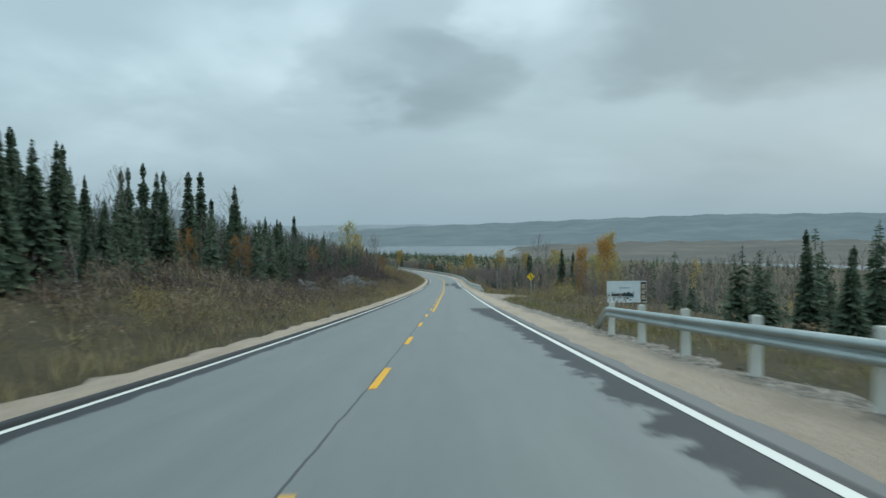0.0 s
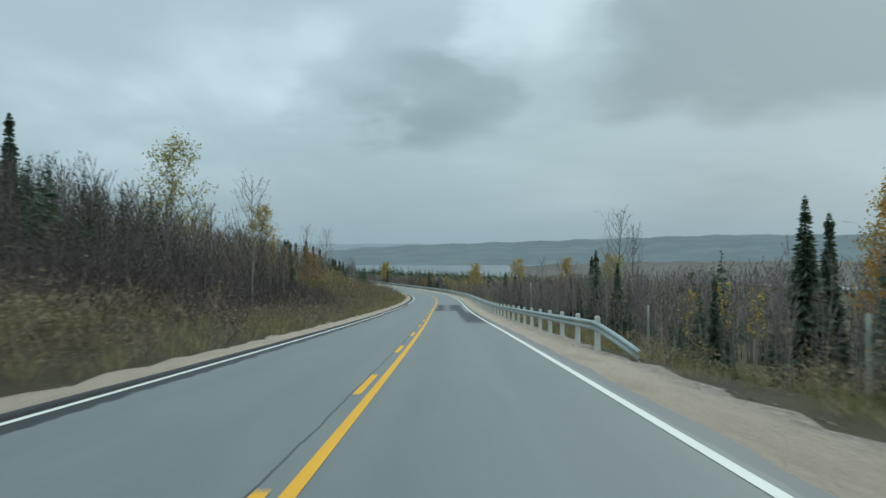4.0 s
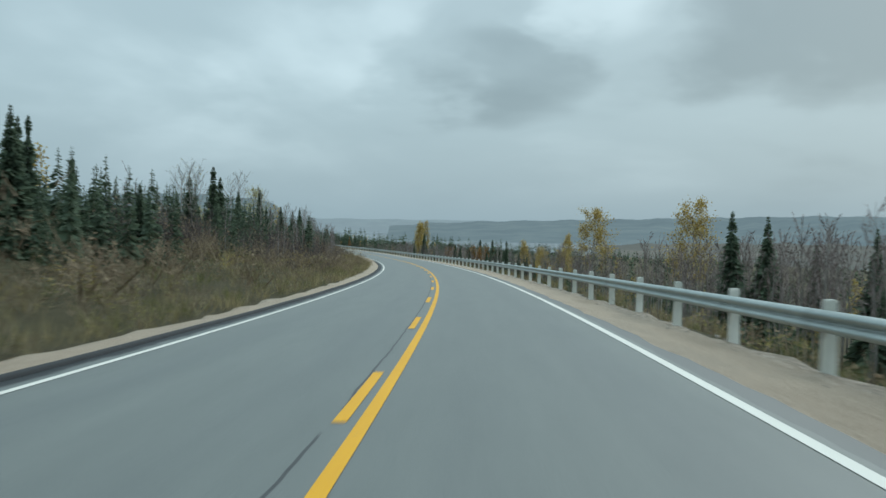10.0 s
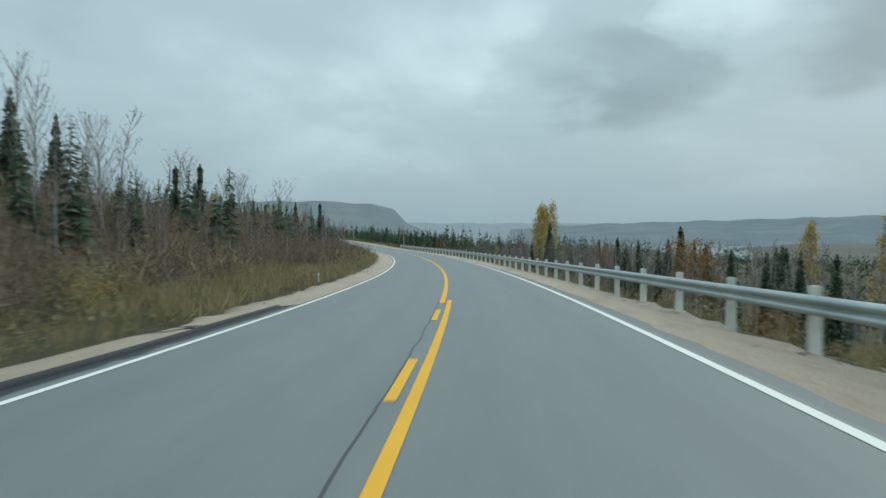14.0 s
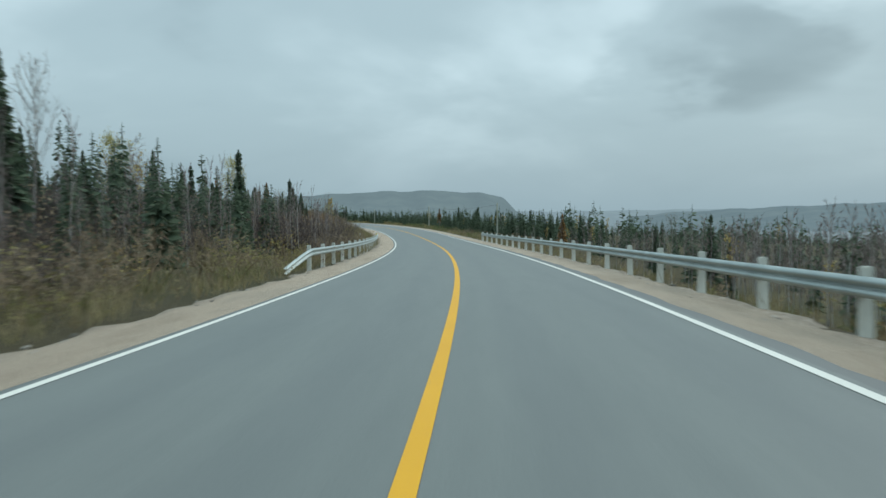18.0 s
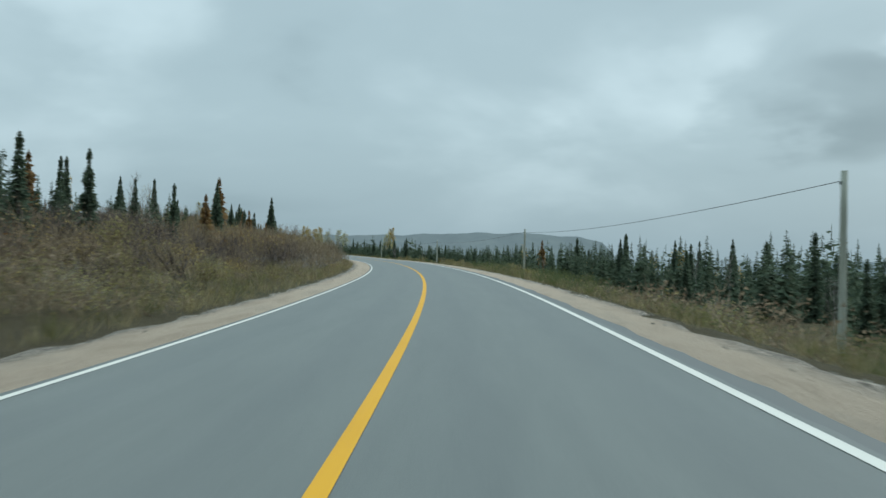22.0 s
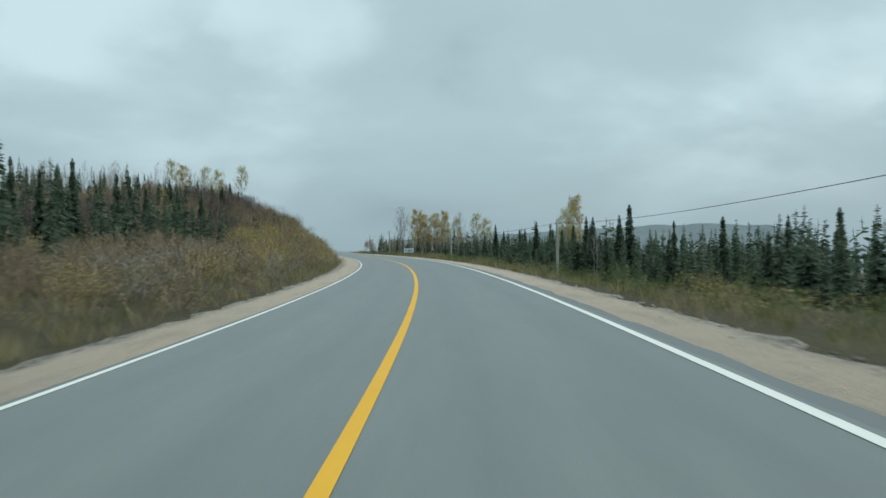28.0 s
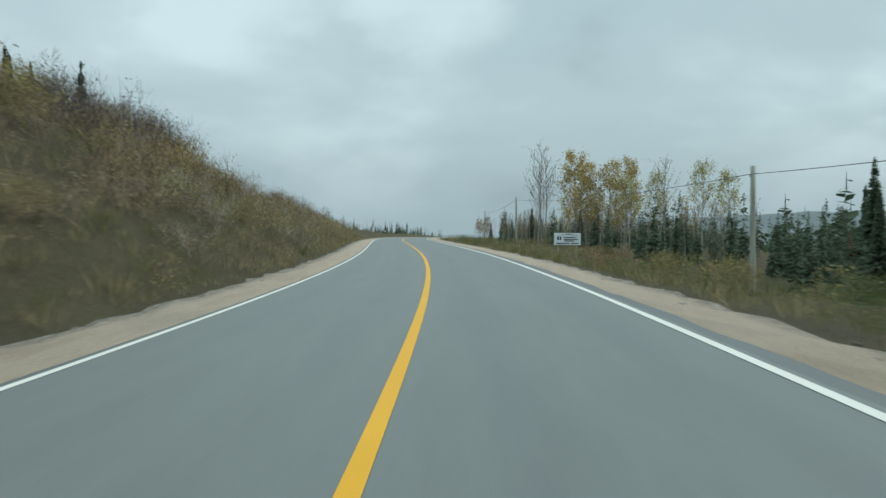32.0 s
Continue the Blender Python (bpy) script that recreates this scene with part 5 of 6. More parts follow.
rng = np.random.default_rng(5)
far_spruce = [spruce_shape(80 + i, 112, r, p, 0.05, c) for i, (r, p, c) in enumerate(((0.19, 0.85, 0.0), (0.14, 0.65, 0.012), (0.16, 0.75, 0.0)))]
far_bare = []
for i in range(3):
    shape, ends = limbs(90 + i, 11, 0.11, 0.25, 1.9, 7, 0.03 * i, False)
    soup = Soup()
    soup.stamp(stem_shape(0.0075, 0.95, 0.03 * i, i, 3), np.zeros((1, 3)), np.zeros(1), np.ones(1))
    soup.stamp(shape, np.zeros((1, 3)), np.zeros(1), np.ones(1))
    v, q, t, mq, mt = soup.arrays()
    stem = stem_shape(0.0075, 0.95, 0.03 * i, i, 3)
    mq[len(stem[1]):] = 1
    mt[len(stem[2]):] = 1
    far_bare.append(((v, q, t, mq, mt), ends))
edge_v = np.vectorize(wood_edge)
mix_v = np.vectorize(mixture)
N = 2500
s = rng.uniform(-20, 1250, N)
side = np.where(rng.uniform(size=N) < 0.42, -1, 1)
deep = rng.exponential(26.0, N) + 3.5
u = side * (edge_v(s, side) + np.minimum(deep, np.where(side < 0, 75, 200)))
a, b, c, d, hm = mix_v(s, u)
pick = rng.uniform(size=N)
h = hm * rng.uniform(0.6, 1.15, N) * np.where(np.abs(u) > 60, 1.1, 1.0)
h = np.where(u < 0, np.clip(top_cap(s) - land(s, u), 1.2, h), h)
pos = ground_at(s, u)
is_spruce = pick < a + 0.12
soup = Soup()
for k in range(3):
    m = is_spruce & (np.arange(N) % 3 == k)
    soup.stamp(far_spruce[k], pos[m], rng.uniform(0, 6.28, m.sum()), h[m] * rng.uniform(0.8, 1.2, m.sum()), h[m])
stuff("spruce_woods", soup, [M_SPRUCE], "dark spruce woods in uneven ranks behind the verge", "woods")
soup = Soup()
soup2 = Soup()
for k in range(3):
    m = ~is_spruce & (np.arange(N) % 3 == k)
    soup.stamp(far_bare[k][0], pos[m], rng.uniform(0, 6.28, m.sum()), h[m], h[m])
    g = m & (pick > 0.93)
    leaf = foliage(k, far_bare[k][1], 190, 0.02, 0.025)
    soup2.stamp(leaf, pos[g], rng.uniform(0, 6.28, g.sum()), h[g], h[g])
far = spruce_shape(95, 20, 0.17, 0.75, 0.03)
n = 2000
s, u = rng.uniform(120, 1250, n), 45 + rng.uniform(0, 1, n) ** 1.4 * 420
pos2, hh = ground_at(s, u), rng.uniform(5.5, 9.5, n)
soup3 = Soup()
soup3.stamp(far, pos2, rng.uniform(0, 6.28, n), hh * rng.uniform(0.9, 1.5, n), hh)
stuff("valley_woods", soup3, [M_SPRUCE], "dark spruce woods reaching down to the lake", "woods")
stuff("bare_woods", soup, [M_POLE_BARK, M_TWIG], "leafless grey-brown birch and aspen woods", "woods")
stuff("golden_foliage", soup2, [M_GOLD], "golden leaves left on scattered woodland trees", "foliage")


def brush(name, shapes, mats, n, s_range, place, heights, label, category="brush", clump=True, tops=None, wide=(0.9, 1.5)):
    r = np.random.default_rng(len(name) + n)
    s = r.uniform(*s_range, n)
    u = place(s, r)
    # each kind grows in thickets of its own
    k = float(r.uniform(0, 6))
    thick = np.sin(s * 0.13 + k) * np.sin(u * 0.31 + 2 * k) + 0.7 * np.sin(s * 0.41 + 0.5 * u + 3 * k) + 0.5 * np.sin(s * 0.057 - 0.21 * u + k)
    keep = thick > (r.uniform(0.2, 0.5, n) if clump == "patch" else r.uniform(-1.1, 0.7, n)) if clump else np.ones(n, bool)
    s, u, n = s[keep], u[keep], int(keep.sum())
    p = ground_at(s, u)
    h = r.uniform(*heights, n)
    if tops is not None:
        # grown up to a common height over the road
        h = np.clip(tops(s, np.abs(u)) + h - land(s, u), 0.8, 12.0)
    soup = Soup()
    for k, sh in enumerate(shapes):
        m = np.arange(n) % len(shapes) == k
        soup.stamp(sh, p[m], r.uniform(0, 6.28, m.sum()), h[m] * r.uniform(*wide, m.sum()), h[m])
    return stuff(name, soup, mats, label, category)


def left_of(lo, hi, power=1.0):
    return lambda s, r: -(np.abs(shoulder(s)[0]) + lo + (hi - lo) * r.uniform(0, 1, len(s)) ** power)


def right_of(lo, hi, power=1.0):
    return lambda s, r: shoulder(s)[1] + lo + (hi - lo) * r.uniform(0, 1, len(s)) ** power


tall = [mound_shape(150 + i, 230, 130, 0.017, 0.5, 10, 0.0075) for i in range(3)]
thin = [mound_shape(100 + i, 125, 62, 0.027, 0.55, 7, 0.0135) for i in range(4)]
low = [mound_shape(140 + i, 46, 60, 0.042, 0.7, 5, 0.015) for i in range(4)]
leafy = [mound_shape(110 + i, 50, 170, 0.027, 0.55, 7, 0.012) for i in range(4)]
brush("brown_brush", thin, [M_BROWN, M_DEAD], 1900, (-10, 800), left_of(1.3, 14, 1.2), (0.7, 2.0), "tangle of leafless brown alder on the bank")
brush("tall_brown_brush", tall, [M_TWIG_DARK, M_TWIG_DARK], 1200, (40, 196), left_of(5.0, 20), (-0.8, 0.8), "tall leafless brush on the slope", tops=lambda s, u: np.interp(s, [40, 80, 115, 150, 196], [1.2, 2.4, 3.6, 4.0, 1.4]) + 0.28 * (u - 11), wide=(0.7, 1.1))
brush("shoulder_brush", thin, [M_BROWN, M_DEAD], 480, (200, 275), left_of(5, 20), (1.2, 2.8), "leafless brown brush on the rounded slope")
brush("bank_gold_brush", tall, [M_BROWN, M_GOLD], 380, (555, 700), left_of(4, 18), (1.2, 2.6), "golden willow bushes over the brown bank", clump="patch", wide=(0.9, 1.4))
brush("bank_rust_brush", tall, [M_BROWN, M_RUST], 110, (540, 640), left_of(5, 20), (1.2, 2.8), "rust-brown bushes over the bank", wide=(0.9, 1.4))
brush("bank_brush", tall, [M_BROWN, M_DEAD], 400, (600, 705), left_of(2.6, 16, 1.1), (1.3, 3.0), "dense rounded brown brush on the bank")
brush("rock_bank_brush", thin, [M_TWIG_DARK, M_DEAD], 620, (0, 190), left_of(2.0, 10.5), (0.6, 1.7), "dim leafless brush round the boulders")
brush("hill_foot_brush", leafy, [M_BROWN, M_STRAW], 330, (740, 935), left_of(0.7, 9), (0.5, 1.4), "pale withered bushes at the foot of the hill")
brush("hill_foot_brush", thin, [M_TWIG_PALE, M_DEAD], 330, (600, 935), left_of(0.8, 8), (0.6, 1.5), "grey-brown bushes at the foot of the hill")
brush("slope_brush", tall, [M_TWIG_DARK, M_DEAD], 620, (485, 612), left_of(2.4, 22), (-0.7, 0.7), "high brown and rust brush behind the rail", tops=lambda s, u: 2.0 + 0.17 * (u - 8))
brush("dark_brush", tall, [M_TWIG_DARK, M_DEAD], 640, (300, 485), left_of(2.2, 14), (-0.8, 0.8), "dim leafless brush under the trees", tops=lambda s, u: 1.3 + 0.36 * (u - 8))
brush("olive_brush", leafy, [M_BROWN, M_OLIVE], 1500, (-10, 930), left_of(1.2, 13, 1.2), (0.6, 1.6), "olive willow brush on the bank", clump="patch")
brush("hill_brush", leafy, [M_BROWN, M_OLIVE], 700, (765, 935), left_of(0.9, 30, 1.2), (0.8, 1.7), "olive and brown brush over the steep hillside", clump="patch")
brush("hill_brown_brush", thin, [M_BROWN, M_DEAD], 1100, (765, 940), left_of(1.8, 34), (0.8, 1.7), "leafless brown brush over the steep hillside")
brush("hill_tall_brush", tall, [M_BROWN, M_DEAD], 420, (770, 930), left_of(5, 34), (1.6, 3.4), "high rounded brown bushes over the hillside", wide=(0.9, 1.4))
brush("hill_tall_olive_brush", tall, [M_BROWN, M_OLIVE], 420, (770, 930), left_of(4, 34), (1.4, 3.0), "high rounded olive bushes over the hillside", clump="patch", wide=(0.9, 1.4))
brush("hill_dark_brush", tall, [M_TWIG_DARK, M_TWIG_DARK], 1000, (762, 855), left_of(7, 30), (1.6, 3.2), "dark leafless alders over the steep hillside", clump="patch", wide=(0.9, 1.4))
brush("wood_foot_brush", tall, [M_BROWN, M_TWIG_DARK], 380, (352, 440), left_of(3.2, 11), (-0.6, 0.6), "dim leafless brush crowding under the trees", clump=False, tops=lambda s, u: 1.9 + 0.42 * (u - 9), wide=(0.7, 1.1))
brush("bank_tall_brush", tall, [M_BROWN, M_OLIVE], 420, (600, 705), left_of(3, 18), (1.4, 2.8), "high rounded olive bushes over the bank", clump="patch", wide=(0.9, 1.4))
brush("slope_gold_brush", tall, [M_BROWN, M_GOLD], 80, (204, 240), left_of(6, 13), (2.2, 3.6), "golden willow thicket on the slope", clump=False, wide=(0.9, 1.3))
brush("slope_olive_brush", tall, [M_BROWN, M_OLIVE], 110, (196, 240), left_of(5, 13), (1.8, 3.4), "olive willow thicket on the slope", clump=False, wide=(0.9, 1.3))
brush("flat_brush", tall, [M_BROWN, M_DEAD], 260, (695, 785), left_of(1.8, 11), (0.9, 1.9), "low rounded brown bushes before the spruces", wide=(1.0, 1.6))
brush("golden_brush", leafy, [M_BROWN, M_GOLD], 300, (190, 760), left_of(3, 18), (0.7, 1.8), "golden willow brush on the bank")
brush("hill_golden_brush", tall, [M_BROWN, M_LEMON], 140, (765, 935), left_of(2, 26), (1.0, 2.4), "golden willow brush over the steep hillside", clump="patch", wide=(0.9, 1.4))
shape, ends = limbs(97, 15, 0.11, 0.22, 2.0, 9, 0.02, False)
soup = Soup()
soup.stamp(stem_shape(0.0075, 0.95, 0.02, 9, 3), np.zeros((1, 3)), np.zeros(1), np.ones(1))
k, k3 = len(soup.arrays()[1]), len(soup.arrays()[2])
soup.stamp(shape, np.zeros((1, 3)), np.zeros(1), np.ones(1))
v, q, t, mq, mt = soup.arrays()
mq[k:] = 1
mt[k3:] = 1
bare = [(v, q, t, mq, mt)]
brush("aspen_thicket", bare, [M_POLE_BARK, M_TWIG], 640, (60, 345), right_of(7.5, 36, 1.4), (-1.3, 0.6), "thicket of bare mauve-brown aspens with pale trunks", "woods", False, tops=lambda s, u: np.interp(s, [60, 150, 190, 240, 345], [2.6, 2.8, 3.5, 3.3, 2.2]) + 0.08 * (u - 14), wide=(0.8, 1.2))
brush("hill_thicket", bare, [M_POLE_BARK, M_TWIG_DARK], 600, (50, 188), left_of(8, 28), (-1.6, 0.9), "thicket of bare mauve birches above the rocks", "woods", False, tops=lambda s, u: np.interp(s, [50, 110, 140, 175, 205], [5.0, 5.4, 7.0, 7.2, 4.6]) + 0.26 * (u - 14), wide=(0.7, 1.1))
brush("hill_thicket", bare, [M_POLE_BARK, M_BROWN], 300, (165, 244), left_of(9.5, 21), (-1.0, 0.7), "thicket of bare brown birches over the rounded slope", "woods", False, tops=lambda s, u: np.interp(s, [165, 225, 244], [6.6, 6.2, 5.0]) + 0.27 * (u - 14), wide=(0.8, 1.2))
brush("crest_thicket", bare, [M_POLE_BARK, M_BROWN], 260, (765, 900), left_of(20, 48), (3.0, 5.5), "thicket of bare brown birches along the crest of the hill", "woods", False, wide=(0.7, 1.0))
brush("bank_thicket", bare, [M_BIRCH, M_TWIG], 380, (300, 560), left_of(3.6, 18, 1.2), (-1.5, 1.2), "thicket of bare birch poles on the bank", "woods", False, tops=lambda s, u: 4.0 + 0.16 * (u - 11), wide=(0.7, 1.0))
brush("right_thicket", bare, [M_BIRCH, M_TWIG], 430, (345, 560), right_of(7.5, 34, 1.2), (-1.2, 0.6), "thicket of bare reddish-brown birches below the road", "woods", False, tops=lambda s, u: np.interp(s, [345, 380, 440, 480, 540], [1.6, 1.2, 2.0, 2.4, 1.2]), wide=(0.8, 1.2))
brush("last_thicket", bare, [M_BIRCH, M_BROWN], 130, (886, 965), right_of(7, 30), (-1.2, 1.0), "thicket of bare brown birches round the golden trees", "woods", False, tops=lambda s, u: 3.6 + 0.05 * (u - 14), wide=(0.9, 1.3))
brush("right_brush", low, [M_BROWN, M_DEAD], 1250, (-10, 600), right_of(2.5, 14, 1.2), (0.7, 1.9), "leafless brown brush below the road")
brush("right_olive_brush", low, [M_BROWN, M_OLIVE], 2000, (-10, 930), right_of(0.7, 13, 1.2), (0.4, 1.2), "olive brush in the ditch")
brush("green_brush", leafy, [M_SCRUB, M_SCRUB], 620, (545, 905), right_of(0.5, 12, 1.2), (0.5, 1.2), "low green scrub beside the gravel", clump=False)
stand = [spruce_shape(130 + i, 160, r, p, 0.02, c) for i, (r, p, c) in enumerate(((0.195, 0.98, 0.0), (0.145, 0.86, 0.012), (0.17, 0.92, 0.006)))]
brush("spruce_stand", stand, [M_SPRUCE], 230, (22, 140), left_of(7.5, 22), (-2.2, 1.2), "dense dark stand of spruces above the bank", "woods", False, tops=lambda s, u: 5.8 + 0.22 * (u - 14), wide=(0.9, 1.2))
brush("spruce_stand", stand, [M_SPRUCE], 210, (258, 350), left_of(7.5, 20), (-1.2, 1.8), "close dark ranks of spruces above the verge", "woods", False, tops=lambda s, u: 4.2 + 0.25 * (u - 15), wide=(0.85, 1.15))
brush("spruce_stand", stand, [M_SPRUCE], 50, (105, 170), left_of(12, 26), (-1.5, 1.5), "scattered spruces among bare birches", "woods", False, tops=lambda s, u: 7.0 + 0.25 * (u - 16), wide=(0.85, 1.15))
brush("spruce_stand", stand, [M_SPRUCE], 200, (326, 480), left_of(5.0, 18), (-2.0, 1.3), "dense dark stand of spruces behind the verge", "woods", False, tops=lambda s, u: 4.6 + 0.12 * (u - 14), wide=(0.9, 1.2))
brush("spruce_stand", stand, [M_SPRUCE], 150, (500, 610), left_of(12, 28), (-1.6, 0.8), "dark spruces behind the brown brush", "woods", False, tops=lambda s, u: 4.8 + 0.08 * (u - 20), wide=(0.8, 1.1))
brush("spruce_stand", stand, [M_SPRUCE], 70, (476, 512), left_of(4.5, 16), (-2.0, 1.0), "dark spruces close behind the rail", "woods", False, tops=lambda s, u: 4.2 + 0.2 * (u - 12), wide=(0.85, 1.1))
brush("spruce_stand", stand, [M_SPRUCE], 210, (690, 800), left_of(7.5, 26), (-1.6, 0.9), "dark spruces over the low bank", "woods", False, tops=lambda s, u: 5.4 + 0.1 * (u - 18), wide=(0.8, 1.1))
brush("spruce_stand", stand, [M_SPRUCE], 460, (600, 880), right_of(11.5, 34, 1.3), (-1.6, 0.9), "dense dark stand of spruces below the road", "woods", False, tops=lambda s, u: 2.4 + 0.02 * (u - 18), wide=(0.9, 1.2))
brush("spruce_stand", stand, [M_SPRUCE], 55, (782, 828), right_of(6.5, 14), (-1.6, 1.0), "dark spruces close to the ditch", "woods", False, tops=lambda s, u: 1.9 + 0.08 * (u - 14), wide=(0.9, 1.2))
brush("spruce_stand", stand, [M_SPRUCE], 170, (935, 1150), right_of(8, 60), (-1.5, 1.0), "distant dark spruces beyond the last bend", "woods", False, tops=lambda s, u: 2.4 + 0.01 * u, wide=(0.9, 1.2))
brush("spruce_stand", stand, [M_SPRUCE], 120, (945, 1150), left_of(8, 40), (-1.5, 1.0), "distant dark spruces beside the last bend", "woods", False, tops=lambda s, u: 2.6 + 0.02 * u, wide=(0.9, 1.2))
brush("spruce_stand", stand, [M_SPRUCE], 90, (22, 62), right_of(13, 34), (-1.8, 1.0), "dark spruces below the first rail", "woods", False, tops=lambda s, u: 3.4 + 0.04 * (u - 20), wide=(0.9, 1.2))
brush("spruce_stand", stand, [M_SPRUCE], 130, (765, 905), left_of(24, 52), (2.5, 5.5), "dark spruces along the crest of the hill", "woods", False, wide=(0.85, 1.1))
brush("verge_brush", low, [M_BROWN, M_OLIVE], 900, (-10, 930), left_of(0.15, 4.5, 1.3), (0.35, 0.95), "low olive scrub along the shoulder")
brush("verge_brush", low, [M_TWIG_DARK, M_DEAD], 500, (-10, 205), left_of(0.2, 6, 1.1), (0.5, 1.2), "low dark scrub along the shoulder")
brush("verge_brush", low, [M_BROWN, M_DEAD], 1100, (-10, 930), left_of(0.2, 5, 1.3), (0.4, 1.0), "low withered scrub along the shoulder")
brush("verge_brush", low, [M_BROWN, M_STRAW], 700, (-10, 930), left_of(0.1, 3.5, 1.3), (0.3, 0.7), "low straw-coloured growth along the shoulder")
brush("verge_brush", low, [M_BROWN, M_DEAD], 600, (-10, 930), right_of(0.6, 5, 1.2), (0.3, 0.8), "low withered scrub below the shoulder")
tufts = [tuft_shape(120 + i, 16) for i in range(4)]
brush("dry_grass", tufts, [M_STRAW], 3600, (-10, 930), left_of(0.0, 6, 2.0), (0.25, 0.75), "dry straw-coloured grass beside the shoulder", "grass", False)
brush("dry_grass_right", tufts, [M_STRAW], 2400, (-10, 930), right_of(-0.1, 7, 1.6), (0.2, 0.6), "dry straw-coloured grass below the shoulder", "grass", False)
reeds = [tuft_shape(125 + i, 16, 0.3) for i in range(3)]
brush("reed_grass", reeds, [M_STRAW], 240, (93, 113), left_of(0.25, 2.2), (0.5, 1.0), "tall straw-coloured reed grass along the shoulder", "grass", False, wide=(0.6, 0.9))
brush("reed_grass", reeds, [M_STRAW], 360, (366, 402), left_of(0.25, 2.4), (0.4, 0.9), "tall straw-coloured reed grass along the shoulder", "grass", False, wide=(0.6, 0.9))
brush("green_grass", tufts, [M_GREEN], 3800, (-10, 930), right_of(0.2, 12, 1.3), (0.2, 0.65), "rough green grass in the ditch", "grass", False)
brush("green_grass_left", tufts, [M_GREEN], 2400, (200, 930), left_of(0.2, 8, 1.5), (0.25, 0.7), "rough green grass on the bank", "grass", False)

# ---------------------------------------------------------------- guardrails
# steel beam with two waves: outwards (towards the road) and up
WAVE = [(o, 0.9 * z) for o, z in [(0.0, -0.155), (0.02, -0.15), (0.075, -0.11), (0.08, -0.085), (0.075, -0.06), (0.012, -0.02), (0.0, 0.0), (0.012, 0.02), (0.075, 0.06), (0.08, 0.085), (0.075, 0.11), (0.02, 0.15), (0.0, 0.155)]]


def post_mesh():
    bm = block((0.17, 0.17, 1.42), 0.016, (0, 0, 0.15))
    for v in bm.verts:
        if v.co.z > 0.84:
            v.co.x, v.co.y = v.co.x * 0.82, v.co.y * 0.82
        elif v.co.z > 0.78:
            v.co.z -= 0.03
    return to_mesh(bm, "post", M_POST)


POST = post_mesh()
BOLT = to_mesh(block((0.05, 0.02, 0.05), 0.006), "bolt", M_STEEL)
M_REFLECT = plain("yellow_reflector", (0.75, 0.5, 0.04), 0.4)
CAP = to_mesh(block((0.195, 0.195, 0.06), 0.012), "reflector_cap", M_REFLECT)


def guardrail(side, first, count, step, nose_a, nose_b, label, caps=(), stations=None):
    """Posts every few metres and a beam on their road side; each nose bends down to the ground."""
    rail = thing("guardrail", label, "guardrail", "guardrails", at=along(first, side * 5.42))
    inv = rail.matrix_basis.inverted()
    places = first + step * np.arange(count) if stations is None else np.interp(np.arange(count), *stations)
    last = float(places[-1])
    for i in range(count):
        s = float(places[i])
        p = along(s, side * 5.5)
        ob = child("post", POST, rail, m=inv @ Matrix.Translation((p[0], p[1], p[2] - 0.01)) @ Matrix.Rotation(heading(s) + 0.02 * math.sin(i * 2.7), 4, "Z") @ Matrix.Rotation(0.015 * math.sin(i * 1.9), 4, "Y"))
        if i % 3 == 0 or i < 12:
            p = along(s, side * 5.30)
            child("bolt", BOLT, ob, m=ob.matrix_basis.inverted() @ inv @ Matrix.Translation((p[0], p[1], p[2] + 0.58)) @ Matrix.Rotation(heading(s) + math.pi / 2, 4, "Z"))
        if i in caps:
            child("reflector_cap", CAP, ob, "yellow painted post cap", Matrix.Translation((0, 0, 0.83)))
    s = np.unique(np.concatenate([np.arange(first, last, 1.8), [last], np.linspace(nose_a, first, 6) if nose_a is not None else [], np.linspace(last, nose_b, 6) if nose_b is not None else []]))
    drop = np.zeros_like(s)
    flare = np.zeros_like(s)
    if nose_a is not None:
        f = np.clip((first - s) / (first - nose_a), 0, 1)
        drop, flare = drop - 0.62 * f ** 1.2, flare + 0.45 * f
    if nose_b is not None:
        f = np.clip((s - last) / (nose_b - last), 0, 1)
        drop, flare = drop - 0.62 * f ** 1.2, flare + 0.45 * f
    soup, k = Soup(), len(WAVE)
    for back in (0.0, 0.012):
        rows = [along(s, side * (5.40 + flare - o + back), 0.585 + drop + z) for o, z in WAVE]
        v = np.stack(rows, 1).reshape(-1, 3)
        i = (np.arange(len(s) - 1)[:, None] * k + np.arange(k - 1)[None]).ravel()
        qd = np.stack([i, i + 1, i + k + 1, i + k], -1)
        soup.add(v, qd if back else qd[:, ::-1])
    ob = child("beam", soup.mesh("beam", [M_STEEL], True), rail, "galvanised two-wave steel beam", m=inv)
    # laps where the lengths of beam join
    for i in range(0, count, 2):
        lap = float(places[i]) + 0.3
        if lap + 0.3 > last:
            break
        soup = Soup()
        ls = np.array([lap, lap + 0.32])
        rows = [along(ls, side * (5.393 - o), 0.585 + z) for o, z in WAVE]
        i2 = np.arange(k - 1)
        soup.add(np.stack(rows, 1).reshape(-1, 3), np.stack([i2, i2 + 1, i2 + k + 1, i2 + k], -1))
        child("lap", soup.mesh("lap", [M_STEEL], True), rail, m=inv)
    return rail


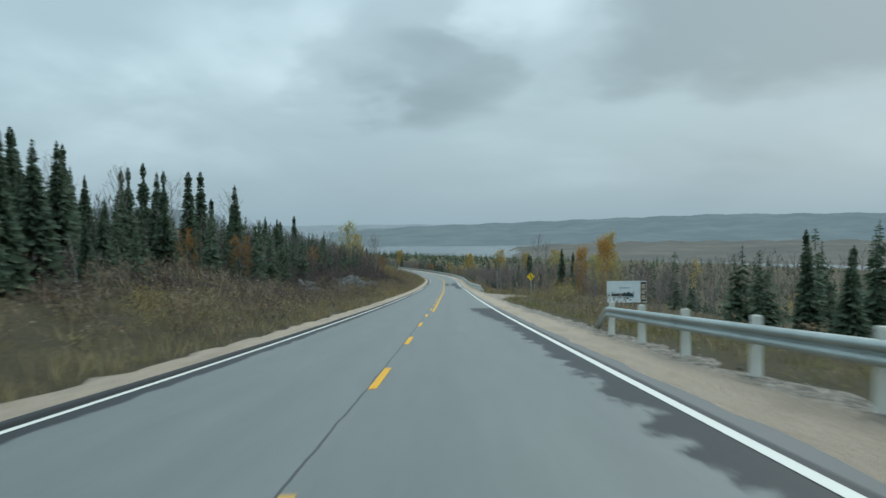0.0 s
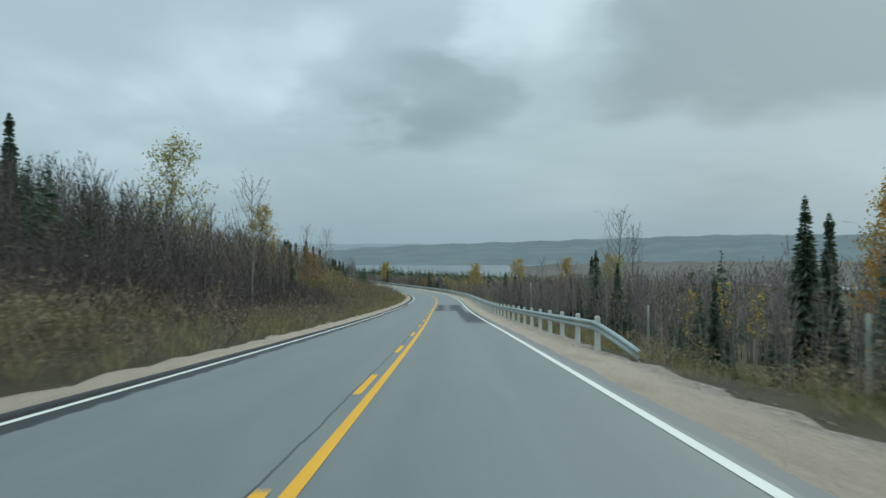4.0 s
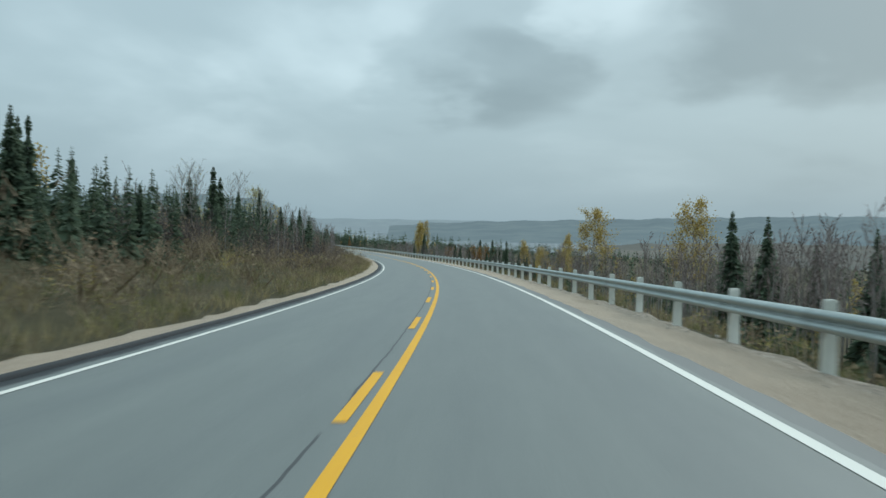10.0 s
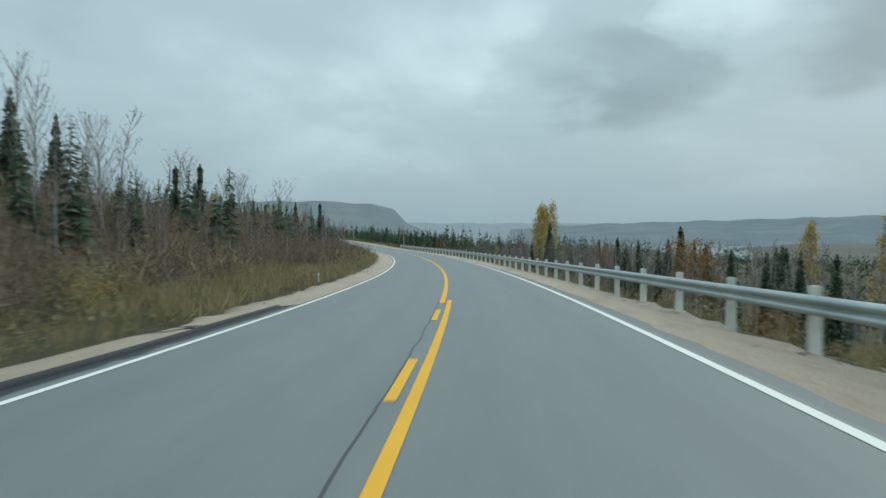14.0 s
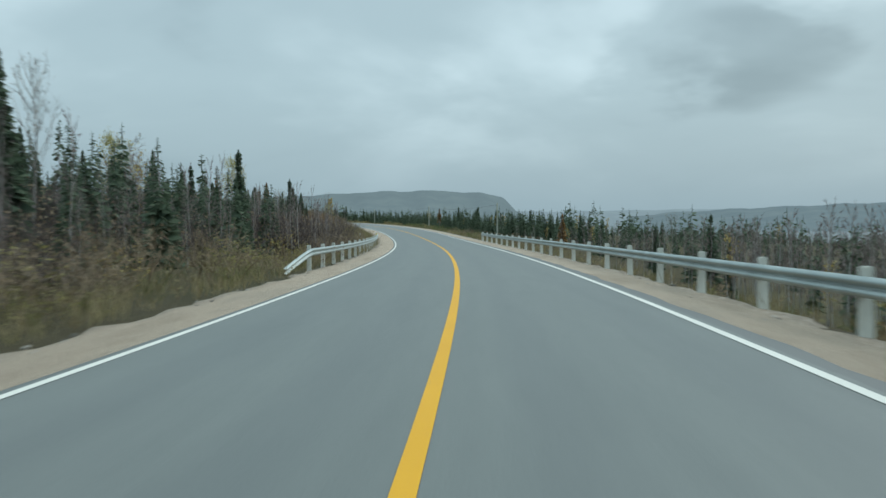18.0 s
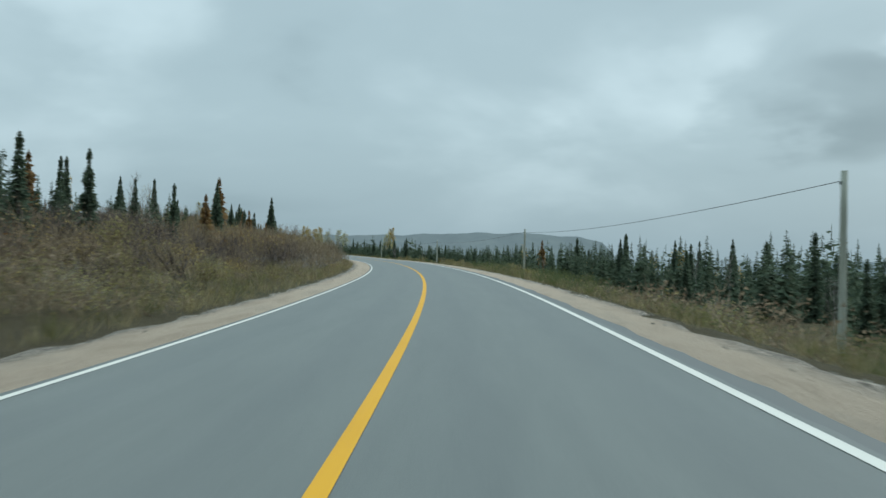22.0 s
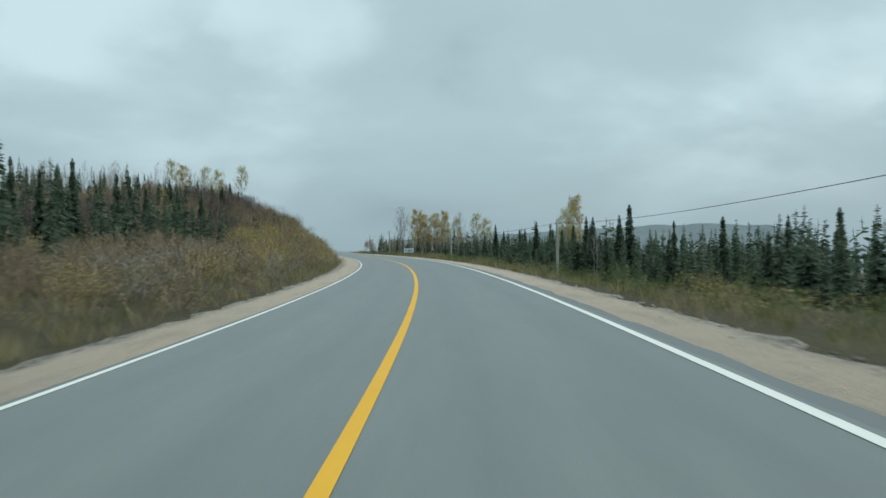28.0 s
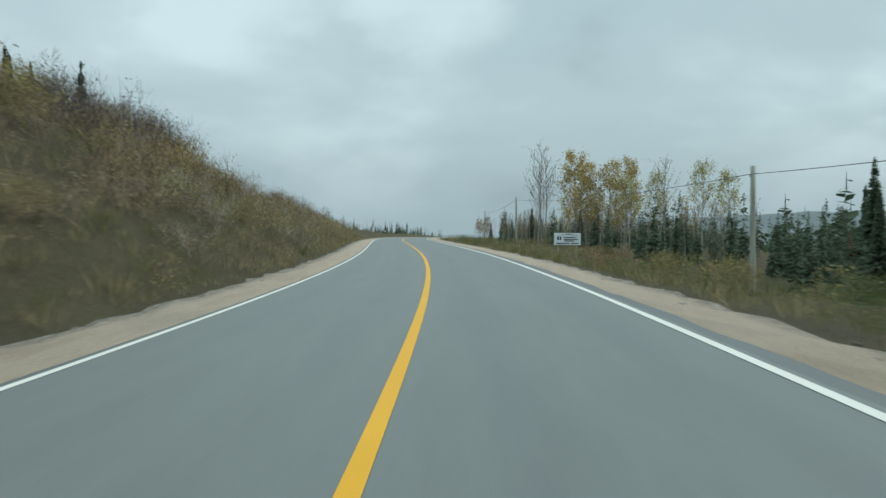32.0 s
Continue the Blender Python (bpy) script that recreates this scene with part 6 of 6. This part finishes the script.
guardrail(1, -21.7, 15, 3.6, None, 32.7, "steel guardrail on pale posts with a bent-down end")
guardrail(1, 127.4, 112, 3.564, 123.6, 537.3, "long steel guardrail on pale posts along the outer bend", stations=([0, 10, 24, 58, 65, 85, 98, 111], [127.4, 162.96, 211.26, 335.17, 361.19, 435.84, 485.91, 533.7]))
guardrail(-1, 479.1, 20, 3.62, 476.0, 552.0, "steel guardrail on pale posts along the inner bend", caps=(17, 15), stations=([0, 2, 18, 19], [479.1, 486.27, 545.78, 549.4]))

# ---------------------------------------------------------------- signs and poles
M_SIGN_WHITE = plain("white_sign_face", (0.74, 0.78, 0.79), 0.45, vary=0.05)
M_SIGN_DARK = plain("dark_sign_ink", (0.03, 0.05, 0.06), 0.6)
M_SIGN_MID = plain("grey_sign_ink", (0.3, 0.38, 0.41), 0.6)
M_SIGN_PANEL = plain("black_sign_board", (0.02, 0.018, 0.016), 0.6)
M_SIGN_SAND = plain("sand_boards", (0.55, 0.42, 0.3), 0.7)
M_SIGN_YELLOW = plain("yellow_sign_sheet", (0.82, 0.55, 0.02), 0.4, vary=0.06)
M_SIGN_BLACK = plain("black_sign_sheet", (0.015, 0.015, 0.015), 0.45)
M_ALU = plain("dull_aluminium", (0.42, 0.43, 0.42), 0.45, 0.7)
M_WIRE = plain("black_wire", (0.03, 0.03, 0.032), 0.6)


def poly(points, y0, y1):
    """A plate in the x-z plane from y0 to y1."""
    bm = bmesh.new()
    f = bm.faces.new([bm.verts.new((x, y0, z)) for x, z in points])
    r = bmesh.ops.extrude_face_region(bm, geom=[f])
    bmesh.ops.translate(bm, vec=(0, y1 - y0, 0), verts=[g for g in r["geom"] if isinstance(g, bmesh.types.BMVert)])
    bmesh.ops.recalc_face_normals(bm, faces=bm.faces)
    return bm


def facing(s, u, toward_s, toward_u=1.1):
    """Turn of a board at (s, u) whose front (-y) looks to a place on the road."""
    a, b = along(s, u), along(toward_s, toward_u)
    return math.atan2(b[1] - a[1], b[0] - a[0]) + math.pi / 2


def billboard():
    s, u = 60.3, 12.62
    p = ground_at(s, u)
    deck = float(along(s, 0)[2]) + 0.2 - p[2]
    e = thing("billboard", "white roadside billboard with a dark lodge picture and sand-coloured side panels", "billboard", at=p, turn=heading(60) + 0.03)
    w, h = 2.56, 1.32
    part("board", block((w, 0.05, h), 0.008, (0, 0, deck + h / 2)), M_SIGN_WHITE, e, "white painted board")
    for x in (-w / 2 + 0.02, w / 2 - 0.02):
        part("post", block((0.09, 0.09, deck + h + 0.25), 0.008, (x, 0.075, (deck + h - 0.25) / 2)), M_POLE, e)
    for z in (deck - 0.015, deck + h + 0.015):
        part("frame", block((w + 0.06, 0.075, 0.05), 0.006, (0, -0.004, z)), M_SIGN_WHITE, e)
    part("side_panel", block((0.34, 0.02, h - 0.06), 0.004, (w / 2 - 0.2, -0.037, deck + h / 2)), M_SIGN_PANEL, e, "black panel beside the picture")
    for z in (0.28, 0.65, 1.02):
        part("plate", block((0.25, 0.02, 0.3), 0.01, (w / 2 - 0.2, -0.052, deck + z)), M_SIGN_SAND, e, "sand-coloured plate")
    # the picture: a low lodge with roofs, trees at both ends and a pale mirror image
    base = deck + 0.38
    outline = [(-0.82, 0), (0.62, -0.03), (0.62, 0.14), (0.42, 0.17), (0.3, 0.3), (0.12, 0.18), (0.0, 0.25), (-0.14, 0.16), (-0.42, 0.2), (-0.52, 0.14), (-0.82, 0.16)]
    part("picture", poly([(x - 0.16, base + z) for x, z in outline], -0.034, -0.028), M_SIGN_DARK, e, "dark picture of a low lodge")
    for x, z in ((-0.8, 0.42), (-0.72, 0.3), (-0.6, 0.36), (0.5, 0.3), (0.6, 0.4), (0.42, 0.24)):
        part("picture_tree", poly([(x - 0.2, base), (x - 0.12, base), (x - 0.16, base + z)], -0.036, -0.03), M_SIGN_DARK, e, "dark painted fir")
    part("picture_reflection", poly([(x - 0.16, base - 0.05 - 0.35 * z) for x, z in outline if z > -1], -0.0335, -0.028), M_SIGN_MID, e, "grey mirrored shore")
    part("caption", block((0.7, 0.008, 0.06), 0.0, (-0.12, -0.03, deck + 0.92)), M_SIGN_MID, e, "grey bar of faded lettering")
    return e


billboard()


def curve_sign():
    s, u = 100.8, 10.3
    p = ground_at(s, u)
    mid = float(along(s, 0)[2]) + 2.02 - p[2]
    e = thing("curve_warning_sign", "yellow diamond warning sign with a black left-bend arrow", "road sign", at=p, turn=facing(s, u, 60))
    r = 0.47
    part("post", block((0.13, 0.1, mid + 0.45), 0.01, (0, 0.06, (mid - 0.05) / 2)), M_POLE, e, "square grey wooden post")
    part("plate", poly([(0, mid - r), (r, mid), (0, mid + r), (-r, mid)], -0.006, 0.004), M_SIGN_YELLOW, e, "yellow diamond plate")
    part("border", poly([(0, mid - r + 0.05), (r - 0.05, mid), (0, mid + r - 0.05), (-r + 0.05, mid), (-r + 0.068, mid), (0, mid + r - 0.068), (r - 0.068, mid), (0, mid - r + 0.068)], -0.009, -0.005), M_SIGN_BLACK, e, "thin black border")
    arrow = [(0.05, -0.24), (0.13, -0.24), (0.13, -0.08), (0.08, 0.04), (-0.03, 0.14), (0.0, 0.2), (-0.17, 0.2), (-0.1, 0.03), (-0.07, 0.09), (0.02, 0.0), (0.05, -0.08)]
    part("arrow", poly([(x, mid + z) for x, z in arrow], -0.011, -0.005), M_SIGN_BLACK, e, "black arrow bending left")
    for z in (mid - 0.2, mid + 0.2):
        part("bolt", block((0.02, 0.012, 0.02), 0.003, (0, -0.012, z)), M_ALU, e)
    return e


curve_sign()


def notice_sign():
    s, u = 864, 10.9
    p = ground_at(s, u)
    lo = float(along(s, 0)[2]) + 0.36 - p[2]
    e = thing("notice_sign", "white roadside notice board with black lettering bars", "sign", at=p, turn=facing(s, u, 800))
    w, h = 1.9, 0.86
    part("board", block((w, 0.04, h), 0.006, (0, 0, lo + h / 2)), M_SIGN_WHITE, e, "white board")
    for x in (-0.65, 0.65):
        part("post", block((0.1, 0.1, lo + h + 0.1), 0.008, (x, 0.07, (lo + h - 0.2) / 2)), M_POLE, e)
    part("roof_mark", poly([(-0.72, lo + 0.68), (0.08, lo + 0.79), (0.84, lo + 0.66), (0.08, lo + 0.74)], -0.026, -0.018), M_SIGN_BLACK, e, "thin black roof outline")
    part("symbol", block((0.12, 0.01, 0.26), 0.0, (-0.66, -0.024, lo + 0.48)), M_SIGN_BLACK, e, "black figure-like mark")
    part("symbol", block((0.11, 0.01, 0.26), 0.0, (-0.49, -0.024, lo + 0.48)), M_SIGN_BLACK, e, "black figure-like mark")
    for z, a, b in ((0.54, -0.27, 0.61), (0.4, -0.27, 0.76), (0.29, -0.23, 0.46), (0.12, -0.8, 0.15), (0.12, 0.27, 0.8)):
        part("lettering", block((b - a, 0.008, 0.07), 0.0, ((a + b) / 2, -0.023, lo + z)), M_SIGN_BLACK, e, "black bar of lettering")
    return e


notice_sign()

POLES = [(509, 14.3, 4.0), (576, 14.0, 4.5), (644, 14.2, 4.5), (713.5, 14.2, 4.1), (776, 14.2, 3.9), (840.5, 14.2, 4.3), (909, 14.2, 5.6), (975, 14.4, 5.6), (1040, 14.4, 5.6)]
TIES = []
for k, (s, u, top) in enumerate(POLES[1:]):
    p = ground_at(s, u)
    h = float(along(s, 0)[2]) + top - p[2]
    e = thing("utility_pole", "grey weathered wooden utility pole with one wire", "utility pole", "poles along the road", at=p, turn=heading(s))
    soup = Soup()
    z = np.linspace(-0.6, h, 6)
    soup.add(*tube(np.stack([0.004 * z * math.sin(k), 0 * z, z], -1), np.linspace(0.145, 0.105, 6), 10))
    child("pole", soup.mesh("pole", [M_POLE], True), e)
    part("insulator", block((0.06, 0.06, 0.12), 0.015, (-0.13, 0, h - 0.42)), M_SIGN_DARK, e, "dark insulator")
    part("bracket", block((0.12, 0.03, 0.03), 0.004, (-0.08, 0, h - 0.46)), M_ALU, e)
    TIES.append(np.array(e.matrix_basis @ Vector((-0.13, 0, h - 0.36))))
    if k == 1:
        g = ground_at(s + 5, u + 1.5)
        top_p = np.array(e.matrix_basis @ Vector((0, 0, h - 0.8)))
        soup = Soup()
        soup.add(*tube(np.array([top_p, g]), [0.008, 0.008], 4))
        child("guy_wire", soup.mesh("guy_wire", [M_WIRE]), e, m=e.matrix_basis.inverted())
for a, b in zip(TIES[:-1], TIES[1:]):
    f = np.linspace(0, 1, 25)[:, None]
    pts = a + (b - a) * f
    pts[:, 2] -= 4 * 0.55 * (f * (1 - f))[:, 0]
    soup = Soup()
    soup.add(*tube(pts, np.full(25, 0.014), 4))
    tagged(new("overhead_wire", soup.mesh("overhead_wire", [M_WIRE])), "single black overhead wire sagging between poles", "wire", "overhead wires")

for s, u, top, r in ((231, 14.5, 2.7, 0.13), (152, 13.0, 0.9, 0.07), (128, 13.5, 0.9, 0.09), (802, 23.1, 1.0, 0.06)):
    p = ground_at(s, u)
    h = float(along(s, 0)[2]) + top - p[2]
    soup = Soup()
    z = np.linspace(-0.4, h, 6)
    soup.add(*tube(np.stack([0.03 * np.sin(z + s), 0.01 * z, z], -1), np.linspace(r * 1.15, r * 0.9, 6), 8))
    e = thing("wooden_post", "old grey wooden post standing below the road", "post", "old wooden posts", at=p)
    child("shaft", soup.mesh("shaft", [M_POLE], True), e)
p = ground_at(807.9, 25.5)
soup = Soup()
z = np.linspace(-0.4, float(along(807.9, 0)[2]) + 1.2 - p[2], 6)
soup.add(*tube(np.stack([0.02 * z, 0.01 * z, z], -1), np.linspace(0.075, 0.055, 6), 8))
e = thing("wooden_post", "thin pale wooden post before the spruces", "post", "old wooden posts", at=p)
child("shaft", soup.mesh("shaft", [M_POLE], True), e)
for s, u, tall_by in ((548, -7.4, 1.0), (388.0, -5.9, 0.42)):
    p = ground_at(s, u)
    e = thing("marker_stake", "thin pale marker stake in the verge", "marker stake", "marker stakes", at=p)
    part("stake", block((0.05, 0.05, 1.1 * tall_by), 0.006, (0, 0, 0.45 * tall_by)), M_POST, e)
    part("band", block((0.056, 0.056, 0.1), 0.004, (0, 0, 0.88 * tall_by)), M_SIGN_WHITE, e, "white band")


# ---------------------------------------------------------------- rocks of the cut bank
def rock(s, u, size, flat, seed, label="grey lichen-stained boulder in the bank"):
    bm = bmesh.new()
    bmesh.ops.create_icosphere(bm, subdivisions=4, radius=1.0)
    for v in bm.verts:
        n = noise.fractal(v.co * 1.3 + Vector((seed, 3 * seed, 0)), 0.8, 2.0, 5) * 0.32
        near = noise.voronoi(v.co * 1.5 + Vector((2 * seed, seed, 5)))[0]
        n += min(near[1] - near[0], 0.28) * 0.9 - 0.12
        step = round(v.co.z * 2.0 + 0.3 * v.co.x) / 2.0
        v.co.z = v.co.z * 0.6 + step * 0.4
        v.co *= 1 + n
    p = ground_at(s, u)
    ob = new("boulder", to_mesh(bm, "boulder", M_ROCK))
    ob.matrix_basis = Matrix.Translation((p[0], p[1], p[2] + size * flat * 0.12)) @ Matrix.Rotation(heading(s) + seed, 4, "Z") @ Matrix.Diagonal((size * 0.8, size * 1.3, size * flat, 1))
    return tagged(ob, label, "boulder", "boulders in the bank")


for k, (s, u, size, flat) in enumerate(((77, -11.2, 1.5, 0.9), (75.5, -10.8, 1.1, 0.8), (74, -9.8, 0.7, 0.6), (91.5, -9.9, 1.6, 1.05), (88.5, -9.7, 1.1, 0.9), (94.5, -10.2, 1.2, 1.0), (97.5, -9.5, 0.8, 0.65),
                                        (109.5, -8.7, 1.0, 0.8), (112.5, -9.2, 1.1, 0.75), (115, -9.4, 0.8, 0.7), (615, -8.9, 1.1, 0.5), (618, -9.2, 1.2, 0.45), (621, -9.6, 0.9, 0.45), (612.5, -9.2, 0.8, 0.5), (640, -11.5, 1.0, 0.4))):
    rock(s, u, size, flat, k * 1.7)

# stones that stand out of the gravel
rng = np.random.default_rng(17)
bm = bmesh.new()
bmesh.ops.create_icosphere(bm, subdivisions=1, radius=1.0)
for v in bm.verts:
    v.co *= 1 + 0.25 * noise.noise(v.co * 2)
pebble_v = np.array([v.co[:] for v in bm.verts])
pebble_t = np.array([[v.index for v in f.verts] for f in bm.faces])
bm.free()
n = 4200
s = rng.uniform(0, 850, n)
side = np.where(rng.uniform(size=n) < 0.6, 1, -1)
lo, hi = shoulder(s)
f = rng.uniform(0.15, 1.06, n) ** 0.45
u = np.where(side > 0, PAVED_R + (hi - PAVED_R) * f, paved_left(s) - 0.3 + (lo - paved_left(s) + 0.3) * f)
p = along(s, u, -0.02 - 0.10 * f ** 2 + 0.0)
size = rng.uniform(0.012, 0.05, n) * np.where(f > 0.85, 1.1, 1.0)
soup = Soup()
soup.stamp((pebble_v, np.zeros((0, 4), int), pebble_t, np.zeros(0, int), np.zeros(len(pebble_t), int)), p, rng.uniform(0, 6.28, n), size, size * 0.7)
M_STONE = speckled("loose_stones", (0.12, 0.11, 0.095), (0.27, 0.24, 0.2), (0.42, 0.38, 0.33), 6.0)
stuff("loose_stones", soup, [M_STONE], "loose stones scattered over the gravel shoulder", "stones")

# asphalt kerb along the far edge of the first stretch, sloping out at its end
for s0, s1 in ((-60, 120), (120, 250), (250, 371)):
    s = np.append(np.arange(s0, s1, 2.0), s1)
    prof = [(0.0, -0.02), (-0.02, 0.03), (-0.05, 0.05), (-0.13, 0.052), (-0.17, 0.035), (-0.19, -0.12)]
    k = len(prof)
    s = np.unique(np.concatenate([s, [s0, s1]]))
    low = np.clip((371.0 - s) / 0.5, 0, 1)
    rows = [along(s, kerb_face(s) + a + 0.015 * np.sin(s * 0.7), -0.12 + (b + 0.12) * low) for a, b in prof]
    i = (np.arange(len(s) - 1)[:, None] * k + np.arange(k - 1)[None]).ravel()
    soup = Soup()
    soup.add(np.stack(rows, 1).reshape(-1, 3), np.stack([i, i + k, i + k + 1, i + 1], -1))
    ob = new("kerb", soup.mesh("kerb", [M_KERB], False))
    tagged(ob, "low black asphalt kerb along the road edge", "kerb", kind="structure")

# dark asphalt flumes that lead water off over the gravel
for s0 in (69.1, 188.9, 244.0, 364.0):
    us = np.linspace(float(kerb_face(s0)) - 0.1, -5.1, 8)
    S = s0 + np.array([-0.16, -0.08, 0.0, 0.08, 0.16])
    G = np.array([0.06, 0.055, 0.05, 0.055, 0.06])
    SS, UU = np.meshgrid(S, us, indexing="ij")
    drop = -0.1 * np.clip((-3.9 - UU) / 1.25, 0, 1) ** 2
    vv = along(SS.ravel(), UU.ravel(), (drop + G[:, None] + 0.014).ravel())
    i = (np.arange(4)[:, None] * 8 + np.arange(7)[None]).ravel()
    soup = Soup()
    soup.add(vv, np.stack([i, i + 1, i + 9, i + 8], -1))
    tagged(new("drain_flume", soup.mesh("drain_flume", [M_KERB], True)), "dark asphalt drain flume crossing the gravel", "drain", kind="structure")

# tar spots and stains on the asphalt
M_TAR = plain("tar", (0.03, 0.031, 0.032), 0.45, vary=0.3, scale=8.0)
for k, (s0, u0, a, b) in enumerate(((761.3, -0.8, 0.22, 0.07), (758.7, -0.8, 0.13, 0.06), (63.2, 2.6, 0.13, 0.09), (215.5, 0.5, 0.6, 0.07), (213.8, 0.45, 0.35, 0.06), (107.5, 2.9, 0.7, 0.2), (731.6, 1.9, 0.12, 0.07))):
    th = np.arange(18) * 2 * np.pi / 18
    r = 1 + 0.3 * np.sin(3 * th + k) + 0.2 * np.sin(7 * th + 2 * k)
    rim = along(s0 + a * r * np.cos(th), u0 + b * r * np.sin(th), 0.004)
    soup = Soup()
    e = np.arange(18)
    soup.add(np.vstack([rim, along(s0, u0, 0.005)]), tris=np.stack([(e + 1) % 18, e, np.full(18, 18)], -1))
    tagged(new("tar_stain", soup.mesh("tar_stain", [M_TAR], True)), "dark tar stain on the asphalt", "stain", kind="structure")

# the tree patterns were only for copying
for e in (*SPRUCES, *LARCHES, *GOLDS, *RUSTS, *BARES, *BUSH_KINDS.values()):
    for o in list(e.children_recursive) + [e]:
        bpy.data.objects.remove(o)
